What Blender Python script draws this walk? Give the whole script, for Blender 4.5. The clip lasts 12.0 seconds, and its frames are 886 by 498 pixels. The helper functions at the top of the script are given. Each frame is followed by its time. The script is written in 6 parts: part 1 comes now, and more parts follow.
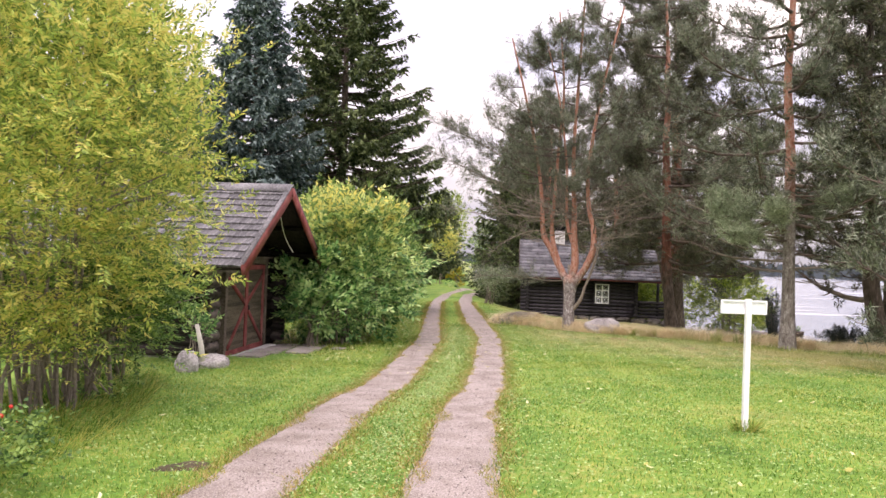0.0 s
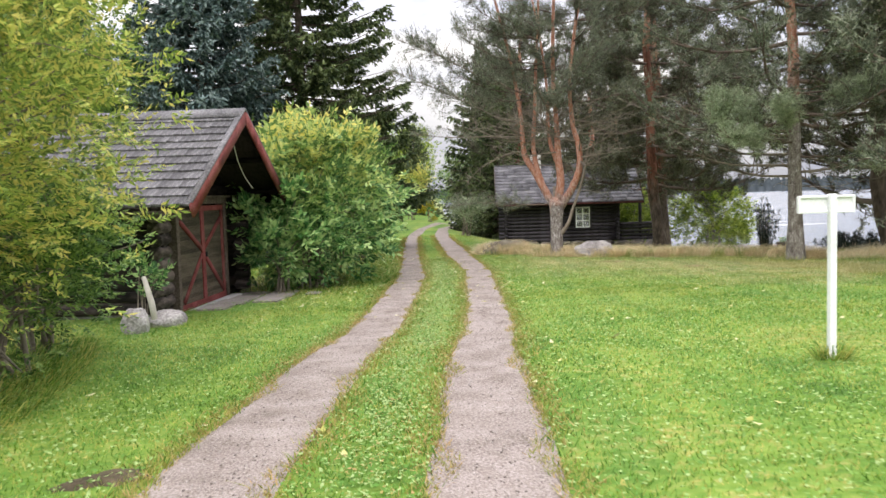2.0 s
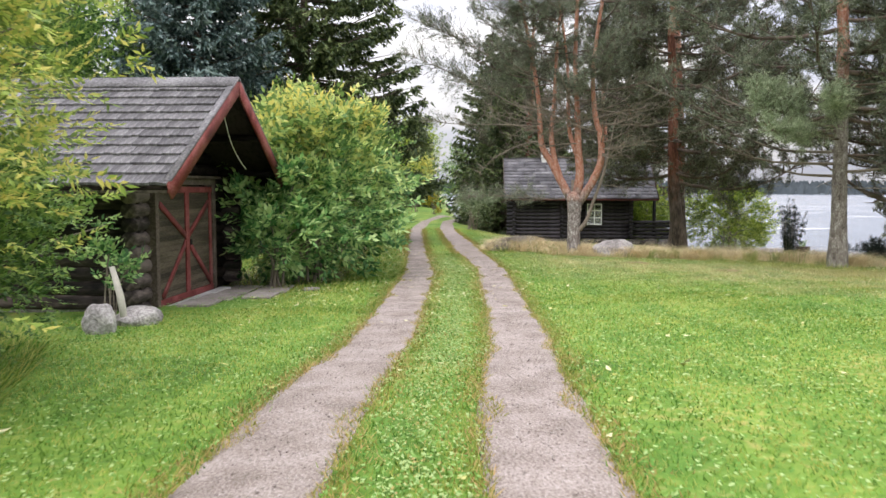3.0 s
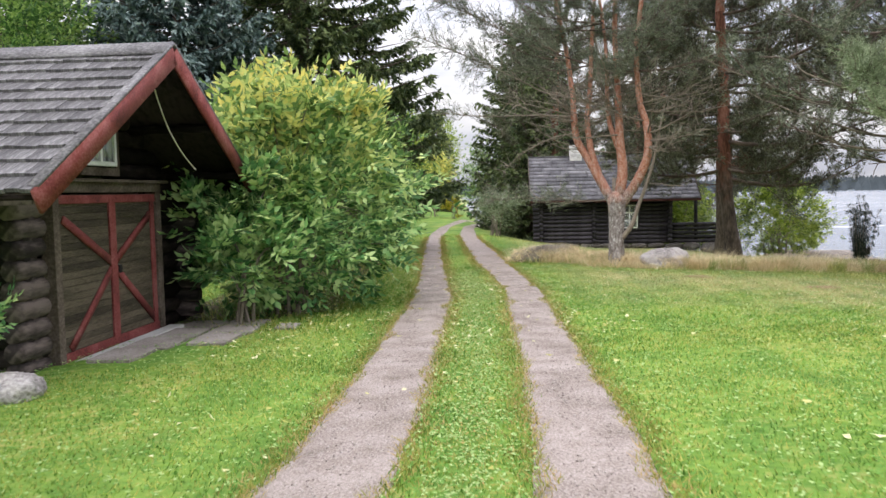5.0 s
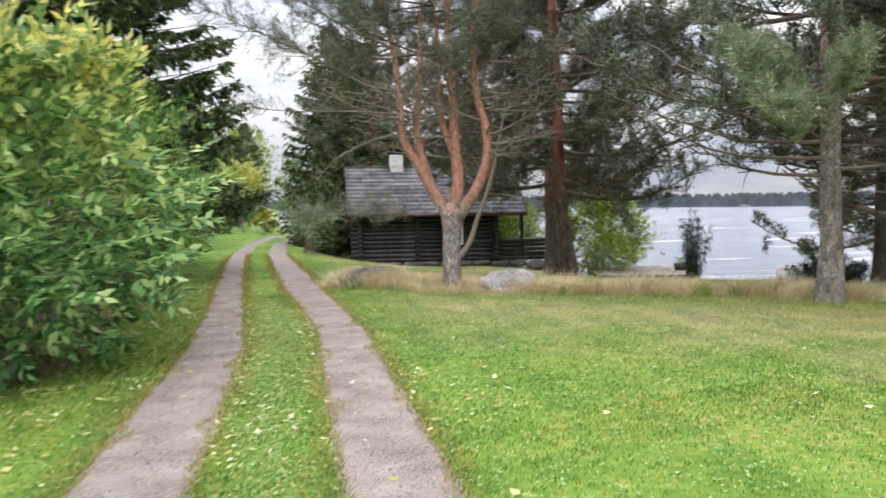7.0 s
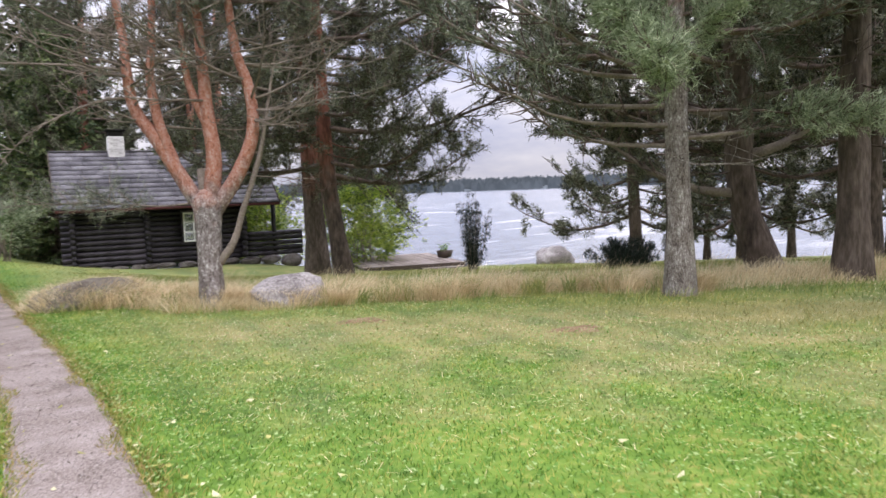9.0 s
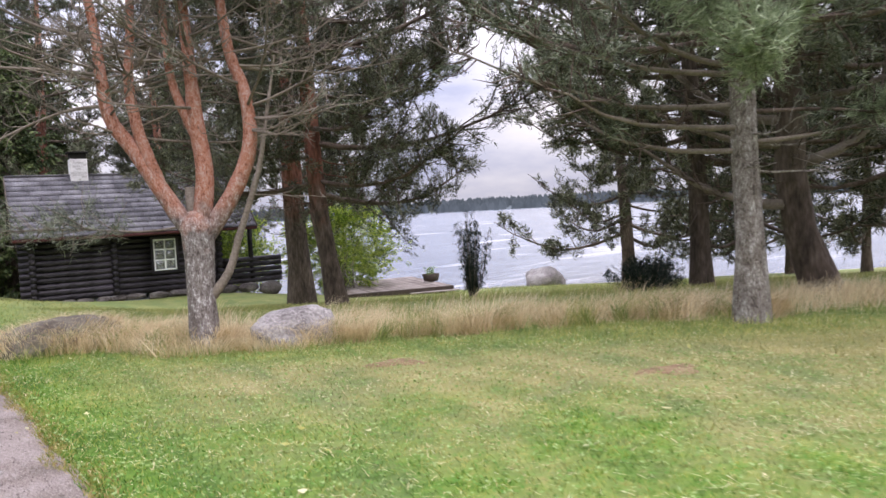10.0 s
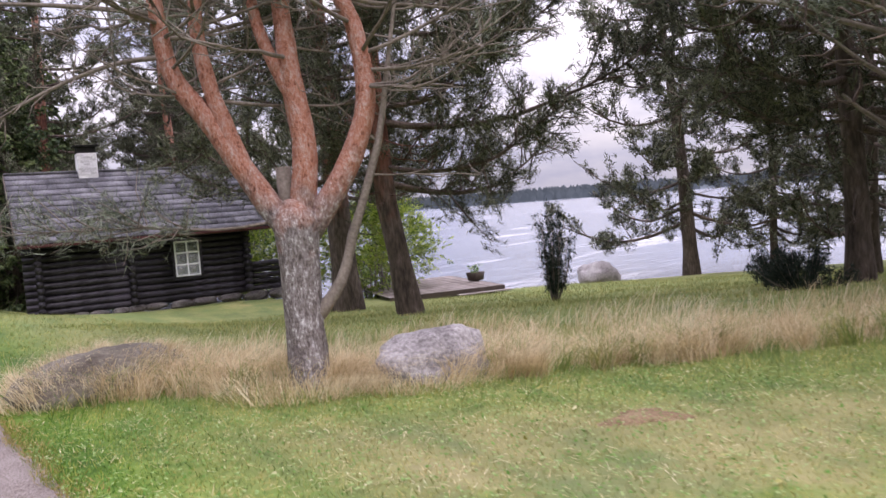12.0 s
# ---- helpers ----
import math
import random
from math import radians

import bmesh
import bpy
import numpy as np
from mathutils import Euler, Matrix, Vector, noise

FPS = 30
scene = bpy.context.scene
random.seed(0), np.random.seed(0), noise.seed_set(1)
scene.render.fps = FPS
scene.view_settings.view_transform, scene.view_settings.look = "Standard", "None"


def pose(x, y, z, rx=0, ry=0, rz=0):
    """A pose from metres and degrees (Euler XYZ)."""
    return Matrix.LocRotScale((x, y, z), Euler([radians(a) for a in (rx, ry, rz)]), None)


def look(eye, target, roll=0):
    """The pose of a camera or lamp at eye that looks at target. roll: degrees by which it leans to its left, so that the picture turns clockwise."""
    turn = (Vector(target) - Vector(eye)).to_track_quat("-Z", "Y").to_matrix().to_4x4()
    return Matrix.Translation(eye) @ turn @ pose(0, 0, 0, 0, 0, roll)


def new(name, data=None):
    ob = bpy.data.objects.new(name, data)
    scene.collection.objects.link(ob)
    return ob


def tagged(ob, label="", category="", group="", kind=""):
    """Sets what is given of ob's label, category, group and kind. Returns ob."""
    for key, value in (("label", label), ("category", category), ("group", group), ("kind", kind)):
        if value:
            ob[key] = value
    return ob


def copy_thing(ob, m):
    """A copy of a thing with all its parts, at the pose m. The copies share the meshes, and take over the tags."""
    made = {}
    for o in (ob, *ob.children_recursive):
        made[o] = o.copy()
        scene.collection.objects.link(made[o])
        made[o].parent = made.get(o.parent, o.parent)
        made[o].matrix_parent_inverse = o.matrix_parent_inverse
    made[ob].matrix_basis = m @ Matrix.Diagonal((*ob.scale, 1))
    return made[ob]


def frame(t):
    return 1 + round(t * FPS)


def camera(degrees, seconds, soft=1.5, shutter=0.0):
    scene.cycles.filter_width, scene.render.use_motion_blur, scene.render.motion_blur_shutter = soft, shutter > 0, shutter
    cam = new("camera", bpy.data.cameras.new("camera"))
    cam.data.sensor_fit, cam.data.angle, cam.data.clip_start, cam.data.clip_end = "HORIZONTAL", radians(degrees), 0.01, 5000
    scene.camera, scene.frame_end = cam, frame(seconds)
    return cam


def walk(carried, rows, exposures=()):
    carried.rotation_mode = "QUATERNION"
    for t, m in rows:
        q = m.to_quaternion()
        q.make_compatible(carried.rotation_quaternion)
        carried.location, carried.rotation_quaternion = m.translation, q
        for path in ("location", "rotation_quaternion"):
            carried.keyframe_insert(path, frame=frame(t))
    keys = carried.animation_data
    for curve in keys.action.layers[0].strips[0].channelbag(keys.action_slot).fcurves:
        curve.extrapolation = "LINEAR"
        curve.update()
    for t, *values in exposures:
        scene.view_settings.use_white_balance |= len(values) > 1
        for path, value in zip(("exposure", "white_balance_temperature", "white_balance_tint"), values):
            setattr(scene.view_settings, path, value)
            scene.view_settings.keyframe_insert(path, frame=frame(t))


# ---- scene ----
cam = camera(59.0, 12.0, soft=1.5, shutter=0.35)
# seconds, x, y, z, yaw, pitch, roll
PATH = [
    (0.0, 0.107, 0.015, 1.396, -13.22, 0.68, -2.13),
    (0.5, 0.082, 0.116, 1.386, -13.02, 0.20, -0.91),
    (1.0, 0.141, 0.560, 1.285, -11.23, -0.80, 1.49),
    (1.5, 0.179, 1.257, 1.201, -11.65, -2.60, 1.18),
    (2.0, 0.310, 2.069, 1.149, -15.57, -3.94, 1.71),
    (2.5, 0.360, 2.956, 1.111, -14.53, -4.18, 0.62),
    (3.0, 0.522, 3.826, 1.070, -15.44, -4.45, -0.06),
    (5.0, 1.545, 7.262, 1.047, -13.89, -4.18, 1.05),
    (5.5, 1.780, 8.089, 1.044, -13.57, -4.53, 0.45),
    (6.0, 2.087, 8.990, 1.004, -15.48, -4.97, -0.25),
    (6.5, 2.401, 9.830, 0.968, -18.63, -4.61, 0.60),
    (7.0, 2.770, 10.815, 0.949, -27.29, -3.27, 0.68),
    (7.5, 3.095, 11.678, 0.923, -31.03, -3.35, 1.50),
    (9.5, 4.437, 15.370, 0.865, -49.40, -4.15, 2.36),
    (10.0, 4.714, 16.291, 0.843, -49.44, -3.05, 3.03),
    (10.5, 4.990, 17.230, 0.827, -48.79, -2.98, 3.66),
    (11.0, 5.234, 18.134, 0.820, -48.81, -3.38, 3.06),
    (11.5, 5.496, 19.015, 0.842, -49.23, -4.30, 3.99),
    (12.0, 5.700, 19.915, 0.821, -50.07, -3.37, 4.36),
]
EXPOSURES = [(0.0, 1.12, 7150, 23), (1.0, 1.08, 7150, 23), (2.0, 1.05, 6850, 10), (3.0, 1.05, 6750, 10), (5.0, 1.06, 6650, 10), (6.0, 1.07, 6500, 1), (6.5, 1.11, 6420, 0), (7.0, 1.03, 6580, 9), (9.5, 1.03, 6400, 18), (12.0, 0.87, 6350, 26)]
walk(cam, [(t, pose(x, y, z, 90 + pitch, roll, yaw)) for t, x, y, z, yaw, pitch, roll in PATH], EXPOSURES)

# ---- sky and light: an overcast day, wide soft sun behind cloud ----
SUN_ELEVATION, SUN_AZIMUTH = radians(48), radians(205)
world = bpy.data.worlds.new("overcast_sky")
scene.world = world
world.use_nodes = True
wn, wl = world.node_tree.nodes, world.node_tree.links
wn.clear()
w_out = wn.new("ShaderNodeOutputWorld")
w_bg = wn.new("ShaderNodeBackground")
w_sky = wn.new("ShaderNodeTexSky")
w_sky.sky_type, w_sky.sun_disc = "NISHITA", False
w_sky.sun_elevation, w_sky.sun_rotation = SUN_ELEVATION, SUN_AZIMUTH
w_coord = wn.new("ShaderNodeTexCoord")
w_map = wn.new("ShaderNodeMapping")
w_map.inputs["Scale"].default_value = (1.6, 1.6, 5.0)
w_noise = wn.new("ShaderNodeTexNoise")
w_noise.inputs["Scale"].default_value, w_noise.inputs["Detail"].default_value = 2.4, 8.0
w_noise.inputs["Roughness"].default_value = 0.55
w_ramp = wn.new("ShaderNodeValToRGB")
w_ramp.color_ramp.elements[0].position, w_ramp.color_ramp.elements[1].position = 0.34, 0.66
w_ramp.color_ramp.elements[0].color = (9.5, 10.2, 13.0, 1)
w_ramp.color_ramp.elements[1].color = (19.0, 18.6, 18.4, 1)
w_mix = wn.new("ShaderNodeMix")
w_mix.data_type = "RGBA"
w_mix.inputs["Factor"].default_value = 0.92
w_bg.inputs["Strength"].default_value = 0.118
wl.new(w_coord.outputs["Generated"], w_map.inputs["Vector"])
wl.new(w_map.outputs["Vector"], w_noise.inputs["Vector"])
wl.new(w_noise.outputs["Fac"], w_ramp.inputs["Fac"])
wl.new(w_sky.outputs["Color"], w_mix.inputs["A"])
wl.new(w_ramp.outputs["Color"], w_mix.inputs["B"])
# an overcast sky is about three times as bright overhead as at the horizon
w_sep = wn.new("ShaderNodeSeparateXYZ")
wl.new(w_coord.outputs["Generated"], w_sep.inputs["Vector"])
w_up = wn.new("ShaderNodeMapRange")
w_up.inputs["From Min"].default_value, w_up.inputs["From Max"].default_value = 0.0, 1.0
w_up.inputs["To Min"].default_value, w_up.inputs["To Max"].default_value = 0.19, 1.0
wl.new(w_sep.outputs["Z"], w_up.inputs["Value"])
w_grad = wn.new("ShaderNodeMix")
w_grad.data_type, w_grad.blend_type = "RGBA", "MULTIPLY"
w_grad.inputs["Factor"].default_value = 1.0
wl.new(w_mix.outputs["Result"], w_grad.inputs["A"])
wl.new(w_up.outputs["Result"], w_grad.inputs["B"])
wl.new(w_grad.outputs["Result"], w_bg.inputs["Color"])
wl.new(w_bg.outputs["Background"], w_out.inputs["Surface"])
sun = new("sun", bpy.data.lights.new("sun", "SUN"))
sun.data.energy, sun.data.angle, sun.data.color = 0.8, radians(40), (1.0, 0.96, 0.9)
sun_dir = Vector((math.sin(SUN_AZIMUTH) * math.cos(SUN_ELEVATION), math.cos(SUN_AZIMUTH) * math.cos(SUN_ELEVATION), math.sin(SUN_ELEVATION)))
sun.matrix_world = look(sun_dir * 60, (0, 0, 0))


# ---- materials ----
def surf(name, cols, scale=4.0, rough=0.8, bump=0.3, fine=40.0, island=0.0, stretch=(1, 1, 1), big=0.5, metal=0.0, objrand=0.0,
         local=False, trans=0.0, bdist=0.02, dry=None, mown=False):
    """A weathered surface: cols are blended by noise of two sizes; island and objrand vary leaves and pieces."""
    m = bpy.data.materials.new(name)
    m.use_nodes = True
    n, l = m.node_tree.nodes, m.node_tree.links
    b = n["Principled BSDF"]
    if local:
        co = n.new("ShaderNodeTexCoord").outputs["Object"]
    else:
        co = n.new("ShaderNodeNewGeometry").outputs["Position"]
    mp = n.new("ShaderNodeMapping")
    mp.inputs["Scale"].default_value = stretch
    l.new(co, mp.inputs["Vector"])
    na = n.new("ShaderNodeTexNoise")
    na.inputs["Scale"].default_value, na.inputs["Detail"].default_value = scale, 5
    nb = n.new("ShaderNodeTexNoise")
    nb.inputs["Scale"].default_value, nb.inputs["Detail"].default_value = fine, 4
    for q in (na, nb):
        l.new(mp.outputs["Vector"], q.inputs["Vector"])
    add = n.new("ShaderNodeMath")
    add.operation = "MULTIPLY_ADD"
    add.inputs[1].default_value = 1 - big
    l.new(nb.outputs["Fac"], add.inputs[0])
    sc = n.new("ShaderNodeMath")
    sc.operation = "MULTIPLY"
    sc.inputs[1].default_value = big
    l.new(na.outputs["Fac"], sc.inputs[0])
    l.new(sc.outputs[0], add.inputs[2])
    fac = add.outputs[0]
    for amount, node, sock in ((island, "ShaderNodeNewGeometry", "Random Per Island"), (objrand, "ShaderNodeObjectInfo", "Random")):
        if amount:
            g = n.new(node)
            k = n.new("ShaderNodeMath")
            k.operation = "MULTIPLY_ADD"
            k.inputs[1].default_value, k.inputs[2].default_value = amount, -amount / 2
            l.new(g.outputs[sock], k.inputs[0])
            j = n.new("ShaderNodeMath")
            j.operation = "ADD"
            l.new(fac, j.inputs[0])
            l.new(k.outputs[0], j.inputs[1])
            fac = j.outputs[0]
    r = n.new("ShaderNodeValToRGB")
    el = r.color_ramp.elements
    for i in range(len(cols) - 2):
        el.new(0.5)
    for i, c in enumerate(cols):
        el[i].position = 0.35 + 0.30 * i / max(1, len(cols) - 1)
        el[i].color = (*c, 1)
    l.new(fac, r.inputs["Fac"])
    colour = r.outputs["Color"]
    if dry:
        # sun-bleached turf towards the uncut belt and the shore, in ragged patches
        dn, spots = n.new("ShaderNodeVectorMath"), n.new("ShaderNodeTexNoise")
        dn.operation = "DOT_PRODUCT"
        dn.inputs[1].default_value = (0.8, 0.6, 0)
        spots.inputs["Scale"].default_value, spots.inputs["Detail"].default_value = 0.8, 9
        spots.inputs["Roughness"].default_value = 0.68
        l.new(co, dn.inputs[0])
        l.new(co, spots.inputs["Vector"])
        wob = n.new("ShaderNodeMath")
        wob.operation = "MULTIPLY_ADD"
        wob.inputs[1].default_value = 17.0
        l.new(spots.outputs["Fac"], wob.inputs[0])
        l.new(dn.outputs["Value"], wob.inputs[2])
        dr = n.new("ShaderNodeMapRange")
        dr.inputs["From Min"].default_value, dr.inputs["From Max"].default_value = 25.6, 29.6
        dr.inputs["To Max"].default_value = dry[3]
        l.new(wob.outputs[0], dr.inputs["Value"])
        dq, qr, both = n.new("ShaderNodeVectorMath"), n.new("ShaderNodeMapRange"), n.new("ShaderNodeMath")
        dq.operation, both.operation = "DOT_PRODUCT", "MULTIPLY"
        dq.inputs[1].default_value = (0.97, -0.24, 0)
        qr.inputs["From Min"].default_value, qr.inputs["From Max"].default_value = 2.0, 3.6
        l.new(co, dq.inputs[0])
        l.new(dq.outputs["Value"], qr.inputs["Value"])
        # a green strip stays just before the belt
        near, far_side, strip, part_dry = n.new("ShaderNodeMapRange"), n.new("ShaderNodeMapRange"), n.new("ShaderNodeMath"), n.new("ShaderNodeMath")
        near.inputs["From Min"].default_value, near.inputs["From Max"].default_value = 22.4, 23.3
        near.inputs["To Min"].default_value, near.inputs["To Max"].default_value = 1.0, 0.4
        far_side.inputs["From Min"].default_value, far_side.inputs["From Max"].default_value = 24.4, 25.6
        far_side.inputs["To Max"].default_value = 0.6
        strip.operation, part_dry.operation = "MAXIMUM", "MULTIPLY"
        for q in (near, far_side):
            l.new(dn.outputs["Value"], q.inputs["Value"])
        l.new(near.outputs["Result"], strip.inputs[0])
        l.new(far_side.outputs["Result"], strip.inputs[1])
        l.new(dr.outputs["Result"], part_dry.inputs[0])
        l.new(strip.outputs[0], part_dry.inputs[1])
        l.new(part_dry.outputs[0], both.inputs[0])
        l.new(qr.outputs["Result"], both.inputs[1])
        dm = n.new("ShaderNodeMix")
        dm.data_type = "RGBA"
        dm.inputs["B"].default_value = (*dry[:3], 1)
        l.new(both.outputs[0], dm.inputs["Factor"])
        l.new(colour, dm.inputs["A"])
        colour = dm.outputs["Result"]
    if mown:
        # swaths left by the mower along the track, and blotches of clover and moss
        turn, swath, blotch = n.new("ShaderNodeMapping"), n.new("ShaderNodeTexNoise"), n.new("ShaderNodeTexNoise")
        turn.vector_type = "TEXTURE"
        turn.inputs["Rotation"].default_value = (0, 0, radians(-17))
        turn.inputs["Scale"].default_value = (0.55, 7.0, 1)
        swath.inputs["Scale"].default_value, swath.inputs["Detail"].default_value = 1.0, 3
        blotch.inputs["Scale"].default_value, blotch.inputs["Detail"].default_value = 1.5, 6
        l.new(co, turn.inputs["Vector"])
        l.new(turn.outputs["Vector"], swath.inputs["Vector"])
        l.new(co, blotch.inputs["Vector"])
        mean, tone, mul = n.new("ShaderNodeMath"), n.new("ShaderNodeValToRGB"), n.new("ShaderNodeMix")
        mean.operation = "ADD"
        l.new(swath.outputs["Fac"], mean.inputs[0])
        l.new(blotch.outputs["Fac"], mean.inputs[1])
        half_sum = n.new("ShaderNodeMath")
        half_sum.operation = "MULTIPLY"
        half_sum.inputs[1].default_value = 0.5
        l.new(mean.outputs[0], half_sum.inputs[0])
        te = tone.color_ramp.elements
        te.new(0.5)
        for k, (at, c) in enumerate(((0.38, (0.72, 0.85, 0.85)), (0.5, (1.0, 1.0, 1.0)), (0.62, (1.24, 1.17, 1.3)))):
            te[k].position, te[k].color = at, (*c, 1)
        l.new(half_sum.outputs[0], tone.inputs["Fac"])
        mul.data_type, mul.blend_type = "RGBA", "MULTIPLY"
        mul.inputs["Factor"].default_value = 1.0
        l.new(colour, mul.inputs["A"])
        l.new(tone.outputs["Color"], mul.inputs["B"])
        colour = mul.outputs["Result"]
    l.new(colour, b.inputs["Base Color"])
    b.inputs["Roughness"].default_value, b.inputs["Metallic"].default_value = rough, metal
    b.inputs["Specular IOR Level"].default_value = 0.3
    if bump:
        bp = n.new("ShaderNodeBump")
        bp.inputs["Strength"].default_value, bp.inputs["Distance"].default_value = bump, bdist
        l.new(nb.outputs["Fac"], bp.inputs["Height"])
        l.new(bp.outputs["Normal"], b.inputs["Normal"])
    if trans:
        t = n.new("ShaderNodeBsdfTranslucent")
        l.new(colour, t.inputs["Color"])
        mx = n.new("ShaderNodeMixShader")
        mx.inputs["Fac"].default_value = trans
        l.new(b.outputs["BSDF"], mx.inputs[1])
        l.new(t.outputs["BSDF"], mx.inputs[2])
        l.new(mx.outputs["Shader"], n["Material Output"].inputs["Surface"])
    return m


M_LAWN = surf("mown_lawn", [(0.06, 0.125, 0.015), (0.10, 0.195, 0.024), (0.15, 0.24, 0.036), (0.30, 0.28, 0.085)], 0.5, 0.9, 0.9, 11.0, big=0.48, dry=(0.32, 0.28, 0.14, 0.72), mown=True)
M_BLADE = surf("grass_blade", [(0.075, 0.17, 0.02), (0.145, 0.285, 0.036), (0.22, 0.36, 0.05), (0.43, 0.42, 0.115)], 0.6, 0.6, 0, 3.0, island=0.6, big=0.6, trans=0.3, dry=(0.46, 0.41, 0.20, 0.72), mown=True)
M_CLOVER = surf("clover_leaf", [(0.11, 0.25, 0.04), (0.20, 0.35, 0.085), (0.36, 0.47, 0.2)], 2, 0.6, 0, 10, island=0.7, trans=0.3)
M_DRY = surf("dry_grass", [(0.60, 0.48, 0.28), (0.80, 0.67, 0.44), (0.90, 0.81, 0.60)], 0.8, 0.7, 0, 6.0, island=0.4, trans=0.45)
M_STRAW = surf("trodden_turf", [(0.20, 0.23, 0.04), (0.34, 0.29, 0.09), (0.42, 0.29, 0.13)], 0.8, 0.8, 0, 5.0, island=0.5, trans=0.2)
M_GRAVEL = surf("gravel", [(0.13, 0.105, 0.09), (0.28, 0.235, 0.215), (0.42, 0.365, 0.35)], 2.5, 0.95, 0.9, 60.0, big=0.36)
# bare earth and litter; under the bushes its darkness also stands for shade
M_SOIL_SHADE = surf("leaf_mould_and_shade", [(0.035, 0.028, 0.018), (0.085, 0.065, 0.04), (0.15, 0.115, 0.075)], 1.2, 0.95, 0.9, 30, big=0.5)
M_LITTER = surf("needle_litter", [(0.17, 0.11, 0.065), (0.29, 0.20, 0.12), (0.34, 0.28, 0.16)], 6, 0.95, 0.8, 45, big=0.5)
M_PEBBLE = surf("pebble", [(0.17, 0.14, 0.13), (0.30, 0.26, 0.245), (0.46, 0.41, 0.39)], 4, 0.9, 0.2, 60, island=0.5)
M_LEAF = {
    "rowan": surf("rowan_leaf", [(0.14, 0.21, 0.05), (0.33, 0.44, 0.10), (0.49, 0.57, 0.15), (0.66, 0.59, 0.17)], 0.7, 0.5, 0, 3, island=0.45, trans=0.5),
    "elder": surf("elder_leaf", [(0.06, 0.165, 0.055), (0.175, 0.37, 0.125), (0.31, 0.52, 0.195), (0.47, 0.62, 0.27)], 0.6, 0.36, 0, 2, island=0.55, trans=0.4),
    "gold_green": surf("yellow_green_leaf", [(0.17, 0.27, 0.08), (0.41, 0.51, 0.17), (0.59, 0.62, 0.22), (0.75, 0.66, 0.18)], 0.6, 0.45, 0, 2, island=0.6, trans=0.45),
    "dark": surf("dark_leaf", [(0.042, 0.10, 0.025), (0.12, 0.225, 0.055), (0.24, 0.35, 0.09)], 0.5, 0.5, 0, 2, island=0.5, trans=0.3),
    "shore": surf("shore_leaf", [(0.09, 0.15, 0.02), (0.20, 0.29, 0.04), (0.36, 0.43, 0.07)], 0.5, 0.5, 0, 2, island=0.5, trans=0.4),
    "pale": surf("pale_leaf", [(0.10, 0.15, 0.07), (0.22, 0.29, 0.15), (0.38, 0.43, 0.29)], 0.5, 0.5, 0, 2, island=0.5, trans=0.35),
    "gold": surf("golden_leaf", [(0.2, 0.24, 0.02), (0.36, 0.36, 0.03), (0.5, 0.33, 0.04)], 0.5, 0.5, 0, 2, island=0.5, trans=0.4),
}
M_PINE = surf("pine_needles", [(0.028, 0.034, 0.018), (0.078, 0.088, 0.048), (0.18, 0.19, 0.115)], 0.6, 0.55, 0, 3, island=0.45)
M_GREYPINE = surf("grey_green_pine_needles", [(0.055, 0.07, 0.045), (0.135, 0.16, 0.105), (0.25, 0.28, 0.20)], 0.6, 0.55, 0, 3, island=0.45)
M_PALEPINE = surf("pale_pine_needles", [(0.16, 0.21, 0.115), (0.29, 0.36, 0.215), (0.44, 0.50, 0.34)], 0.6, 0.55, 0, 3, island=0.45, trans=0.25)
M_SPRUCE = surf("spruce_needles", [(0.025, 0.045, 0.016), (0.07, 0.105, 0.037), (0.14, 0.175, 0.065)], 0.5, 0.6, 0, 2, island=0.45)
M_BLUE = surf("blue_spruce_needles", [(0.035, 0.065, 0.063), (0.09, 0.14, 0.138), (0.20, 0.26, 0.255)], 0.5, 0.6, 0, 2, island=0.5)
M_JUNIPER = surf("juniper_needles", [(0.009, 0.018, 0.012), (0.024, 0.04, 0.026)], 0.5, 0.6, 0, 2, island=0.4)
M_BARK = surf("pine_bark_grey", [(0.07, 0.057, 0.052), (0.17, 0.145, 0.135), (0.27, 0.245, 0.235), (0.60, 0.585, 0.575)], 14, 0.95, 0.8, 46, stretch=(1, 1, 0.55), bdist=0.03, big=0.5)
M_LICHENBARK = surf("lichened_pine_bark", [(0.075, 0.062, 0.054), (0.19, 0.165, 0.145), (0.30, 0.275, 0.25), (0.56, 0.54, 0.51)], 10, 0.95, 1.0, 42, stretch=(1, 1, 0.5), bdist=0.04)
M_REDBARK = surf("pine_bark_orange", [(0.17, 0.07, 0.045), (0.36, 0.155, 0.10), (0.41, 0.23, 0.175), (0.46, 0.34, 0.295)], 7, 0.85, 0.6, 36, stretch=(1, 1, 0.5), bdist=0.02)


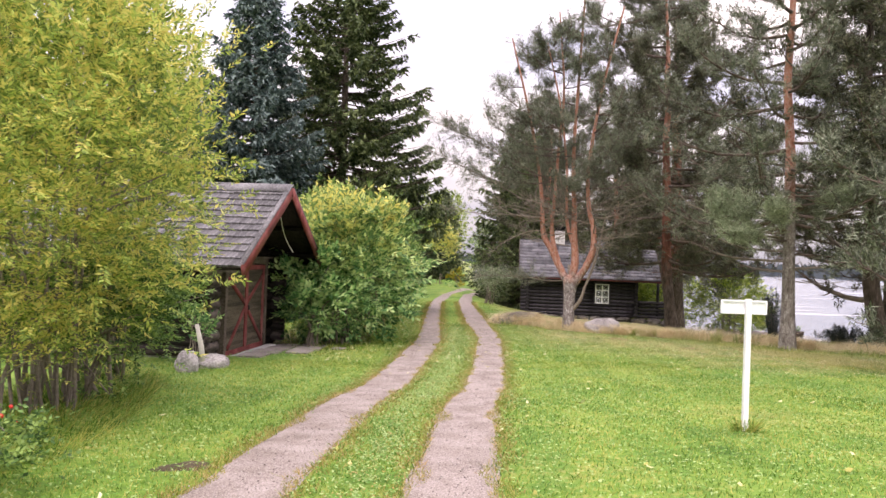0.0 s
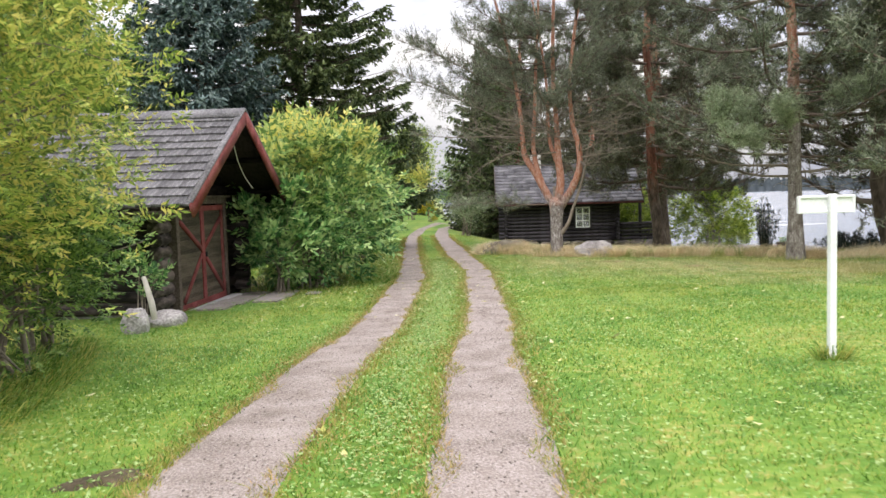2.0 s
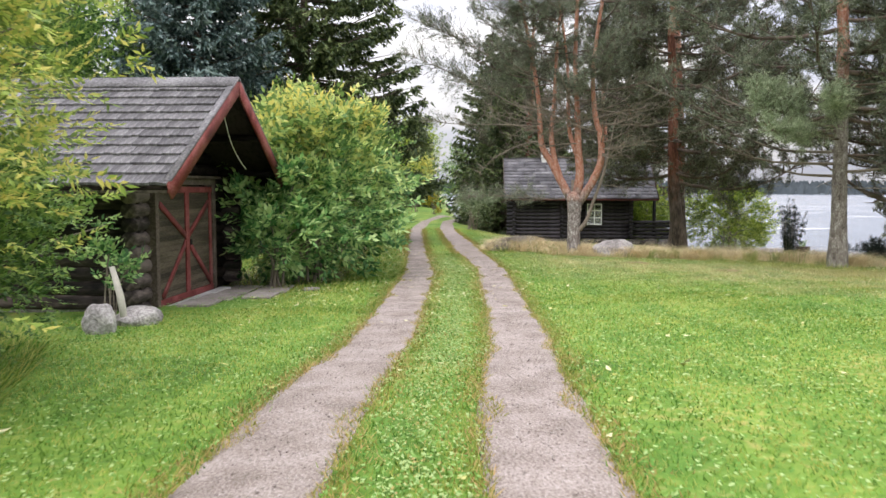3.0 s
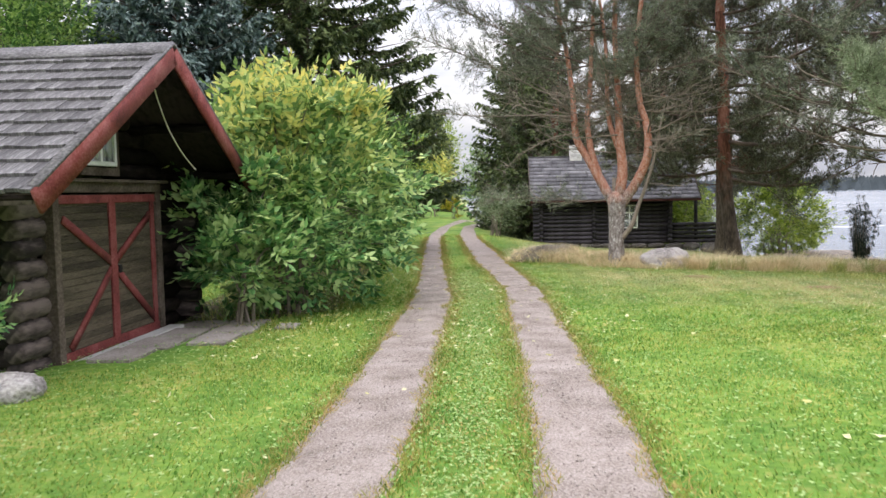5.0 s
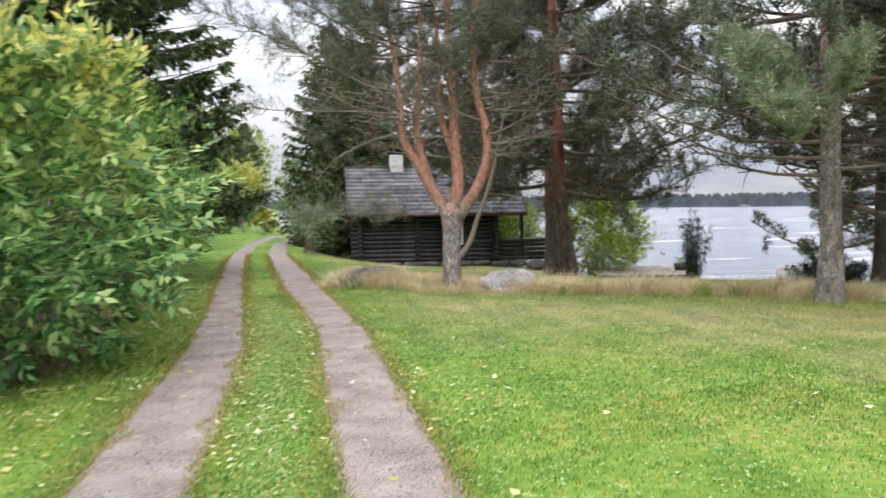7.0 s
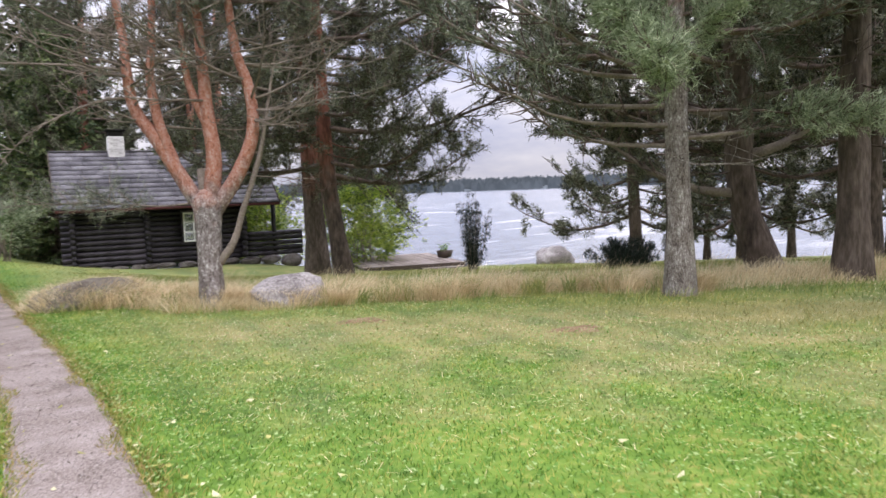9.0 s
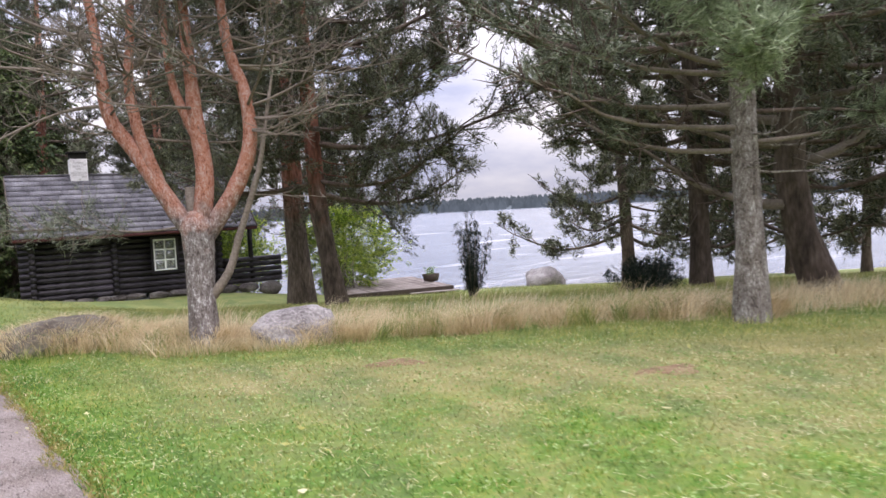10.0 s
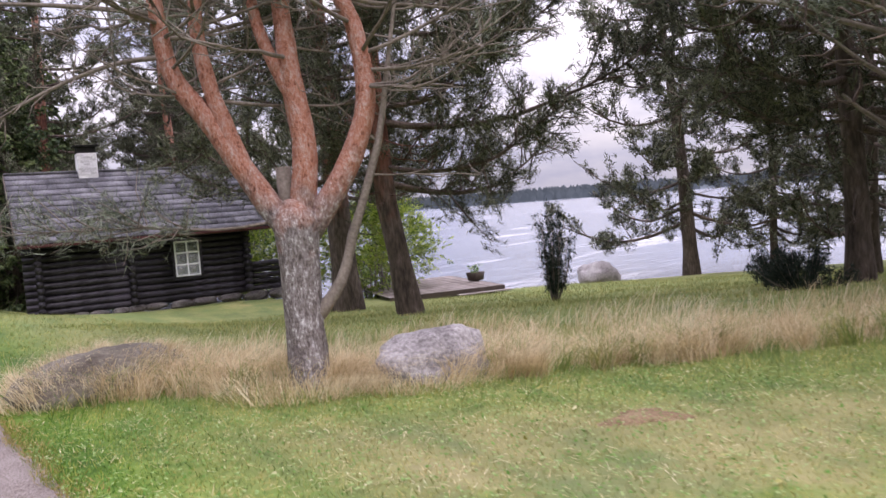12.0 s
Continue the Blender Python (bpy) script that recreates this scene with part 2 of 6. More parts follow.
def turning_bark(name, low, high, z0, z1, ragged=1.3, size=4.0):
    """Bark of low's colours near the ground that turns ragged into high's further up the stem."""
    m = low.copy()
    m.name = name
    n, l = m.node_tree.nodes, m.node_tree.links
    ramp = [q for q in n if q.type == "VALTORGB"][0]
    other = n.new("ShaderNodeValToRGB")
    src = [q for q in high.node_tree.nodes if q.type == "VALTORGB"][0].color_ramp.elements
    for _ in range(len(src) - 2):
        other.color_ramp.elements.new(0.5)
    for a, b in zip(other.color_ramp.elements, src):
        a.position, a.color = b.position, b.color
    l.new(ramp.inputs["Fac"].links[0].from_socket, other.inputs["Fac"])
    geo, sep, ns = n.new("ShaderNodeNewGeometry"), n.new("ShaderNodeSeparateXYZ"), n.new("ShaderNodeTexNoise")
    ns.inputs["Scale"].default_value, ns.inputs["Detail"].default_value = size, 4
    l.new(geo.outputs["Position"], sep.inputs["Vector"])
    l.new(geo.outputs["Position"], ns.inputs["Vector"])
    k = n.new("ShaderNodeMath")
    k.operation = "MULTIPLY_ADD"
    k.inputs[1].default_value = 2 * ragged
    l.new(ns.outputs["Fac"], k.inputs[0])
    l.new(sep.outputs["Z"], k.inputs[2])
    mr = n.new("ShaderNodeMapRange")
    mr.inputs["From Min"].default_value, mr.inputs["From Max"].default_value = z0 + ragged, z1 + ragged
    l.new(k.outputs[0], mr.inputs["Value"])
    mx = n.new("ShaderNodeMix")
    mx.data_type = "RGBA"
    l.new(mr.outputs["Result"], mx.inputs["Factor"])
    l.new(ramp.outputs["Color"], mx.inputs["A"])
    l.new(other.outputs["Color"], mx.inputs["B"])
    l.new(mx.outputs["Result"], n["Principled BSDF"].inputs["Base Color"])
    for q in n:
        if q.type == "BSDF_TRANSLUCENT":
            l.new(mx.outputs["Result"], q.inputs["Color"])
    return m


M_FORKBARK = turning_bark("turning_pine_bark", M_BARK, M_REDBARK, 0.55, 1.3, 0.8)
M_DARKBARK = surf("dark_bark", [(0.038, 0.03, 0.024), (0.095, 0.074, 0.06), (0.175, 0.14, 0.117)], 3, 0.95, 0.8, 16, stretch=(1, 1, 0.3), bdist=0.04)
M_RUSTBARK = surf("rust_brown_bark", [(0.07, 0.03, 0.02), (0.18, 0.075, 0.05), (0.28, 0.14, 0.10)], 3, 0.95, 0.8, 16, stretch=(1, 1, 0.3), bdist=0.04)
M_TURNLICHEN = turning_bark("lichened_bark_turning_orange", M_LICHENBARK, M_REDBARK, 3.0, 4.6)
M_TURNDARK = turning_bark("dark_bark_turning_rust", M_DARKBARK, M_RUSTBARK, 0.6, 2.2)
M_LEAF["elder_top"] = turning_bark("elder_leaf_yellowing", M_LEAF["elder"], M_LEAF["gold_green"], 0.8, 3.0, 1.7, 1.3)
M_BOUGH = surf("brown_bough_bark", [(0.05, 0.038, 0.03), (0.12, 0.09, 0.075), (0.22, 0.17, 0.14)], 4, 0.9, 0.4, 30)
M_TWIG = surf("twig_bark", [(0.12, 0.10, 0.08), (0.28, 0.24, 0.2)], 3, 0.9, 0.3, 30)
M_LOG = surf("tarred_log", [(0.005, 0.0045, 0.006), (0.02, 0.0175, 0.0235), (0.066, 0.058, 0.075)], 1.6, 0.5, 0.5, 14, stretch=(0.35, 1, 1), objrand=0.15, local=True, bdist=0.015)
M_BARNLOG = surf("weathered_barn_log", [(0.009, 0.0075, 0.0075), (0.042, 0.033, 0.031), (0.15, 0.12, 0.11)], 1.6, 0.85, 0.7, 14, stretch=(0.3, 1, 1), objrand=0.2, local=True, bdist=0.02)
# gable copy of the barn log colours, blackened for shade under the overhang
M_SHADELOG = surf("shaded_gable_log", [(0.003, 0.0025, 0.0025), (0.009, 0.007, 0.0065), (0.03, 0.023, 0.021)], 1.6, 0.8, 0.7, 14, stretch=(0.3, 1, 1), objrand=0.2, local=True, bdist=0.02)
M_SHADELOG.node_tree.nodes["Principled BSDF"].inputs["Specular IOR Level"].default_value = 0.08
M_SHINGLE = surf("grey_roof_board", [(0.05, 0.048, 0.052), (0.125, 0.12, 0.127), (0.26, 0.255, 0.265)], 1.6, 0.9, 0.5, 26, stretch=(3.0, 0.4, 0.4), objrand=0.13, island=0.0, local=True, bdist=0.008)
M_SHINGLE_REST = surf("grey_roof_board_rest", [(0.05, 0.048, 0.052), (0.125, 0.12, 0.127), (0.26, 0.255, 0.265)], 1.6, 0.9, 0.5, 26, stretch=(1, 1, 1), island=0.13, bdist=0.008)
M_DARKSHINGLE = surf("dark_roof_board", [(0.055, 0.054, 0.061), (0.125, 0.122, 0.138), (0.235, 0.23, 0.25)], 1.6, 0.85, 0.4, 26, objrand=0.12, bdist=0.008)
M_RED = surf("worn_red_paint", [(0.085, 0.02, 0.02), (0.19, 0.042, 0.04), (0.27, 0.10, 0.095)], 3, 0.75, 0.35, 40, big=0.6)
M_DOORBOARD = surf("brown_door_board", [(0.026, 0.021, 0.014), (0.062, 0.051, 0.034), (0.12, 0.10, 0.07)], 3, 0.85, 0.4, 30, objrand=0.2, stretch=(0.4, 0.4, 3))
M_FRAMEWOOD = surf("grey_brown_timber", [(0.04, 0.03, 0.024), (0.09, 0.07, 0.055), (0.16, 0.13, 0.11)], 3, 0.85, 0.4, 30)
M_WHITE = surf("white_paint", [(0.66, 0.67, 0.70), (0.78, 0.79, 0.82), (0.82, 0.83, 0.86)], 3, 0.6, 0.1, 40)
M_LIMEWASH = surf("limewashed_brick", [(0.45, 0.44, 0.44), (0.66, 0.65, 0.66), (0.78, 0.77, 0.78)], 5, 0.9, 0.5, 40, objrand=0.2)
M_STONE = surf("granite", [(0.15, 0.135, 0.135), (0.34, 0.315, 0.315), (0.56, 0.53, 0.53)], 2.2, 0.9, 0.8, 26, bdist=0.03)
M_DARKSTONE = surf("grimy_granite", [(0.06, 0.052, 0.05), (0.14, 0.125, 0.12), (0.27, 0.25, 0.24)], 2.2, 0.9, 0.8, 26, bdist=0.03)
M_MOSSROCK = surf("mossy_rock", [(0.09, 0.075, 0.06), (0.19, 0.165, 0.13), (0.34, 0.31, 0.27)], 2.2, 0.95, 0.9, 20, bdist=0.03)
M_SLAB = surf("concrete_slab", [(0.15, 0.13, 0.12), (0.25, 0.22, 0.205), (0.34, 0.31, 0.30)], 2.2, 0.95, 0.5, 40)
M_SILL = surf("pale_concrete", [(0.36, 0.35, 0.35), (0.46, 0.45, 0.45), (0.54, 0.53, 0.53)], 3, 0.9, 0.4, 40)
M_DECK = surf("weathered_decking", [(0.14, 0.115, 0.10), (0.24, 0.20, 0.18), (0.34, 0.30, 0.28)], 2, 0.9, 0.3, 30, objrand=0.25)
M_BLACK = surf("dark_interior", [(0.01, 0.01, 0.01), (0.02, 0.018, 0.016)], 2, 0.9, 0, 30)
M_TERRA = surf("dark_planter_wood", [(0.05, 0.04, 0.035), (0.11, 0.085, 0.07)], 5, 0.85, 0.3, 30)
M_ROPE = surf("pale_cable", [(0.45, 0.42, 0.38), (0.62, 0.58, 0.54)], 8, 0.8, 0.2, 60)
M_HIP = surf("red_rose_hip", [(0.45, 0.02, 0.015), (0.6, 0.05, 0.03)], 5, 0.4, 0, 30)
M_FALLEN = surf("fallen_leaf", [(0.34, 0.33, 0.09), (0.46, 0.43, 0.17), (0.58, 0.55, 0.34)], 3, 0.7, 0, 20, island=0.9)
M_CURTAIN = surf("pale_curtain", [(0.45, 0.46, 0.46), (0.6, 0.6, 0.6)], 6, 0.9, 0, 30)
M_FARWOOD = surf("far_wood", [(0.065, 0.08, 0.09), (0.10, 0.12, 0.135)], 0.03, 0.9, 0, 0.2, island=0.25)

M_GLASS = bpy.data.materials.new("window_glass")
M_GLASS.use_nodes = True
_g = M_GLASS.node_tree.nodes["Principled BSDF"]
_g.inputs["Base Color"].default_value = (0.9, 0.95, 0.96, 1)
_g.inputs["Roughness"].default_value, _g.inputs["Transmission Weight"].default_value, _g.inputs["IOR"].default_value = 0.03, 0.85, 1.45

M_WATER = surf("lake_water", [(0.09, 0.115, 0.16), (0.13, 0.155, 0.205), (0.17, 0.195, 0.25)], 0.05, 0.18, 0, 0.3)
_n, _l = M_WATER.node_tree.nodes, M_WATER.node_tree.links
_b = _n["Principled BSDF"]
_b.inputs["Specular IOR Level"].default_value = 0.6
_geo = _n.new("ShaderNodeNewGeometry")
_map = _n.new("ShaderNodeMapping")
_map.inputs["Rotation"].default_value = (0, 0, radians(40))
_map.inputs["Scale"].default_value = (0.35, 1.1, 1)
_wave = _n.new("ShaderNodeTexNoise")
_wave.inputs["Scale"].default_value, _wave.inputs["Detail"].default_value = 0.9, 6
_wbump = _n.new("ShaderNodeBump")
_wbump.inputs["Strength"].default_value, _wbump.inputs["Distance"].default_value = 0.8, 0.35
_foam = _n.new("ShaderNodeTexNoise")
_foam.inputs["Scale"].default_value, _foam.inputs["Detail"].default_value = 0.22, 9
_fr = _n.new("ShaderNodeValToRGB")
_fr.color_ramp.elements[0].position, _fr.color_ramp.elements[1].position = 0.56, 0.78
_fm = _n.new("ShaderNodeMix")
_fm.data_type = "RGBA"
_fm.inputs["B"].default_value = (0.7, 0.72, 0.76, 1)
_base = _b.inputs["Base Color"].links[0].from_socket
_l.new(_geo.outputs["Position"], _map.inputs["Vector"])
_l.new(_map.outputs["Vector"], _wave.inputs["Vector"])
_l.new(_map.outputs["Vector"], _foam.inputs["Vector"])
_l.new(_wave.outputs["Fac"], _wbump.inputs["Height"])
_l.new(_wbump.outputs["Normal"], _b.inputs["Normal"])
_l.new(_foam.outputs["Fac"], _fr.inputs["Fac"])
_l.new(_fr.outputs["Color"], _fm.inputs["Factor"])
_l.new(_base, _fm.inputs["A"])
_l.new(_fm.outputs["Result"], _b.inputs["Base Color"])


# ---- mesh tools ----
def mesh_of(name, verts, faces, mat, smooth=False):
    """A mesh from arrays: faces of one size each, in an (n, 3) or (n, 4) array, or a list of such arrays."""
    me = bpy.data.meshes.new(name)
    verts = np.asarray(verts, dtype=np.float32).reshape(-1, 3)
    sets = [np.asarray(f, dtype=np.int32) for f in (faces if isinstance(faces, list) else [faces]) if len(f)]
    me.vertices.add(len(verts))
    me.vertices.foreach_set("co", verts.ravel())
    idx = np.concatenate([f.ravel() for f in sets])
    sizes = np.concatenate([np.full(len(f), f.shape[1], dtype=np.int32) for f in sets])
    me.loops.add(len(idx))
    me.loops.foreach_set("vertex_index", idx)
    me.polygons.add(len(sizes))
    me.polygons.foreach_set("loop_start", np.concatenate([[0], np.cumsum(sizes)[:-1]]).astype(np.int32))
    if smooth:
        me.polygons.foreach_set("use_smooth", np.ones(len(sizes), dtype=bool))
    me.update(calc_edges=True)
    me.materials.append(mat)
    return me


class Pile:
    """Gathers verts and faces of one mesh."""

    def __init__(self):
        self.v, self.t, self.q, self.n = [], [], [], 0

    def add(self, v, q=None, t=None):
        v = np.asarray(v, dtype=float).reshape(-1, 3)
        if q is not None and len(q):
            self.q.append(np.asarray(q) + self.n)
        if t is not None and len(t):
            self.t.append(np.asarray(t) + self.n)
        self.v.append(v)
        self.n += len(v)
        return self

    def mesh(self, name, mat, smooth=False):
        f = []
        if self.q:
            f.append(np.concatenate(self.q))
        if self.t:
            f.append(np.concatenate(self.t))
        return mesh_of(name, np.concatenate(self.v), f, mat, smooth)


def part(name, me, parent, label="", at=None):
    ob = new(name, me)
    ob.parent = parent
    if at is not None:
        ob.matrix_basis = at
    if label:
        ob["label"] = label
    return ob


def thing(name, label, category, m=None, group="", kind="", me=None):
    ob = new(name, me)
    if m is not None:
        ob.matrix_basis = m
    return tagged(ob, label, category, group, kind)


def box_arrays(x0, x1, y0, y1, z0, z1):
    v = np.array([(x, y, z) for x in (x0, x1) for y in (y0, y1) for z in (z0, z1)])
    q = np.array([(0, 1, 3, 2), (4, 6, 7, 5), (0, 4, 5, 1), (2, 3, 7, 6), (0, 2, 6, 4), (1, 5, 7, 3)])
    return v, q


def box_mesh(name, mat, x0, x1, y0, y1, z0, z1, bevel=0.006):
    """A board or block with small chamfers."""
    bm = bmesh.new()
    bmesh.ops.create_cube(bm, size=1)
    for v in bm.verts:
        v.co = ((x0 + x1) / 2 + v.co.x * (x1 - x0), (y0 + y1) / 2 + v.co.y * (y1 - y0), (z0 + z1) / 2 + v.co.z * (z1 - z0))
    if bevel:
        bmesh.ops.bevel(bm, geom=bm.edges[:], offset=bevel, segments=1, affect="EDGES")
    me = bpy.data.meshes.new(name)
    bm.to_mesh(me)
    bm.free()
    me.materials.append(mat)
    return me


def bar_arrays(a, b, w, h, up=(0, 0, 1)):
    """A straight bar from a to b, w wide and h deep."""
    a, b, up = np.array(a, float), np.array(b, float), np.array(up, float)
    d = (b - a) / np.linalg.norm(b - a)
    s = np.cross(d, up)
    s /= np.linalg.norm(s)
    n = np.cross(s, d)
    v = [p + s * i * w / 2 + n * j * h / 2 for p in (a, b) for i in (-1, 1) for j in (-1, 1)]
    return v, np.array([(0, 1, 3, 2), (4, 6, 7, 5), (0, 4, 5, 1), (2, 3, 7, 6), (0, 2, 6, 4), (1, 5, 7, 3)])


def bar(name, a, b, w, h, mat, up=(0, 0, 1)):
    v, q = bar_arrays(a, b, w, h, up)
    return mesh_of(name, v, q, mat)


def tube_arrays(pts, radii, sides=8, rough=0.0, rng=None, cap=False):
    pts = np.asarray(pts, float)
    n = len(pts)
    tan = np.gradient(pts, axis=0)
    tan /= np.linalg.norm(tan, axis=1, keepdims=True) + 1e-9
    ref = np.array([0.0, 0, 1]) if abs(tan[0][2]) < 0.8 else np.array([1.0, 0, 0])
    a = np.cross(tan, ref)
    a /= np.linalg.norm(a, axis=1, keepdims=True) + 1e-9
    b = np.cross(tan, a)
    ang = np.linspace(0, 2 * np.pi, sides, endpoint=False)
    rad = np.asarray(radii, float)[:, None] * np.ones(sides)
    if rough:
        rad = rad * (1 + (rng or np.random).normal(0, rough, (n, sides)))
    v = pts[:, None] + rad[..., None] * (np.cos(ang)[None, :, None] * a[:, None] + np.sin(ang)[None, :, None] * b[:, None])
    i, j = np.meshgrid(np.arange(n - 1), np.arange(sides), indexing="ij")
    k = (j + 1) % sides
    q = np.stack([i * sides + j, i * sides + k, (i + 1) * sides + k, (i + 1) * sides + j], -1).reshape(-1, 4)
    v = v.reshape(-1, 3)
    t = np.zeros((0, 3), int)
    if cap:
        v = np.concatenate([v, pts[:1], pts[-1:]])
        js = np.arange(sides)
        t = np.concatenate([np.stack([np.full(sides, n * sides), (js + 1) % sides, js], 1),
                            np.stack([np.full(sides, n * sides + 1), (n - 1) * sides + js, (n - 1) * sides + (js + 1) % sides], 1)])
    return v, q, t


def spline(pts, n):
    """A smooth curve of n points through pts (Catmull-Rom)."""
    p = np.asarray(pts, float)
    p = np.concatenate([2 * p[:1] - p[1:2], p, 2 * p[-1:] - p[-2:-1]])
    u = np.linspace(0, len(p) - 3 - 1e-6, n)
    i = u.astype(int)
    f = (u - i)[:, None]
    a, b, c, d = p[i], p[i + 1], p[i + 2], p[i + 3]
    return 0.5 * (2 * b + (c - a) * f + (2 * a - 5 * b + 4 * c - d) * f ** 2 + (3 * b - a - 3 * c + d) * f ** 3)


def unit(v):
    return v / (np.linalg.norm(v, axis=-1, keepdims=True) + 1e-9)


def blades(root, way, width, side):
    """One long thin triangle each."""
    return np.stack([root - side * width[:, None] / 2, root + side * width[:, None] / 2, root + way], 1).reshape(-1, 3)


def leaves_arrays(root, way, side, width):
    """Leaf-shaped: two triangles folded along the midrib."""
    n = len(root)
    nrm = unit(np.cross(way, side))
    mid = root + way * 0.45
    fold = nrm * width[:, None] * 0.18
    v = np.stack([root, mid - side * width[:, None] / 2 + fold, root + way, mid + side * width[:, None] / 2 + fold], 1).reshape(-1, 3)
    k = np.arange(n)[:, None] * 4
    return v, np.concatenate([k + np.array([[0, 2, 1]]), k + np.array([[0, 3, 2]])])


# ---- the lie of the land ----
def rut_centre(y):
    return np.interp(y, [-30, 0, 5.7, 9.4, 12.0, 16.3, 21.4, 31.0, 43.7, 55.0, 66.8, 82.0, 100.0],
                     [-8.6, -0.92, 0.82, 1.98, 2.9, 4.17, 5.68, 7.85, 10.9, 14.2, 18.6, 26.0, 36.0])


TRACK_Y = [0, 10, 12, 16, 20, 24, 28, 34, 60]


def track_edges(y):
    """How far the four edges of the wheel tracks lie from the middle, left to right; the right track swings wider past the barn."""
    y = np.asarray(y, float)
    far = np.interp(y, [40, 60], [1, 0.85])
    return (np.interp(y, [0, 22, 28], [-1.27, -1.27, -1.17]) * far, -0.47 * far,
            np.interp(y, TRACK_Y, [0.38, 0.38, 0.42, 0.5, 0.51, 0.58, 0.5, 0.45, 0.45]) * far,
            np.interp(y, TRACK_Y, [1.11, 1.11, 1.15, 1.24, 1.26, 1.36, 1.4, 1.42, 1.2]) * far)


def beside_track(x, y):
    """Metres outside the nearer wheel track's edge; less than nought on the gravel."""
    u = x - rut_centre(y)
    a, b, c, d = track_edges(y)
    return np.minimum(np.maximum(a - u, u - b), np.maximum(c - u, u - d))


def ground_height(x, y):
    x, y = np.asarray(x, float), np.asarray(y, float)
    base = np.interp(y, [-80, -20, 0, 6, 10, 14, 20, 25, 35, 60, 110, 400], [1.2, 0.3, -0.2, -0.36, -0.5, -0.74, -0.88, -0.98, -1.08, -1.18, -0.6, 2])
    s = 0.8 * x + 0.6 * y
    drop = np.interp(s, [26, 29, 33, 36, 39, 42, 44, 48, 51, 60, 90, 760, 900, 1500], [0, 0.05, 0.45, 0.78, 1.05, 1.3, 1.48, 1.75, 2.05, 3.2, 5, 5, 0, -6])
    q = 0.97 * x - 0.24 * y
    k = np.clip(q / 9.0, 0, 1)
    k = k * k * (3 - 2 * k)
    near = np.exp(-((np.asarray(x) - 9) ** 2 + (np.asarray(y) - 15) ** 2) / 1800)
    bumps = 0.03 * np.sin(x * 0.9 + 1.3 * np.sin(y * 0.5)) * np.sin(y * 0.8 + 0.7) * near
    rise = 0.25 * np.clip((x - 9) / 6, 0, 1) * np.clip((12 - y) / 5, 0, 1)
    bank = 0.5 * np.exp(-((x - 21.5) ** 2 / 22 + (y - 42.6) ** 2 / 9))
    return base - drop * k + bumps + rise + bank


LAKE_Z = -2.95

gx = np.concatenate([-np.geomspace(900, 26, 16), np.arange(-24, 52, 0.5), np.geomspace(53, 2500, 36)])
gy = np.concatenate([-np.geomspace(600, 16, 12), np.arange(-14, 64, 0.5), np.geomspace(65, 2500, 36)])
GX, GY = np.meshgrid(gx, gy, indexing="ij")
GZ = ground_height(GX, GY)
i, j = np.meshgrid(np.arange(len(gx) - 1), np.arange(len(gy) - 1), indexing="ij")
k = i * len(gy) + j
quads = np.stack([k, k + len(gy), k + len(gy) + 1, k + 1], -1).reshape(-1, 4)
thing("ground", "mown green lawn with yellowed patches sloping to a lake", "lawn", kind="structure",
      me=mesh_of("ground", np.stack([GX, GY, GZ], -1), quads, M_LAWN, True))

thing("water", "choppy grey lake water with white caps", "lake", kind="structure",
      me=mesh_of("water", [(15, -600, LAKE_Z), (2600, -600, LAKE_Z), (2600, 2600, LAKE_Z), (-300, 2600, LAKE_Z), (-300, 500, LAKE_Z), (15, 48, LAKE_Z)],
                 np.array([(0, 1, 2, 5), (5, 2, 3, 4)]), M_WATER))


def rut_strip(side, name):
    """A strip of worn gravel with ragged edges, laid just over the ground."""
    rng = np.random.default_rng(11 + side)
    ys = np.concatenate([np.arange(-12, 36, 0.12), np.arange(36, 100, 0.6)])
    n = len(ys)
    cols = 9
    wob = np.convolve(rng.normal(0, 1, n + 40), np.hanning(14) / 7, "same")[20:20 + n]
    wob2 = np.convolve(rng.normal(0, 1, n + 40), np.hanning(14) / 7, "same")[20:20 + n]
    first, second = track_edges(ys)[:2] if side < 0 else track_edges(ys)[2:]
    lo, hi = rut_centre(ys) + first - 0.02 - 0.05 * wob, rut_centre(ys) + second + 0.02 + 0.05 * wob2
    u = np.linspace(0, 1, cols)
    X = lo[:, None] + (hi - lo)[:, None] * u
    Y = np.repeat(ys[:, None], cols, 1)
    Z = ground_height(X, Y) + 0.02 - 0.012 * np.sin(u * np.pi)[None, :] - 0.02 * ((u < 0.01) | (u > 0.99))[None, :]
    a, b = np.meshgrid(np.arange(n - 1), np.arange(cols - 1), indexing="ij")
    kk = a * cols + b
    f = np.stack([kk, kk + 1, kk + cols + 1, kk + cols], -1).reshape(-1, 4)
    thing(name, "worn pinkish gravel wheel track through grass", "track", kind="structure", me=mesh_of(name, np.stack([X, Y, Z], -1), f, M_GRAVEL, True))


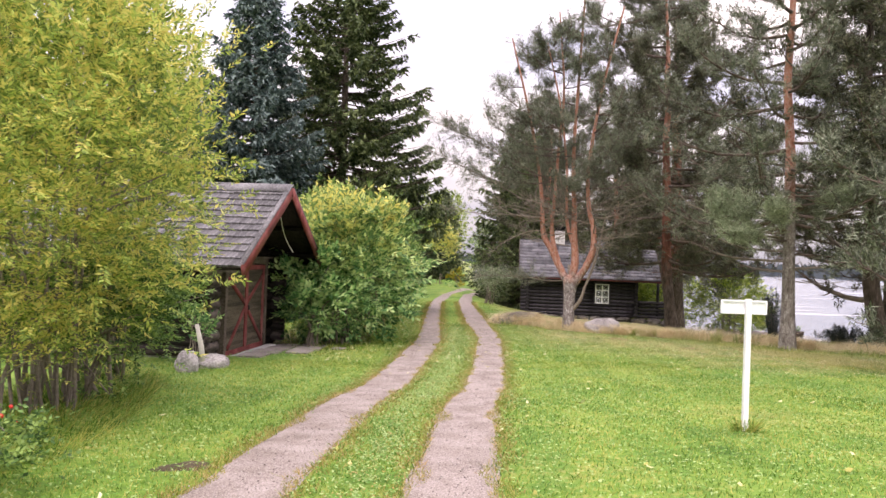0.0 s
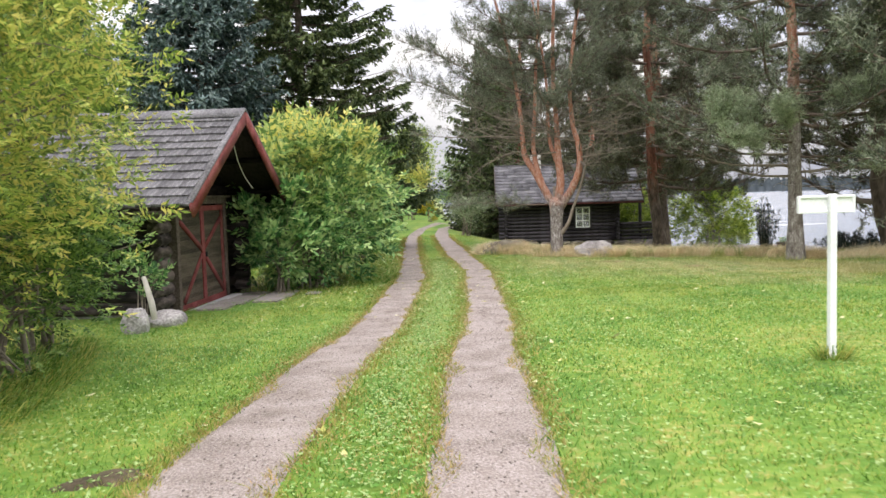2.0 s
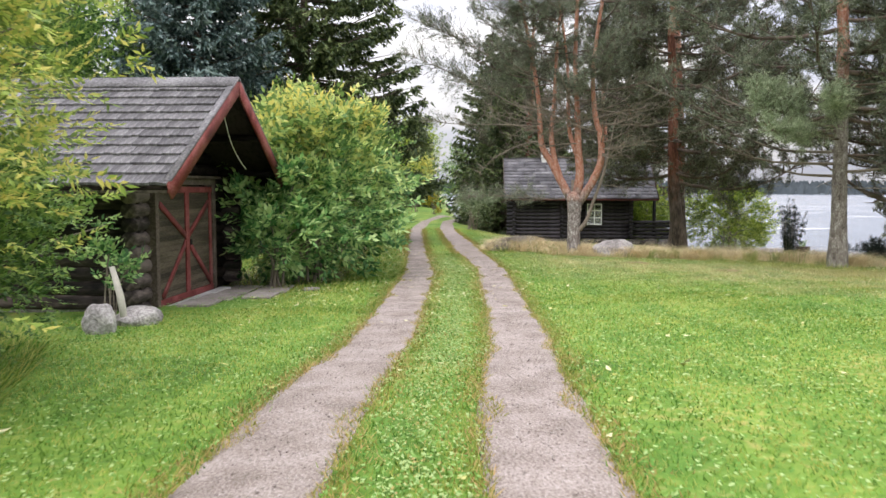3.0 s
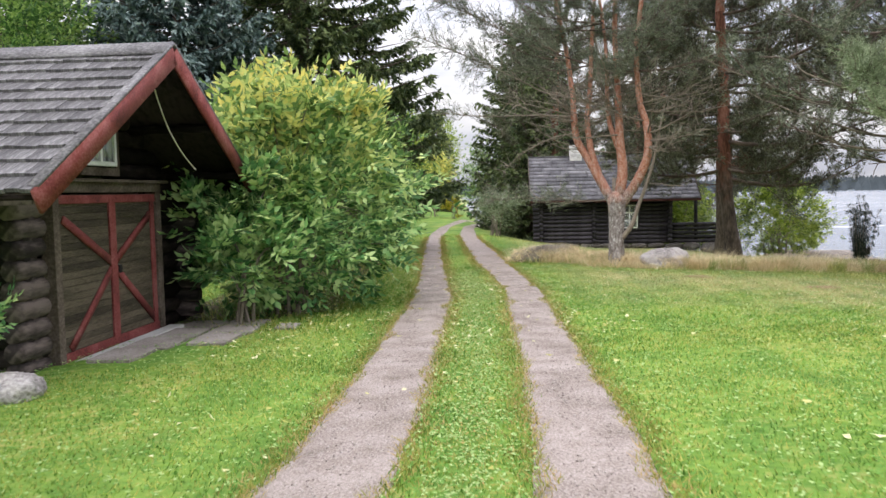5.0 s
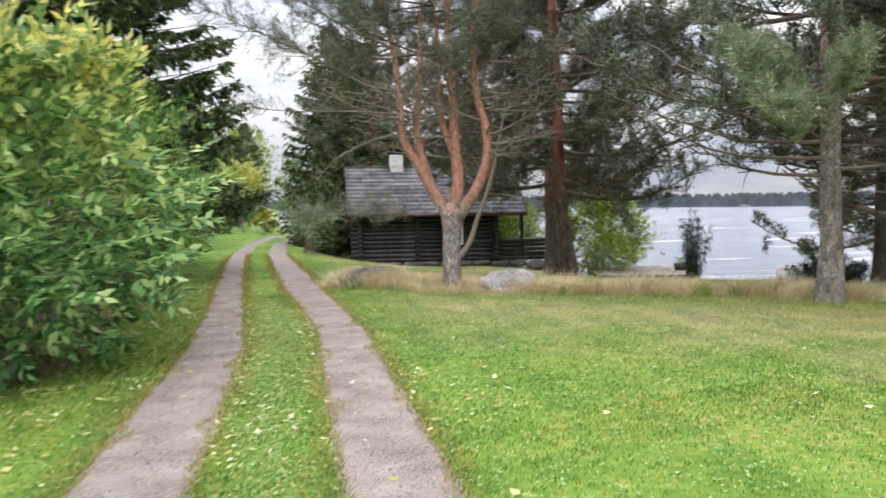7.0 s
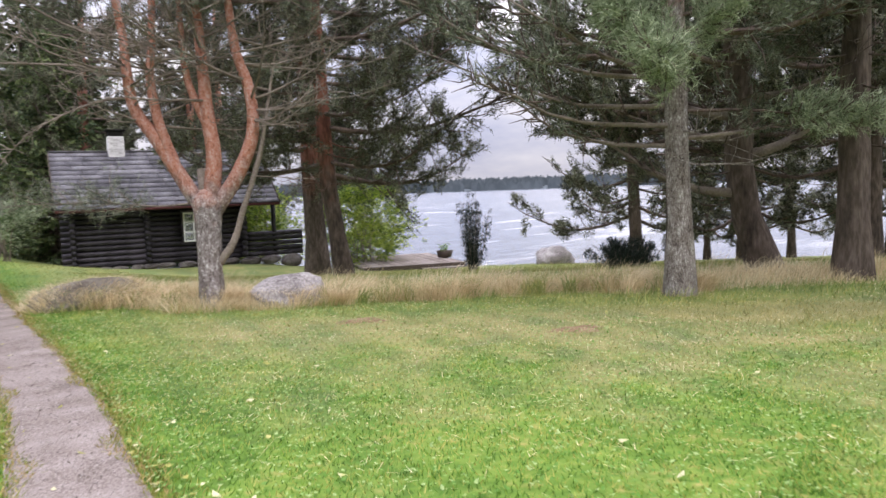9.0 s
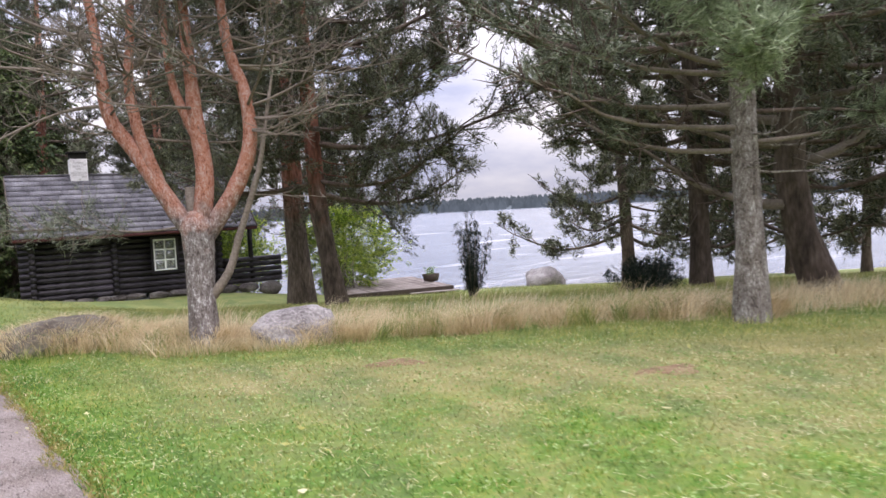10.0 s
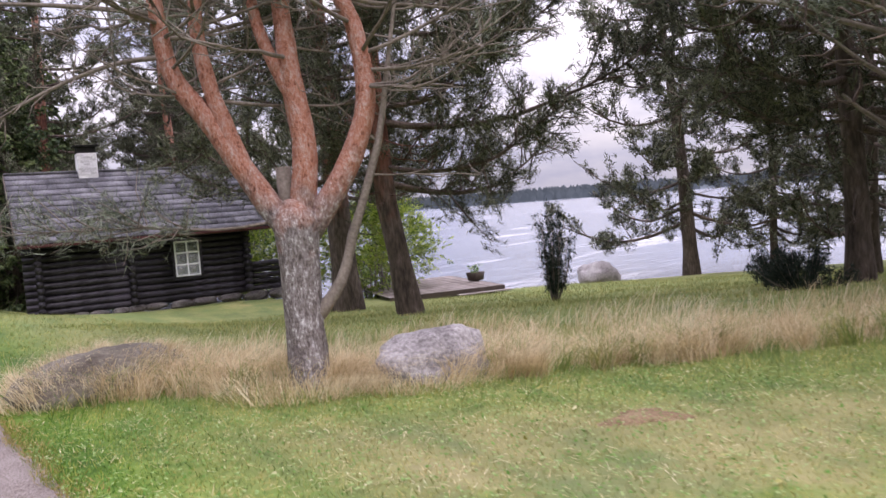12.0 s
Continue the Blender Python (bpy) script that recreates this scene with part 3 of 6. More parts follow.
def soil_shade_patch(name, along, inner, outer, seed, label):
    """Bare dark soil with ragged edges that carries the bushes' shade as colour; inner and outer are metres left of the
    middle of the track.
    """
    rng = np.random.default_rng(seed)
    ys = np.arange(along[0], along[1], 0.14)
    n, cols = len(ys), 15
    taper = np.sqrt(np.clip(np.minimum(ys - along[0], along[1] - ys) / 2.0, 0, 1))
    wob = np.convolve(rng.normal(0, 1, n + 40), np.hanning(18) / 6, "same")[20:20 + n]
    hi = rut_centre(ys) - (outer + (inner - outer) * taper) + 0.22 * wob
    lo = rut_centre(ys) - outer
    X = lo[:, None] + (hi - lo)[:, None] * np.linspace(0, 1, cols)
    Y = np.repeat(ys[:, None], cols, 1)
    Z = ground_height(X, Y) + 0.012
    Z[:, -1] -= 0.02
    a, b = np.meshgrid(np.arange(n - 1), np.arange(cols - 1), indexing="ij")
    kk = a * cols + b
    thing(name, label, "soil", kind="structure", me=mesh_of(name, np.stack([X, Y, Z], -1), np.stack([kk, kk + 1, kk + cols + 1, kk + cols], -1).reshape(-1, 4), M_SOIL_SHADE, True))


# mostly the bushes' shade laid down as a dark sheet, plus leaf litter
soil_shade_patch("ground_under_bushes", (18.6, 34.0), 2.35, 5.2, 17, "dark soil with leaf litter and painted shade under the bushes")
def bare_spot(x, y, rx, ry, turn, seed, mat, label):
    """A ragged worn spot in the turf, just proud of the ground."""
    rng = np.random.default_rng(seed)
    a = np.linspace(0, 2 * np.pi, 28, endpoint=False)
    rim = 1 + 0.25 * np.sin(3 * a + rng.uniform(0, 6)) + rng.normal(0, 0.12, 28)
    ca, sa = math.cos(radians(turn)), math.sin(radians(turn))
    V = []
    for f, dz in ((0.33, 0.03), (0.66, 0.026), (1.0, 0.0)):
        u, w = rx * f * rim * np.cos(a), ry * f * rim * np.sin(a)
        X, Y = x + u * ca - w * sa, y + u * sa + w * ca
        V.append(np.stack([X, Y, ground_height(X, Y) + dz], 1))
    V.append(np.array([[x, y, float(ground_height(x, y)) + 0.03]]))
    k = np.arange(28)
    j = (k + 1) % 28
    quads = np.concatenate([np.stack([k + o, k + o + 28, j + o + 28, j + o], 1) for o in (0, 28)])
    thing("bare_ground", label, "soil", kind="structure", me=mesh_of("bare_ground", np.concatenate(V), [quads, np.stack([k, j, np.full(28, 84)], 1)], mat, True))


bare_spot(11.86, 19.58, 0.3, 0.2, -40, 41, M_LITTER, "rust-brown needle litter on a bare spot in the lawn")
bare_spot(11.14, 22.63, 0.34, 0.2, -40, 43, M_LITTER, "rust-brown needle litter on a bare spot in the lawn")
bare_spot(-0.4, 6.7, 0.24, 0.14, 20, 42, M_SOIL_SHADE, "dark bare earth on a worn spot in the lawn")
rut_strip(-1, "road_left_track")
rut_strip(1, "road_right_track")


# ---- trees and shrubs ----
def put_tree(name, label, category, base, group, wood, wood_mat, leaf_v, leaf_t, leaf_mat, turn=0.0, wood_name="trunk", leaf_name="crown", extra=()):
    """One tree: an Empty at its foot with the wood and the foliage under it."""
    x, y = base
    root = thing(name, label, category, pose(x, y, float(ground_height(x, y)) - 0.04, 0, 0, turn), group)
    if wood.n:
        part(wood_name, wood.mesh(wood_name, wood_mat, True), root)
    for en, ep, em in extra:
        part(en, ep.mesh(en, em, True), root)
    if len(leaf_v):
        part(leaf_name, mesh_of(leaf_name, leaf_v, leaf_t, leaf_mat), root)
    return root


def tufts(rng, ends, dirs, per=13, length=0.13, width=0.011):
    """Pine shoots: a brush of needles round each twig's end."""
    n = len(ends)
    r = np.repeat(ends, per, 0)
    d = np.repeat(dirs, per, 0)
    back = rng.uniform(0, 1, (n * per, 1))
    w = unit(d * 0.55 + rng.normal(0, 0.55, (n * per, 3)) + np.array([0, 0, 0.12]))
    ln = length * rng.uniform(0.6, 1.25, (n * per, 1))
    root = r - d * back * length * 1.5
    side = unit(np.cross(w, rng.normal(0, 1, (n * per, 3))))
    v = blades(root, w * ln, np.full(n * per, width), side)
    return v, np.arange(len(v)).reshape(-1, 3)


def limb_path(rng, start, way, length, sag=0.1, lift=0.3, n=9, wander=0.12):
    u = np.linspace(0, 1, n)[:, None]
    p = np.array(start) + np.array(way) * length * u
    p = p + np.array([0, 0, 1.0]) * length * (-sag * np.sin(u * np.pi * 0.8) + lift * u ** 2.2)
    kink = np.cumsum(rng.normal(0, wander * length / n, (n, 3)), 0) * u
    return p + kink


def grow_limb(rng, wood, p, r0, ends, dirs, fol_from=0.35, twigs=16, spread=0.4, bare=0.0, own=None):
    """A limb with its twigs; the shoots' ends and directions are gathered for the needles."""
    n = len(p)
    length = np.linalg.norm(np.diff(p, axis=0), axis=1).sum()
    v, q, t = tube_arrays(p, np.linspace(r0, r0 * 0.18, n), 6)
    if own is None:
        wood.add(v, q)
    else:
        own.append((v, q))
    for _ in range(twigs):
        u = rng.uniform(fol_from, 1.0)
        i = min(int(u * (n - 1)), n - 2)
        f = u * (n - 1) - i
        a = p[i] * (1 - f) + p[i + 1] * f
        along = unit(p[i + 1] - p[i])
        w = unit(along * 0.7 + rng.normal(0, 0.6, 3) + np.array([0, 0, 0.25]))
        tl = spread * length * 0.45 * rng.uniform(0.5, 1.2) * (1.15 - 0.5 * u) + 0.12
        b = a + w * tl * 0.55 + rng.normal(0, 0.04, 3)
        c = a + w * tl + np.array([0, 0, 0.08 * tl])
        v, q, t = tube_arrays([a, b, c], [r0 * 0.22 + 0.004, r0 * 0.13 + 0.003, 0.003], 4)
        wood.add(v, q)
        if rng.uniform() < bare:
            continue
        m = max(4, int(tl / 0.06))
        uu = rng.uniform(0.1, 1.0, m)[:, None] ** 0.5
        e = a + (c - a) * uu + rng.normal(0, 0.05 * tl + 0.04, (m, 3))
        ends.append(e)
        dirs.append(unit(np.repeat((c - a)[None], m, 0) + rng.normal(0, 0.35 * tl, (m, 3))))


def pine(name, base, height, radius, seed, crown=0.3, reach=3.0, limbs=34, lean=(0, 0), label="", bark=None, dens=1.0, dead=8, needle=0.19, up_bark=True,
         group="pines by the lake", width=0.027, droop=0.12, needles=None, bare_limbs=(), per=6, leafy_limbs=(), bend=None, short=None):
    rng = np.random.default_rng(seed)
    u = np.linspace(0, 1, 14)
    sway = np.cumsum(rng.normal(0, 0.06, (14, 2)), 0) * u[:, None]
    tr = np.stack([lean[0] * u ** 1.4 * height + sway[:, 0], lean[1] * u ** 1.4 * height + sway[:, 1], u * height], 1)
    if bend:
        hs, side, way_x, way_y = bend
        off = np.interp(u * height, hs, side)
        tr[:, 0] += off * way_x
        tr[:, 1] += off * way_y
    tr[0, 2] = -0.12
    rad = radius * (1 - u) ** 0.75 * 0.92 + 0.02
    rad[0] *= 1.35
    wood, top, boughs, own = Pile(), Pile(), Pile(), []
    cut = 7
    v, q, _ = tube_arrays(tr[:cut + 1], rad[:cut + 1], 12, 0.04, rng)
    wood.add(v, q)
    v, q, _ = tube_arrays(tr[cut:], rad[cut:], 10, 0.03, rng)
    top.add(v, q)
    ends, dirs = [], []
    for kk in range(limbs):
        g = crown + (0.98 - crown) * (kk + rng.uniform(0, 1)) / limbs
        i = min(int(g * 13), 12)
        f = g * 13 - i
        s = tr[i] * (1 - f) + tr[i + 1] * f
        a = kk * 2.4 + rng.uniform(-0.5, 0.5)
        shape = (1 - ((g - crown) / (1 - crown))) ** 0.6
        ln = reach * (0.30 + 0.75 * shape) * rng.uniform(0.65, 1.15)
        if short and short[0] < math.degrees(a) % 360 < short[1] and g < short[2]:
            ln *= 0.68
        way = unit(np.array([math.cos(a), math.sin(a), 0.05 + 0.5 * (g - crown)]))
        p = limb_path(rng, s, way, ln, droop, 0.18)
        grow_limb(rng, boughs, p, 0.018 + 0.012 * ln, ends, dirs, 0.2, int(30 * dens), 0.55, 0.0, own)
    for kk in range(dead):
        g = rng.uniform(0.14, crown + 0.12)
        i = min(int(g * 13), 12)
        s = tr[i] * (1 - (g * 13 - i)) + tr[i + 1] * (g * 13 - i)
        a = rng.uniform(0, 6.28)
        p = limb_path(rng, s, unit(np.array([math.cos(a), math.sin(a), rng.uniform(-0.15, 0.3)])), rng.uniform(0.8, 2.2), 0.1, 0.05, 7, 0.2)
        grow_limb(rng, wood, p, 0.02, ends, dirs, 0.3, 6, 0.5, bare=1.0)
    bare_own = []
    for hz, azim, ln, lift, *thick in bare_limbs:
        i = min(int(hz / height * 13), 12)
        s = tr[i] * (1 - (hz / height * 13 - i)) + tr[i + 1] * (hz / height * 13 - i)
        p = limb_path(rng, s, np.array([math.cos(radians(azim)), math.sin(radians(azim)), 0.0]), ln, 0.0, lift, 14, 0.16)
        grow_limb(rng, boughs, p, thick[0] if thick else 0.045, ends, dirs, 0.25, 20, 0.32, 0.8, bare_own)
    low_ends, low_dirs = [], []
    for hz, azim, ln, lift, start in leafy_limbs:
        i = min(int(hz / height * 13), 12)
        s = tr[i] * (1 - (hz / height * 13 - i)) + tr[i + 1] * (hz / height * 13 - i)
        p = limb_path(rng, s, np.array([math.cos(radians(azim)), math.sin(radians(azim)), 0.0]), ln, 0.0, lift, 12, 0.14)
        grow_limb(rng, boughs, p, 0.035, low_ends, low_dirs, start, 60, 0.34, 0.0, own)
    e, d = np.concatenate(ends), np.concatenate(dirs)
    v, t = tufts(rng, e, d, per, needle, width)
    x, y = base
    root = thing(name, label or "tall Scots pine with a rough trunk and dark crown", "tree", pose(x, y, float(ground_height(x, y)) - 0.03), group)
    part("trunk", wood.mesh("trunk", bark or M_BARK, True), root, "rough grey-brown bark")
    part("upper_trunk", top.mesh("upper_trunk", M_REDBARK if up_bark else (bark or M_BARK), True), root, "reddish upper bark and limbs" if up_bark else "")
    tagged(part("twigwork", boughs.mesh("twigwork", M_BOUGH, True), root), kind="stuff")
    for lv, lq in own:
        part("limb", mesh_of("limb", lv, lq, M_BOUGH, True), root)
    for lv, lq in bare_own:
        part("limb", mesh_of("limb", lv, lq, M_TWIG, True), root, "long bare grey limb")
    tagged(part("crown", mesh_of("crown", v, t, needles or M_PINE), root), kind="stuff")
    if low_ends:
        v, t = tufts(rng, np.concatenate(low_ends), np.concatenate(low_dirs), per, needle, width)
        tagged(part("low_foliage", mesh_of("low_foliage", v, t, M_PALEPINE), root, "pale blue-green needles on low limbs"), kind="stuff")
    return root


def spruce(name, base, height, reach, seed, mat, label, dens=1.0, low=0.03, group="spruces", subs=4, width=0.10):
    """Whorls of drooping boughs with flat sprays that hang from them."""
    rng = np.random.default_rng(seed)
    wood = Pile()
    v, q, _ = tube_arrays([(0, 0, -0.1), (0.03, 0, height * 0.5), (0, 0.03, height)], [height * 0.016, height * 0.009, 0.02], 8)
    wood.add(v, q)
    R, Wy = [], []
    z = height * low
    while z < height * 0.985:
        g = z / height
        ln0 = reach * (1 - g) ** 0.72 + 0.15
        cnt = 8 if g < 0.8 else 6
        for kk in range(cnt):
            a = kk * 6.283 / cnt + rng.uniform(0, 1.2)
            ln = ln0 * rng.uniform(0.55, 1.15)
            u = np.linspace(0, 1, 7)[:, None]
            way = np.array([math.cos(a), math.sin(a), 0.0])
            drop = (-0.42 + 0.5 * g)
            p = np.array([0, 0, z + rng.uniform(-0.4, 0.4) * (1 - g)]) + way * ln * u + np.array([0, 0, 1.0]) * ln * (drop * u ** 1.1 + 0.28 * u ** 3)
            v, q, _ = tube_arrays(p[::3], np.linspace(0.012 + 0.008 * ln, 0.006, 3), 4)
            wood.add(v, q)
            m = int((28 * ln + 10) * dens)
            w = rng.uniform(0.12, 1.0, m) ** 0.75
            idx = np.minimum((w * 6).astype(int), 5)
            f = (w * 6 - idx)[:, None]
            r = p[idx] * (1 - f) + p[idx + 1] * f
            side = np.cross(way, [0, 0, 1.0])
            sgn = rng.choice([-1.0, 1.0], m)[:, None]
            d = unit(way * rng.uniform(0.3, 1.0, (m, 1)) + side * sgn * rng.uniform(0.2, 1.0, (m, 1)) + np.array([0, 0, -1.0]) * rng.uniform(-0.1, 1.3, (m, 1)))
            l = rng.uniform(0.25, 0.65, (m, 1)) * (0.5 + 0.4 * (ln / (reach + 0.1)))
            R.append(r)
            Wy.append(d * l)
        z += height * 0.019 * rng.uniform(0.8, 1.2)
    R, Wy = np.concatenate(R), np.concatenate(Wy)
    rs, ws = [R], [Wy]
    for _ in range(subs):
        u = rng.uniform(0.1, 0.95, (len(R), 1))
        rs.append(R + Wy * u)
        ws.append(unit(unit(Wy) * 0.8 + rng.normal(0, 0.5, R.shape)) * np.linalg.norm(Wy, axis=1, keepdims=True) * rng.uniform(0.3, 0.55, (len(R), 1)))
    r, w = np.concatenate(rs), np.concatenate(ws)
    sd = unit(np.cross(w, rng.normal(0, 1, w.shape)))
    vv = blades(r, w, np.full(len(r), width), sd)
    x, y = base
    root = thing(name, label, "tree", pose(x, y, float(ground_height(x, y)) - 0.03), group)
    part("trunk", wood.mesh("trunk", M_DARKBARK, True), root)
    part("crown", mesh_of("crown", vv, np.arange(len(vv)).reshape(-1, 3), mat), root)
    return root


def sprays(rng, ends, dirs, leaflets, length, width, spray_len, droop=0.3):
    """Pinnate leaves: pairs of leaflets along a stalk and one at its tip."""
    n = len(ends)
    d = unit(dirs + np.array([0, 0, -droop]) * rng.uniform(0.2, 1.4, (n, 1)))
    side = unit(np.cross(d, np.array([0, 0, 1.0]) + rng.normal(0, 0.5, (n, 3))))
    R, W, S = [], [], []
    pairs = leaflets // 2
    sl = spray_len * rng.uniform(0.7, 1.2, (n, 1))
    for kk in range(pairs):
        u = 0.25 + 0.7 * kk / pairs
        for sg in (-1, 1):
            w = unit(side * sg * 0.85 + d * 0.6 + rng.normal(0, 0.22, (n, 3)))
            R.append(ends + d * sl * u)
            W.append(w * length * rng.uniform(0.7, 1.15, (n, 1)))
            S.append(unit(d - w * (d * w).sum(1, keepdims=True) + rng.normal(0, 0.15, (n, 3))))
    R.append(ends + d * sl * 0.95)
    W.append(unit(d + rng.normal(0, 0.15, (n, 3))) * length)
    S.append(side)
    R, W, S = np.concatenate(R), np.concatenate(W), np.concatenate(S)
    return leaves_arrays(R, W, S, np.full(len(R), width) * rng.uniform(0.8, 1.2, len(R)))


def shrub(name, base, rx, ry, height, seed, leaf, label, count=2200, leaflets=7, length=0.11, width=0.045, spray_len=0.2, stems=16, low=0.05, ragged=0.22,
          group="shrubs", category="shrub", fat=0.03, shape=0.55, spread=0.5, turn=0.0, wood_mat=None, per_clump=22):
    """Stems that fan out from the foot and a ragged dome of leaf sprays at their ends."""
    rng = np.random.default_rng(seed)
    wood, stem_meshes = Pile(), []
    lump = rng.normal(0, 1, (14, 3))
    lump = unit(lump) * np.array([1, 1, 0.7])
    amp = rng.uniform(-ragged, ragged * 1.2, 14)

    def radius_at(d):
        k = np.exp(6 * ((d[:, None, :] * lump[None]).sum(-1) - 1))
        return 1 + (k * amp[None]).sum(1)

    # boughs end in clumps of leaves with gaps between them; a fifth of the leaves fill the inside
    clumps = max(10, int(count / per_clump))
    d = unit(rng.normal(0, 1, (clumps, 3)) * np.array([1, 1, 0.9]) + np.array([0, 0, 0.25]))
    reach = radius_at(d)[:, None] * (0.55 + 0.34 * rng.uniform(0, 1, (clumps, 1)) ** 0.6)
    ctr = np.array([0, 0, height * shape])
    half = np.array([rx, ry, height * (1 - shape)])
    pick = rng.integers(0, clumps, count)
    size = 0.11 * (rx + ry + height * 0.5) / 2.5 * rng.uniform(0.6, 1.35, clumps)
    e = ctr + d[pick] * reach[pick] * half
    below = d[pick, 2] < 0
    e[below, 2] = ctr[2] + d[pick, 2][below] * reach[pick, 0][below] * (height * (shape - low))
    e = e + rng.normal(0, 1, (count, 3)) * np.array([1, 1, 0.75]) * size[pick, None]
    inner = rng.uniform(0, 1, count) < 0.2
    e[inner] = ctr + (e[inner] - ctr) * rng.uniform(0.35, 0.9, (inner.sum(), 1))
    e = e[e[:, 2] > 0.05 * height]
    out = unit(e - np.array([0, 0, height * 0.25]))
    v, t = sprays(rng, e, out + rng.normal(0, 0.35, e.shape), leaflets, length, width, spray_len)
    picks = e[rng.choice(len(e), stems * 5, replace=False)]
    for s in range(stems):
        a = rng.uniform(0, 6.283)
        foot = np.array([math.cos(a) * rx * spread * rng.uniform(0.1, 0.7), math.sin(a) * ry * spread * rng.uniform(0.1, 0.7), -0.1])
        tip = picks[s]
        mid = foot * 0.45 + tip * 0.55 + np.array([0, 0, 0.12 * height]) - np.array([tip[0], tip[1], 0]) * 0.2
        p = spline([foot, mid, tip], 8)
        v2, q2, _ = tube_arrays(p, np.linspace(fat, 0.007, 8), 6, 0.05, rng)
        stem_meshes.append(mesh_of("stem", v2, q2, wood_mat or M_TWIG, True))
        for b in range(4):
            tgt = picks[stems + (s * 4 + b) % (stems * 4)]
            st = p[3 + b]
            if np.linalg.norm(tgt - st) < 0.75 * max(rx, ry):
                v2, q2, _ = tube_arrays(spline([st, st * 0.5 + tgt * 0.5 + np.array([0, 0, 0.1]), tgt], 5), np.linspace(0.4 * fat, 0.004, 5), 4)
                wood.add(v2, q2)
    root = put_tree(name, label, category, base, group, wood, wood_mat or M_TWIG, v, t, M_LEAF[leaf], turn, "twigwork", "foliage")
    for me in stem_meshes:
        part("stem", me, root)
    for ch in root.children:
        if ch.name.startswith(("twigwork", "foliage")):
            tagged(ch, kind="stuff")
    return root


# ---- the barn ----
BARN = thing("barn", "dark log barn with grey board roof and red-trimmed gable", "barn", pose(-0.226, 17.67, 0, 0, 0, 70.9))
APEX_S, APEX_Z, EAVE_Z, EAVE_L, EAVE_R = -0.258, 2.79, 1.11, -3.06, 2.54
OVER, BARN_BACK, WALL_L, WALL_R, BASE_Z = 1.117, 7.2, -1.52, 2.3, -0.86
SLOPE = (APEX_Z - EAVE_Z) / (APEX_S - EAVE_L)


def log_mesh(name, length, r, seed, mat, taper=0.06):
    """A round log along x with worn, uneven sides and cut ends."""
    rng = np.random.default_rng(seed)
    n = 9
    x = np.linspace(0, length, n)
    p = np.stack([x, rng.normal(0, 0.006, n), rng.normal(0, 0.006, n)], 1)
    v, q, t = tube_arrays(p, r * (1 - taper * np.linspace(0, 1, n) * rng.choice([-1, 1])), 10, 0.03, rng, True)
    return mesh_of(name, v, [q, t], mat, False)


def roof_z(s):
    return APEX_Z - SLOPE * abs(s - APEX_S)


wall = part("wall", mesh_of("wall", *box_arrays(WALL_L + 0.12, WALL_R - 0.12, 0.12, BARN_BACK - 1.0, BASE_Z, BASE_Z + 0.12), M_STONE), BARN, "low stone footing")
LOGH = 0.215
rows = 12
# side wall towards the lawn and front gable wall, log by log, crossing at the corner
for kk in range(rows):
    z = BASE_Z + 0.2 + kk * LOGH
    if z < roof_z(WALL_L) - 0.2:
        part("log", log_mesh("log", BARN_BACK - 1.0 - 0.02, 0.118, 40 + kk, M_BARNLOG), wall, at=pose(WALL_L + 0.1, 0.04, z, 0, 0, 90))
    if z < roof_z(WALL_R) - 0.2:
        part("log", log_mesh("log", BARN_BACK - 1.0 + 0.3, 0.118, 60 + kk, M_BARNLOG), wall, at=pose(WALL_R - 0.1, -0.28, z, 0, 0, 90))
DOOR_L, DOOR_R, DOOR_T, DOOR_B = -1.17, 1.37, 1.176, -0.817
for kk in range(17):
    z = BASE_Z + 0.09 + kk * LOGH
    a, b = WALL_L - 0.16, WALL_R + 0.22
    if z > EAVE_Z:
        half = (APEX_Z - 0.12 - z) / SLOPE
        a, b = max(a, APEX_S - half), min(b, APEX_S + half)
    if b - a < 0.3:
        continue
    spans = [(a, b)]
    if z < DOOR_T + 0.02:
        spans = [(a, DOOR_L + 0.02), (DOOR_R - 0.02, b)]
    elif 1.32 < z < 2.28:
        spans = [(a, -0.48), (0.37, b)]
    for s0, s1 in spans:
        if s1 - s0 > 0.08:
            # above and right of the door the overhang's shade is in the log colour
            part("log", log_mesh("log", s1 - s0, 0.116, 80 + kk, M_SHADELOG if s0 > 0 or z > DOOR_T else M_BARNLOG), wall, at=pose(s0, 0.1, z))
part("back_wall", mesh_of("back_wall", *box_arrays(WALL_L, WALL_R, BARN_BACK - 1.0, BARN_BACK - 0.85, BASE_Z, 1.5), M_BARNLOG), BARN)
# added black sheet behind the front logs: the unlit inside as plain colour
part("inner_lining", mesh_of("inner_lining", *box_arrays(WALL_L + 0.2, WALL_R - 0.2, 0.24, 0.28, BASE_Z, 1.3), M_BLACK), BARN)

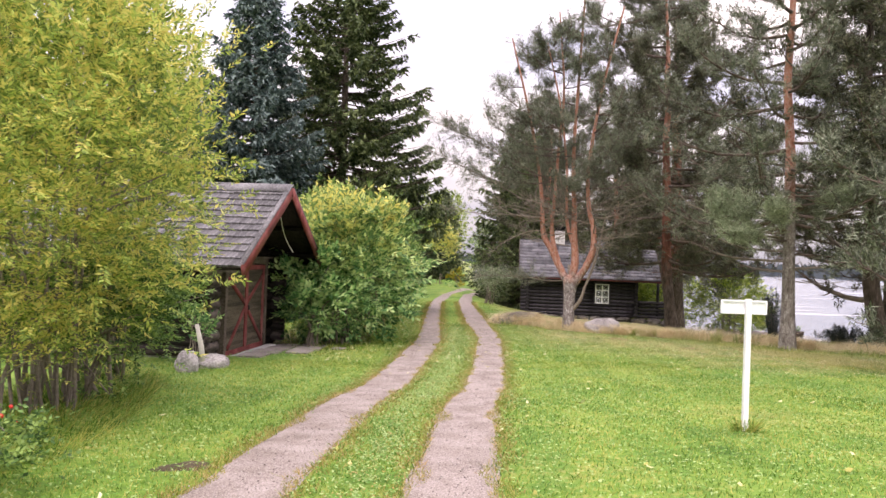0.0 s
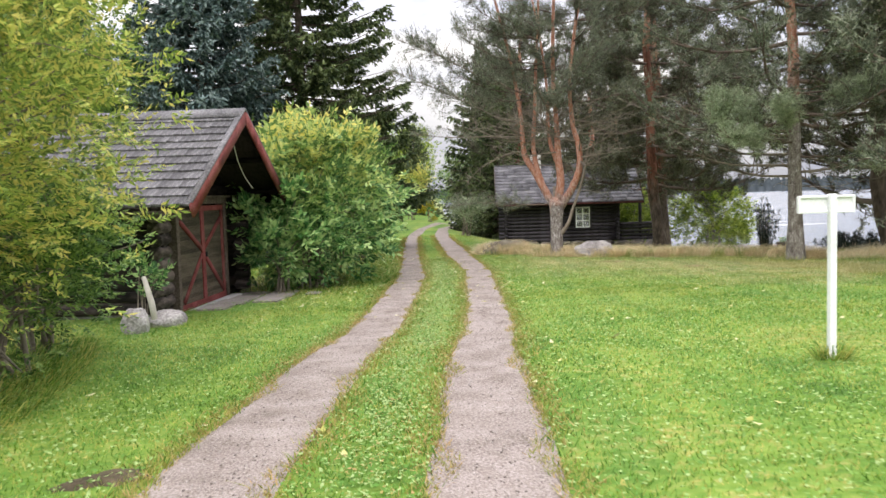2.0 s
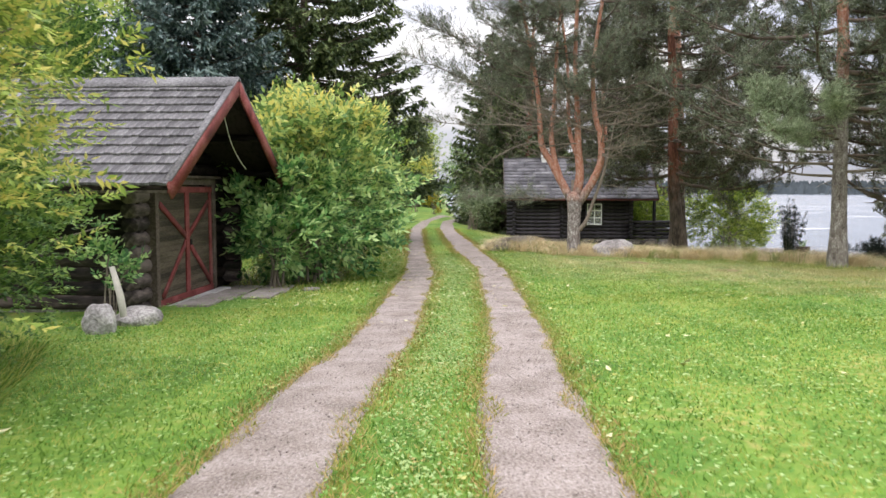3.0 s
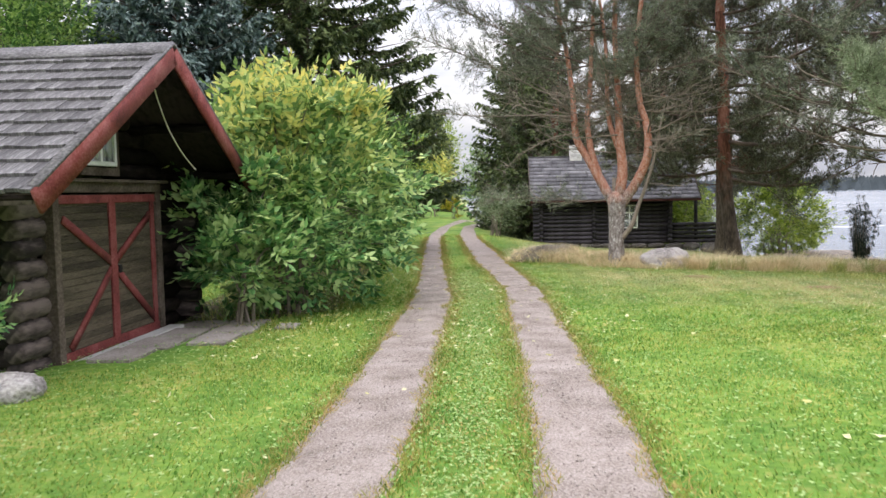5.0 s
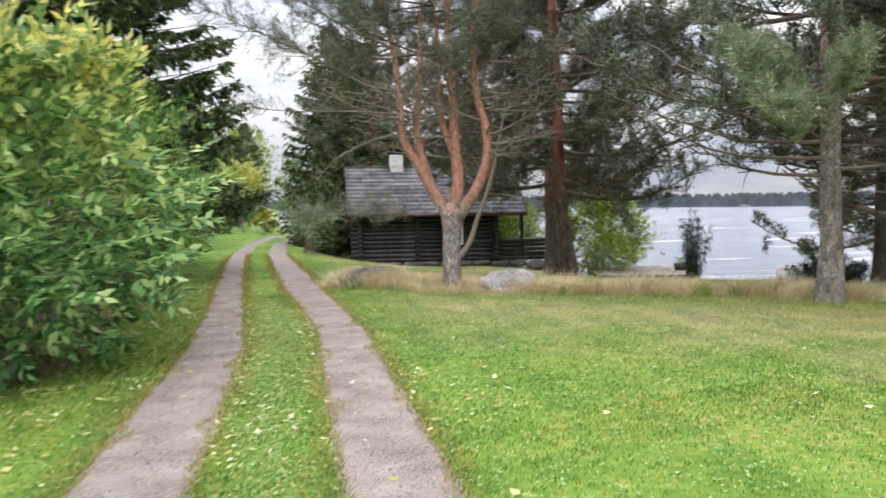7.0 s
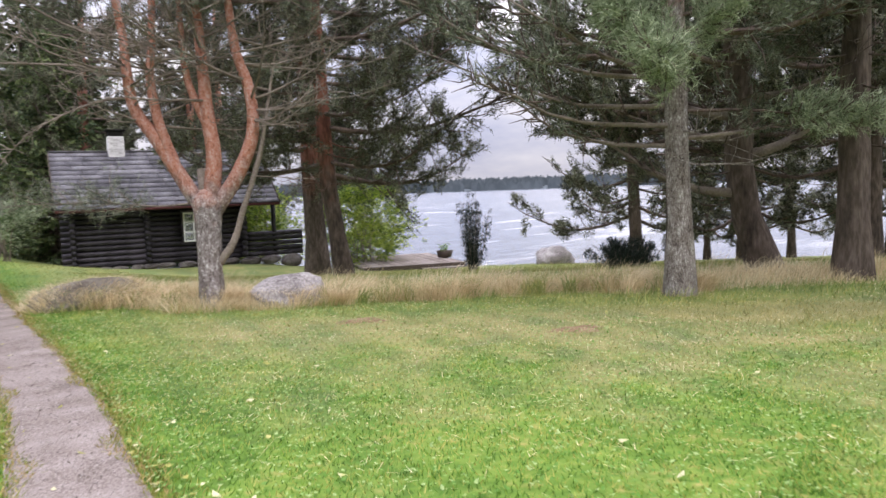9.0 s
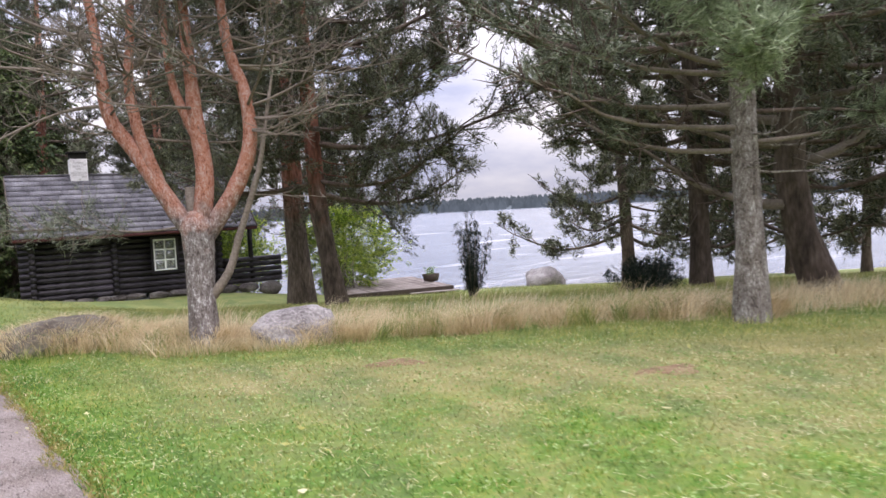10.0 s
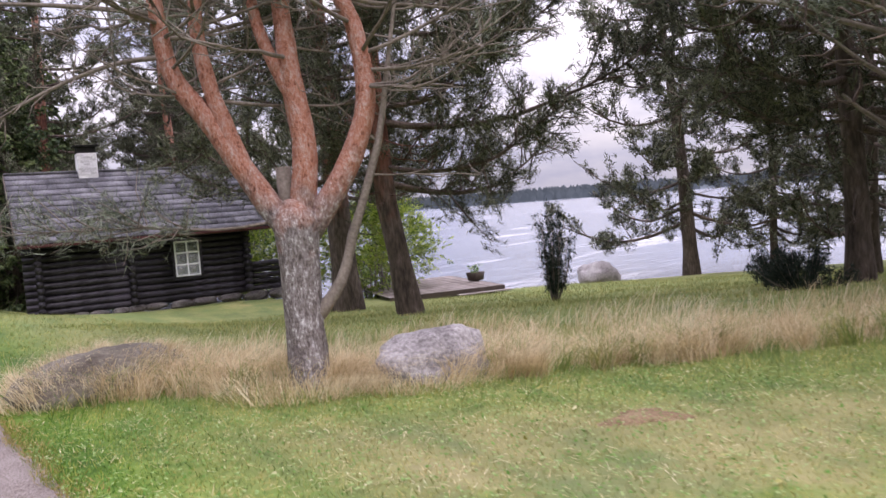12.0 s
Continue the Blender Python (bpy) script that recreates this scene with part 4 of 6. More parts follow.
# roof: deck boards below with soffit shade in their colour, overlapping board courses above
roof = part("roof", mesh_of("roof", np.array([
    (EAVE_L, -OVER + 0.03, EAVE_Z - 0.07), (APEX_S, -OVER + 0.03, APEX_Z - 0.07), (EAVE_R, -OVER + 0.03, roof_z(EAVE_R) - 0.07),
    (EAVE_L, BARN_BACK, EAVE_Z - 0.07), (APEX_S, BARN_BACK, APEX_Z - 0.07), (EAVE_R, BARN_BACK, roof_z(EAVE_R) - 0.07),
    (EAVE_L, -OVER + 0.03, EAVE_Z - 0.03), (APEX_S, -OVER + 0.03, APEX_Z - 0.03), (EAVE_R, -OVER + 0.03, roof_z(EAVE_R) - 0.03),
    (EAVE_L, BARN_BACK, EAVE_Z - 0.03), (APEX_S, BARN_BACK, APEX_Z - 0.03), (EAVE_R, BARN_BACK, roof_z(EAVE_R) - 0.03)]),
    np.array([(0, 1, 4, 3), (1, 2, 5, 4), (6, 9, 10, 7), (7, 10, 11, 8), (0, 6, 7, 1), (1, 7, 8, 2), (3, 4, 10, 9), (4, 5, 11, 10), (0, 3, 9, 6), (2, 8, 11, 5)]), M_SHADELOG), BARN, "dark boarded soffit")


def roof_courses(parent, apex, eave_s, apex_z, slope_sign, slope, y0, y1, course, mat, mat_rest, seed, own, width=0.115, thick=0.036):
    """Courses of overlapping boards from the eave up; own: how many of the nearest are pieces of their own."""
    rng = np.random.default_rng(seed)
    ang = math.atan(slope)
    run = abs(eave_s - apex) / math.cos(ang)
    n = int(round(run / course))
    variants = [box_mesh("roof_board", mat, 0, w, -0.02, course + 0.05, 0, thick, 0) for w in (width * 0.85, width, width * 1.18)]
    rest = Pile()
    made = 0
    todo = []
    for c in range(n):
        y = y0 + rng.uniform(-0.02, 0.0)
        while y < y1 - 0.05:
            vi = int(rng.integers(0, 3))
            w = (width * 0.85, width, width * 1.18)[vi]
            todo.append((y, c, vi, w))
            y += w + 0.004
    todo.sort()
    for y, c, vi, w in todo:
        d = c * course + rng.normal(0, 0.006)
        s = eave_s + (-slope_sign) * -d * math.cos(ang) if slope_sign > 0 else eave_s - d * math.cos(ang)
        z = apex_z - slope * abs(s - apex) - 0.025
        # the board's x runs along the ridge, its y up the slope
        up = Vector((math.cos(ang) * (1 if slope_sign > 0 else -1), 0, math.sin(ang)))
        along = Vector((0, 1, 0))
        nrm = along.cross(up)
        if nrm.z < 0:
            nrm = -nrm
        lift = 0.026 + rng.uniform(0, 0.006)
        tilt = 0.12
        up2 = (up * math.cos(tilt) - nrm * math.sin(tilt)).normalized()
        nrm2 = (nrm * math.cos(tilt) + up * math.sin(tilt)).normalized()
        m = Matrix(((along.x, up2.x, nrm2.x, s), (along.y, up2.y, nrm2.y, y), (along.z, up2.z, nrm2.z, z), (0, 0, 0, 1)))
        m = m @ Matrix.Translation((0, 0, lift))
        if made < own:
            ob = new("roof_board", variants[vi])
            ob.parent = parent
            ob.matrix_basis = m
            made += 1
        else:
            v, q = box_arrays(0, w, -0.02, course + 0.05, 0, thick)
            mm = np.array(m)
            rest.add(v @ mm[:3, :3].T + mm[:3, 3], q)
    if rest.n:
        tagged(part("roof_boards_rest", rest.mesh("roof_boards_rest", mat_rest), parent), kind="stuff")


part("ridge_board", bar("ridge_board", (APEX_S - 0.14, -OVER, APEX_Z - 0.03), (APEX_S - 0.14, BARN_BACK, APEX_Z - 0.03), 0.34, 0.03, M_SHINGLE_REST, (-SLOPE, 0, 1)), BARN, "grey ridge board")
part("ridge_board", bar("ridge_board", (APEX_S + 0.14, -OVER, APEX_Z - 0.03), (APEX_S + 0.14, BARN_BACK, APEX_Z - 0.03), 0.34, 0.03, M_SHINGLE_REST, (SLOPE, 0, 1)), BARN, "grey ridge board")
for e_s, nm in ((EAVE_L, "bargeboard"), (EAVE_R, "bargeboard")):
    part(nm, bar(nm, (e_s, -OVER - 0.0, roof_z(e_s) - 0.09), (APEX_S, -OVER - 0.0, APEX_Z - 0.09), 0.036, 0.22, M_RED, (0, 0, 1)), BARN, "faded red bargeboard")
    part("verge_board", bar("verge_board", (e_s, -OVER + 0.03, roof_z(e_s) + 0.045), (APEX_S, -OVER + 0.03, APEX_Z + 0.045), 0.1, 0.025, M_SHINGLE_REST, (0, 0, 1)), BARN, "grey verge board")
part("eave_board", bar("eave_board", (EAVE_L + 0.02, -OVER + 0.05, EAVE_Z - 0.06), (EAVE_L + 0.02, BARN_BACK, EAVE_Z - 0.06), 0.03, 0.1, M_BARNLOG), BARN)
# purlins under the overhang take the same shade-darkened log colour
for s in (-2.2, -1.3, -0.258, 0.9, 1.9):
    part("purlin", log_mesh("purlin", OVER + 0.4, 0.06, 300 + int(s * 10), M_SHADELOG), BARN, at=pose(s, -OVER + 0.06, roof_z(s) - 0.15, 0, 0, 90))
part("skylight", mesh_of("skylight", *box_arrays(0, 0.9, 0, 0.5, 0, 0.03), M_WHITE), BARN, "pale skylight pane",
     at=Matrix(((0, 0.832, -0.555, APEX_S - 0.75), (1, 0, 0, 4.6), (0, 0.555, 0.832, roof_z(APEX_S - 0.75) + 0.05), (0, 0, 0, 1))))

# double door with red ledges and a cross brace
door = part("door", box_mesh("door", M_FRAMEWOOD, DOOR_L + 0.1, DOOR_R - 0.1, -0.035, -0.005, DOOR_B + 0.03, DOOR_T - 0.08), BARN, "closed brown boarded double door")
dm = box_mesh("door_board", M_DOORBOARD, DOOR_L + 0.13, DOOR_R - 0.13, -0.055, -0.035, 0, 0.078, 0.004)
z = DOOR_B + 0.05
while z < DOOR_T - 0.18:
    part("door_board", dm, door, at=pose(0, 0, z))
    z += 0.082
DM = (DOOR_L + DOOR_R) / 2
part("centre_batten", box_mesh("centre_batten", M_RED, DM - 0.075, DM + 0.075, -0.085, -0.055, DOOR_B + 0.04, DOOR_T - 0.1), door, "worn red batten")
part("bottom_rail", box_mesh("bottom_rail", M_RED, DOOR_L + 0.1, DOOR_R - 0.1, -0.082, -0.055, DOOR_B + 0.02, DOOR_B + 0.13), door, "worn red rail")
part("top_rail", box_mesh("top_rail", M_RED, DOOR_L + 0.1, DOOR_R - 0.1, -0.082, -0.055, DOOR_T - 0.19, DOOR_T - 0.09), door, "worn red rail")
part("edge_batten", box_mesh("edge_batten", M_RED, DOOR_R - 0.24, DOOR_R - 0.13, -0.08, -0.055, DOOR_B + 0.13, DOOR_T - 0.19), door, "worn red batten")
for a, b in (((DOOR_L + 0.2, DOOR_T - 0.36), (DM - 0.05, 0.26)), ((DM + 0.05, 0.26), (DOOR_R - 0.25, DOOR_T - 0.36)), ((DM - 0.05, 0.16), (DOOR_L + 0.25, DOOR_B + 0.16)), ((DM + 0.05, 0.16), (DOOR_R - 0.22, DOOR_B + 0.2))):
    part("brace", bar("brace", (a[0], -0.066, a[1]), (b[0], -0.066, b[1]), 0.024, 0.095, M_RED), door, "worn red diagonal brace")
part("latch", box_mesh("latch", M_BLACK, DM + 0.09, DM + 0.16, -0.1, -0.07, 0.1, 0.2), door, "dark iron latch")
frame_p = part("door_frame", box_mesh("door_frame", M_FRAMEWOOD, DOOR_L - 0.06, DOOR_R + 0.08, -0.09, 0.06, DOOR_T - 0.06, DOOR_T + 0.06), BARN, "grey-brown timber lintel")
part("jamb", box_mesh("jamb", M_FRAMEWOOD, DOOR_L - 0.02, DOOR_L + 0.1, -0.1, 0.06, DOOR_B, DOOR_T - 0.06), frame_p)
part("jamb", box_mesh("jamb", M_FRAMEWOOD, DOOR_R - 0.1, DOOR_R + 0.04, -0.1, 0.06, DOOR_B, DOOR_T - 0.06), frame_p)
part("drip_board", box_mesh("drip_board", M_FRAMEWOOD, DOOR_L - 0.1, DOOR_R + 0.18, -0.16, 0.0, DOOR_T + 0.06, DOOR_T + 0.1), frame_p)


def small_window(parent, x0, x1, y, z0, z1, cols, rows_, casing, curtain=True):
    """A sash window: casing, white frame, bars and panes; y is the wall's face, out is towards -y."""
    w = part("window", box_mesh("window", casing, x0 - 0.09, x1 + 0.09, y - 0.01, y + 0.02, z0 - 0.12, z0 - 0.02), parent, "white-barred window")
    for a in ((x0 - 0.09, x0 - 0.005), (x1 + 0.005, x1 + 0.09)):
        part("casing", box_mesh("casing", casing, a[0], a[1], y - 0.012, y + 0.02, z0 - 0.02, z1 + 0.09), w)
    part("casing", box_mesh("casing", casing, x0 - 0.004, x1 + 0.004, y - 0.012, y + 0.02, z1 + 0.005, z1 + 0.09), w)
    for nm, b in (("stile", (x0, x0 + 0.05, z0, z1)), ("stile", (x1 - 0.05, x1, z0, z1)), ("rail", (x0 + 0.05, x1 - 0.05, z1 - 0.05, z1)), ("rail", (x0 + 0.05, x1 - 0.05, z0, z0 + 0.055))):
        part(nm, box_mesh(nm, M_WHITE, b[0], b[1], y - 0.03, y + 0.012, b[2], b[3]), w, "white painted sash")
    for c in range(1, cols):
        x = x0 + (x1 - x0) * c / cols
        part("glazing_bar", box_mesh("glazing_bar", M_WHITE, x - 0.026, x + 0.026, y - 0.028, y + 0.01, z0 + 0.055, z1 - 0.05), w)
    for r in range(1, rows_):
        zz = z0 + (z1 - z0) * r / rows_
        part("glazing_bar", box_mesh("glazing_bar", M_WHITE, x0 + 0.05, x1 - 0.05, y - 0.026, y + 0.008, zz - 0.026, zz + 0.026), w)
    for c in range(cols):
        for r in range(rows_):
            g = part("pane", mesh_of("pane", *box_arrays(x0 + 0.03 + (x1 - x0 - 0.06) * c / cols, x0 + 0.03 + (x1 - x0 - 0.06) * (c + 1) / cols, y + 0.001, y + 0.004,
                                                         z0 + 0.03 + (z1 - z0 - 0.06) * r / rows_, z0 + 0.03 + (z1 - z0 - 0.06) * (r + 1) / rows_), M_GLASS), w)
            g.visible_shadow = False
    if curtain:
        n = 24
        x = np.linspace(x0 + 0.03, x1 - 0.03, n)
        yy = y + 0.05 + 0.012 * np.sin(np.arange(n) * 1.7)
        v = np.concatenate([np.stack([x, yy, np.full(n, z0)], 1), np.stack([x, yy, np.full(n, z1 - 0.05)], 1)])
        a = np.arange(n - 1)
        part("curtain", mesh_of("curtain", v, np.stack([a, a + 1, a + 1 + n, a + n], 1), M_CURTAIN, True), w, "pale curtain")
    return w


small_window(BARN, -0.42, 0.31, -0.04, 1.44, 2.26, 2, 2, M_FRAMEWOOD)
rope = spline([(-0.34, -OVER + 0.25, 2.45), (-0.02, -OVER + 0.3, 2.13), (0.3, -OVER + 0.33, 1.85), (0.62, -OVER + 0.32, 1.6), (0.92, -OVER + 0.28, 1.4)], 20)
v, q, _ = tube_arrays(rope, np.full(20, 0.009), 6)
part("cable", mesh_of("cable", v, q, M_ROPE, True), BARN, "pale cable slung under the gable")
roof_courses(roof, APEX_S, EAVE_L, APEX_Z, 1, SLOPE, -OVER + 0.02, BARN_BACK, 0.262, M_SHINGLE, M_SHINGLE_REST, 5, 300)
roof_courses(roof, APEX_S, EAVE_R, APEX_Z, -1, SLOPE, -OVER + 0.02, BARN_BACK, 0.262, M_SHINGLE, M_SHINGLE_REST, 6, 0)


def boulder(name, x, y, rx, ry, rz, seed, label, mat=None, turn=0.0, sink=0.3, group="", category="boulder"):
    rng = np.random.default_rng(seed)
    bm = bmesh.new()
    bmesh.ops.create_icosphere(bm, subdivisions=4, radius=1)
    off = rng.uniform(-50, 50, 3)
    for vert in bm.verts:
        c = vert.co.copy()
        k = 1 + 0.22 * noise.noise(Vector(off) + c * 1.3) + 0.07 * noise.noise(Vector(off) + c * 4) + 0.025 * noise.noise(Vector(off) + c * 11)
        flat = Vector((round(c.x * 2.2) / 2.2, round(c.y * 2.2) / 2.2, round(c.z * 2.2) / 2.2))
        c = c.lerp(flat, 0.22) * k
        vert.co = (c.x * rx, c.y * ry, c.z * rz)
    me = bpy.data.meshes.new(name)
    bm.to_mesh(me)
    bm.free()
    me.polygons.foreach_set("use_smooth", np.ones(len(me.polygons), dtype=bool))
    me.materials.append(mat or M_STONE)
    return thing(name, label, category, pose(x, y, float(ground_height(x, y)) + rz * (1 - 2 * sink) * 0.9, 0, 0, turn), group, me=me)


# paving and stones before the barn
def slab(x, y, w, l, turn, seed):
    rng = np.random.default_rng(seed)
    bm = bmesh.new()
    corner = [(-1, -1), (-0.1, -1.05), (1, -0.95), (1.04, 0.1), (0.95, 1), (0.2, 1.04), (-1, 0.97), (-1.03, 0.0)]
    ring = [bm.verts.new((cx * w * rng.uniform(0.92, 1.06), cy * l * rng.uniform(0.92, 1.06), 0)) for cx, cy in corner]
    f = bm.faces.new(ring)
    ext = bmesh.ops.extrude_face_region(bm, geom=[f])
    for g in ext["geom"]:
        if isinstance(g, bmesh.types.BMVert):
            g.co.z += 0.05
    bmesh.ops.recalc_face_normals(bm, faces=bm.faces[:])
    me = bpy.data.meshes.new("paving_slab")
    bm.to_mesh(me)
    bm.free()
    me.materials.append(M_SLAB)
    thing("paving_slab", "worn grey paving slab sunk in the grass", "paving slab", pose(x, y, float(ground_height(x, y)) - 0.012, 0, 0, turn), "slabs before the barn door", me=me)


B2W = pose(-0.226, 17.67, 0, 0, 0, 70.9)


def barn_xy(s, d):
    p = B2W @ Vector((s, d, 0))
    return p.x, p.y


for kk, (s, d, w, l) in enumerate([(-0.75, -0.58, 0.36, 0.26), (0.05, -0.6, 0.37, 0.28), (0.88, -0.57, 0.38, 0.27), (0.3, -1.24, 0.34, 0.25), (1.08, -1.2, 0.36, 0.29), (1.86, -1.12, 0.35, 0.27), (1.72, -0.5, 0.36, 0.26), (1.5, -1.85, 0.2, 0.15)]):
    slab(*barn_xy(s, d), w, l, 70.9 + 7 * math.sin(kk * 3.1), 700 + kk)
sill_x, sill_y = barn_xy(0.185, -0.2)
thing("door_sill", "pale concrete sill along the barn door", "sill", pose(sill_x, sill_y, -0.86, 0, 0, 70.9), me=box_mesh("door_sill", M_SILL, -1.4, 1.35, -0.12, 0.1, 0, 0.075, 0.012))
boulder("boulder", -1.05, 14.35, 0.19, 0.17, 0.26, 1, "pale upright field stone at the barn corner", sink=0.25, group="stones at the barn corner")
boulder("boulder", -0.64, 15.0, 0.31, 0.23, 0.19, 2, "low grey field stone at the barn corner", sink=0.3, turn=30, group="stones at the barn corner")
# a leaning grey stake by the stones
v, q, t = tube_arrays([(0, 0, -0.1), (-0.06, 0.02, 0.4), (-0.16, 0.03, 0.8)], [0.05, 0.045, 0.035], 7, 0.06, np.random.default_rng(3), True)
thing("wooden_stake", "leaning weathered wooden stake among stones", "stake", pose(-0.78, 14.8, float(ground_height(-0.78, 14.8))), me=mesh_of("wooden_stake", v, [q, t], M_ROPE))

# ---- the cabin by the lake ----
CABIN = thing("log_cabin", "black log cabin with board roof, white window and porch", "cabin", pose(15.67, 44.34, 0, 0, 0, -18.56))
CB, C_EAVE_Z, C_RIDGE_Z, C_RIDGE_Y, C_EAVE_Y, C_L, C_R, C_POST, C_END = -1.70, 0.53, 2.75, 2.15, -0.62, -0.445, 7.79, 6.43, 8.79
C_SLOPE = (C_RIDGE_Z - C_EAVE_Z) / (C_RIDGE_Y - C_EAVE_Y)
# added black sheet behind logs and window, darkness of the room as colour
cwall = part("wall", mesh_of("wall", *box_arrays(0.2, C_POST - 0.1, 0.2, 0.26, CB, 0.9), M_BLACK), CABIN, "black sheet for the unlit interior")
CLH = 0.205
for kk in range(13):
    z = CB + 0.1 + kk * CLH
    if z > 0.86:
        break
    spans = [(-0.3, C_POST + 0.12)]
    if -0.95 < z < 0.25:
        spans = [(-0.3, 4.05), (4.9, C_POST + 0.12)]
    for a, b in spans:
        part("log", log_mesh("log", b - a, 0.11, 400 + kk, M_LOG), cwall, at=pose(a, 0.1, z))
    if z < -0.7:
        part("rail_log", log_mesh("rail_log", C_END - C_POST, 0.1, 430 + kk, M_LOG), cwall, at=pose(C_POST + 0.12, 0.1, z))
    for s, nm in ((0.1, "side_log"), (2.71, "cross_log"), (C_POST, "cross_log")):
        part(nm, log_mesh(nm, 4.6, 0.105, 460 + kk, M_LOG), cwall, at=pose(s, -0.3, z + CLH / 2 - 0.02, 0, 0, 90))
for kk in range(7):
    z = 0.86 + kk * CLH
    half = (C_RIDGE_Z - 0.15 - z) / C_SLOPE
    if half > 0.2:
        part("gable_log", log_mesh("gable_log", half * 2, 0.11, 490 + kk, M_LOG), cwall, at=pose(0.1, C_RIDGE_Y - half, z, 0, 0, 90))
part("back_wall", mesh_of("back_wall", *box_arrays(0, C_POST, 4.2, 4.4, CB, 0.9), M_LOG), CABIN)
part("porch_post", mesh_of("porch_post", *box_arrays(C_END - 1.15, C_END - 1.0, 0.02, 0.17, CB, 0.7), M_LOG), CABIN)
part("porch_beam", log_mesh("porch_beam", C_R - C_POST + 0.3, 0.1, 520, M_LOG), CABIN, at=pose(C_POST - 0.3, 0.1, 0.72))


def c_roof_z(y):
    return C_RIDGE_Z - C_SLOPE * abs(y - C_RIDGE_Y)


BACK_Y = 2 * C_RIDGE_Y - C_EAVE_Y
rv = []
for x in (C_L, C_R):
    for dz in (-0.08, -0.03):
        rv += [(x, C_EAVE_Y, C_EAVE_Z + dz), (x, C_RIDGE_Y, C_RIDGE_Z + dz), (x, BACK_Y, C_EAVE_Z + dz)]
croof = part("roof", mesh_of("roof", rv, [np.array([(0, 6, 7, 1), (1, 7, 8, 2), (3, 4, 10, 9), (4, 5, 11, 10), (0, 1, 4, 3), (1, 2, 5, 4), (6, 9, 10, 7), (7, 10, 11, 8), (0, 3, 9, 6), (2, 8, 11, 5)])], M_LOG), CABIN, "dark boarded soffit")


def cabin_courses(parent, seed):
    """Long overlapping boards along the front slope, and a plain lapped back slope."""
    rng = np.random.default_rng(seed)
    ang = math.atan(C_SLOPE)
    run = (C_RIDGE_Y - C_EAVE_Y) / math.cos(ang)
    n = 12
    course = run / n
    for back in (False, True):
        for c in range(n):
            x = C_L
            while x < C_R - 0.05:
                w = min(rng.uniform(0.5, 1.3), C_R - x)
                if back:
                    w = C_R - x
                d = c * course
                y = C_EAVE_Y + d * math.cos(ang)
                z = C_EAVE_Z + d * math.sin(ang) - 0.02
                a2 = ang - 0.07
                me = mesh_of("roof_board", *box_arrays(0, w - 0.006, -0.03, course + 0.03, 0, 0.022), M_DARKSHINGLE)
                if back:
                    m = pose(C_R, BACK_Y - (y - C_EAVE_Y), z + 0.028, 0, 0, 180) @ pose(0, 0, 0, math.degrees(a2))
                else:
                    m = pose(x, y, z + 0.028 + rng.uniform(0, 0.004), math.degrees(a2))
                part("roof_board", me, parent, at=m)
                x += w


part("ridge_cap", bar("ridge_cap", (C_L, C_RIDGE_Y, C_RIDGE_Z + 0.03), (C_R, C_RIDGE_Y, C_RIDGE_Z + 0.03), 0.2, 0.04, M_DARKSHINGLE), CABIN)
part("bargeboard", bar("bargeboard", (C_L - 0.02, C_EAVE_Y, C_EAVE_Z - 0.06), (C_L - 0.02, C_RIDGE_Y, C_RIDGE_Z - 0.06), 0.03, 0.18, M_FRAMEWOOD), CABIN)
part("bargeboard", bar("bargeboard", (C_R + 0.02, C_EAVE_Y, C_EAVE_Z - 0.06), (C_R + 0.02, C_RIDGE_Y, C_RIDGE_Z - 0.06), 0.03, 0.18, M_FRAMEWOOD), CABIN)
part("fascia", bar("fascia", (C_L, C_EAVE_Y - 0.02, C_EAVE_Z - 0.08), (C_R, C_EAVE_Y - 0.02, C_EAVE_Z - 0.08), 0.03, 0.1, surf("dull_red_fascia", [(0.05, 0.02, 0.02), (0.11, 0.035, 0.035)], 3, 0.8, 0.2, 30)), CABIN, "dull red fascia board")
small_window(CABIN, 4.07, 4.87, -0.03, -0.93, 0.23, 2, 3, M_LOG, False)
chim = part("chimney", box_mesh("chimney", M_LIMEWASH, 1.7, 2.3, C_RIDGE_Y - 0.3, C_RIDGE_Y + 0.3, C_RIDGE_Z - 0.5, C_RIDGE_Z + 0.6, 0.012), CABIN, "white limewashed brick chimney")
bmesh_brick = box_mesh("brick", M_LIMEWASH, 0, 0.18, -0.012, 0.01, 0, 0.066, 0.003)
for r in range(9):
    for c in range(4):
        bx = 1.7 + c * 0.19 - (0.095 if r % 2 else 0)
        if bx < 1.69 or bx + 0.18 > 2.31:
            continue
        part("brick", bmesh_brick, chim, at=pose(bx, C_RIDGE_Y - 0.302, C_RIDGE_Z - 0.1 + r * 0.075))
part("cap_plate", box_mesh("cap_plate", M_BLACK, 1.62, 2.38, C_RIDGE_Y - 0.38, C_RIDGE_Y + 0.38, C_RIDGE_Z + 0.82, C_RIDGE_Z + 0.87, 0.01), chim, "black metal chimney cap")
part("cap_band", box_mesh("cap_band", M_BLACK, 1.72, 2.28, C_RIDGE_Y - 0.28, C_RIDGE_Y + 0.28, C_RIDGE_Z + 0.6, C_RIDGE_Z + 0.82, 0.01), chim, "sooty top course")
cabin_courses(croof, 8)
C2W = pose(15.67, 44.34, 0, 0, 0, -18.56)
rng = np.random.default_rng(31)
xx = 0.3
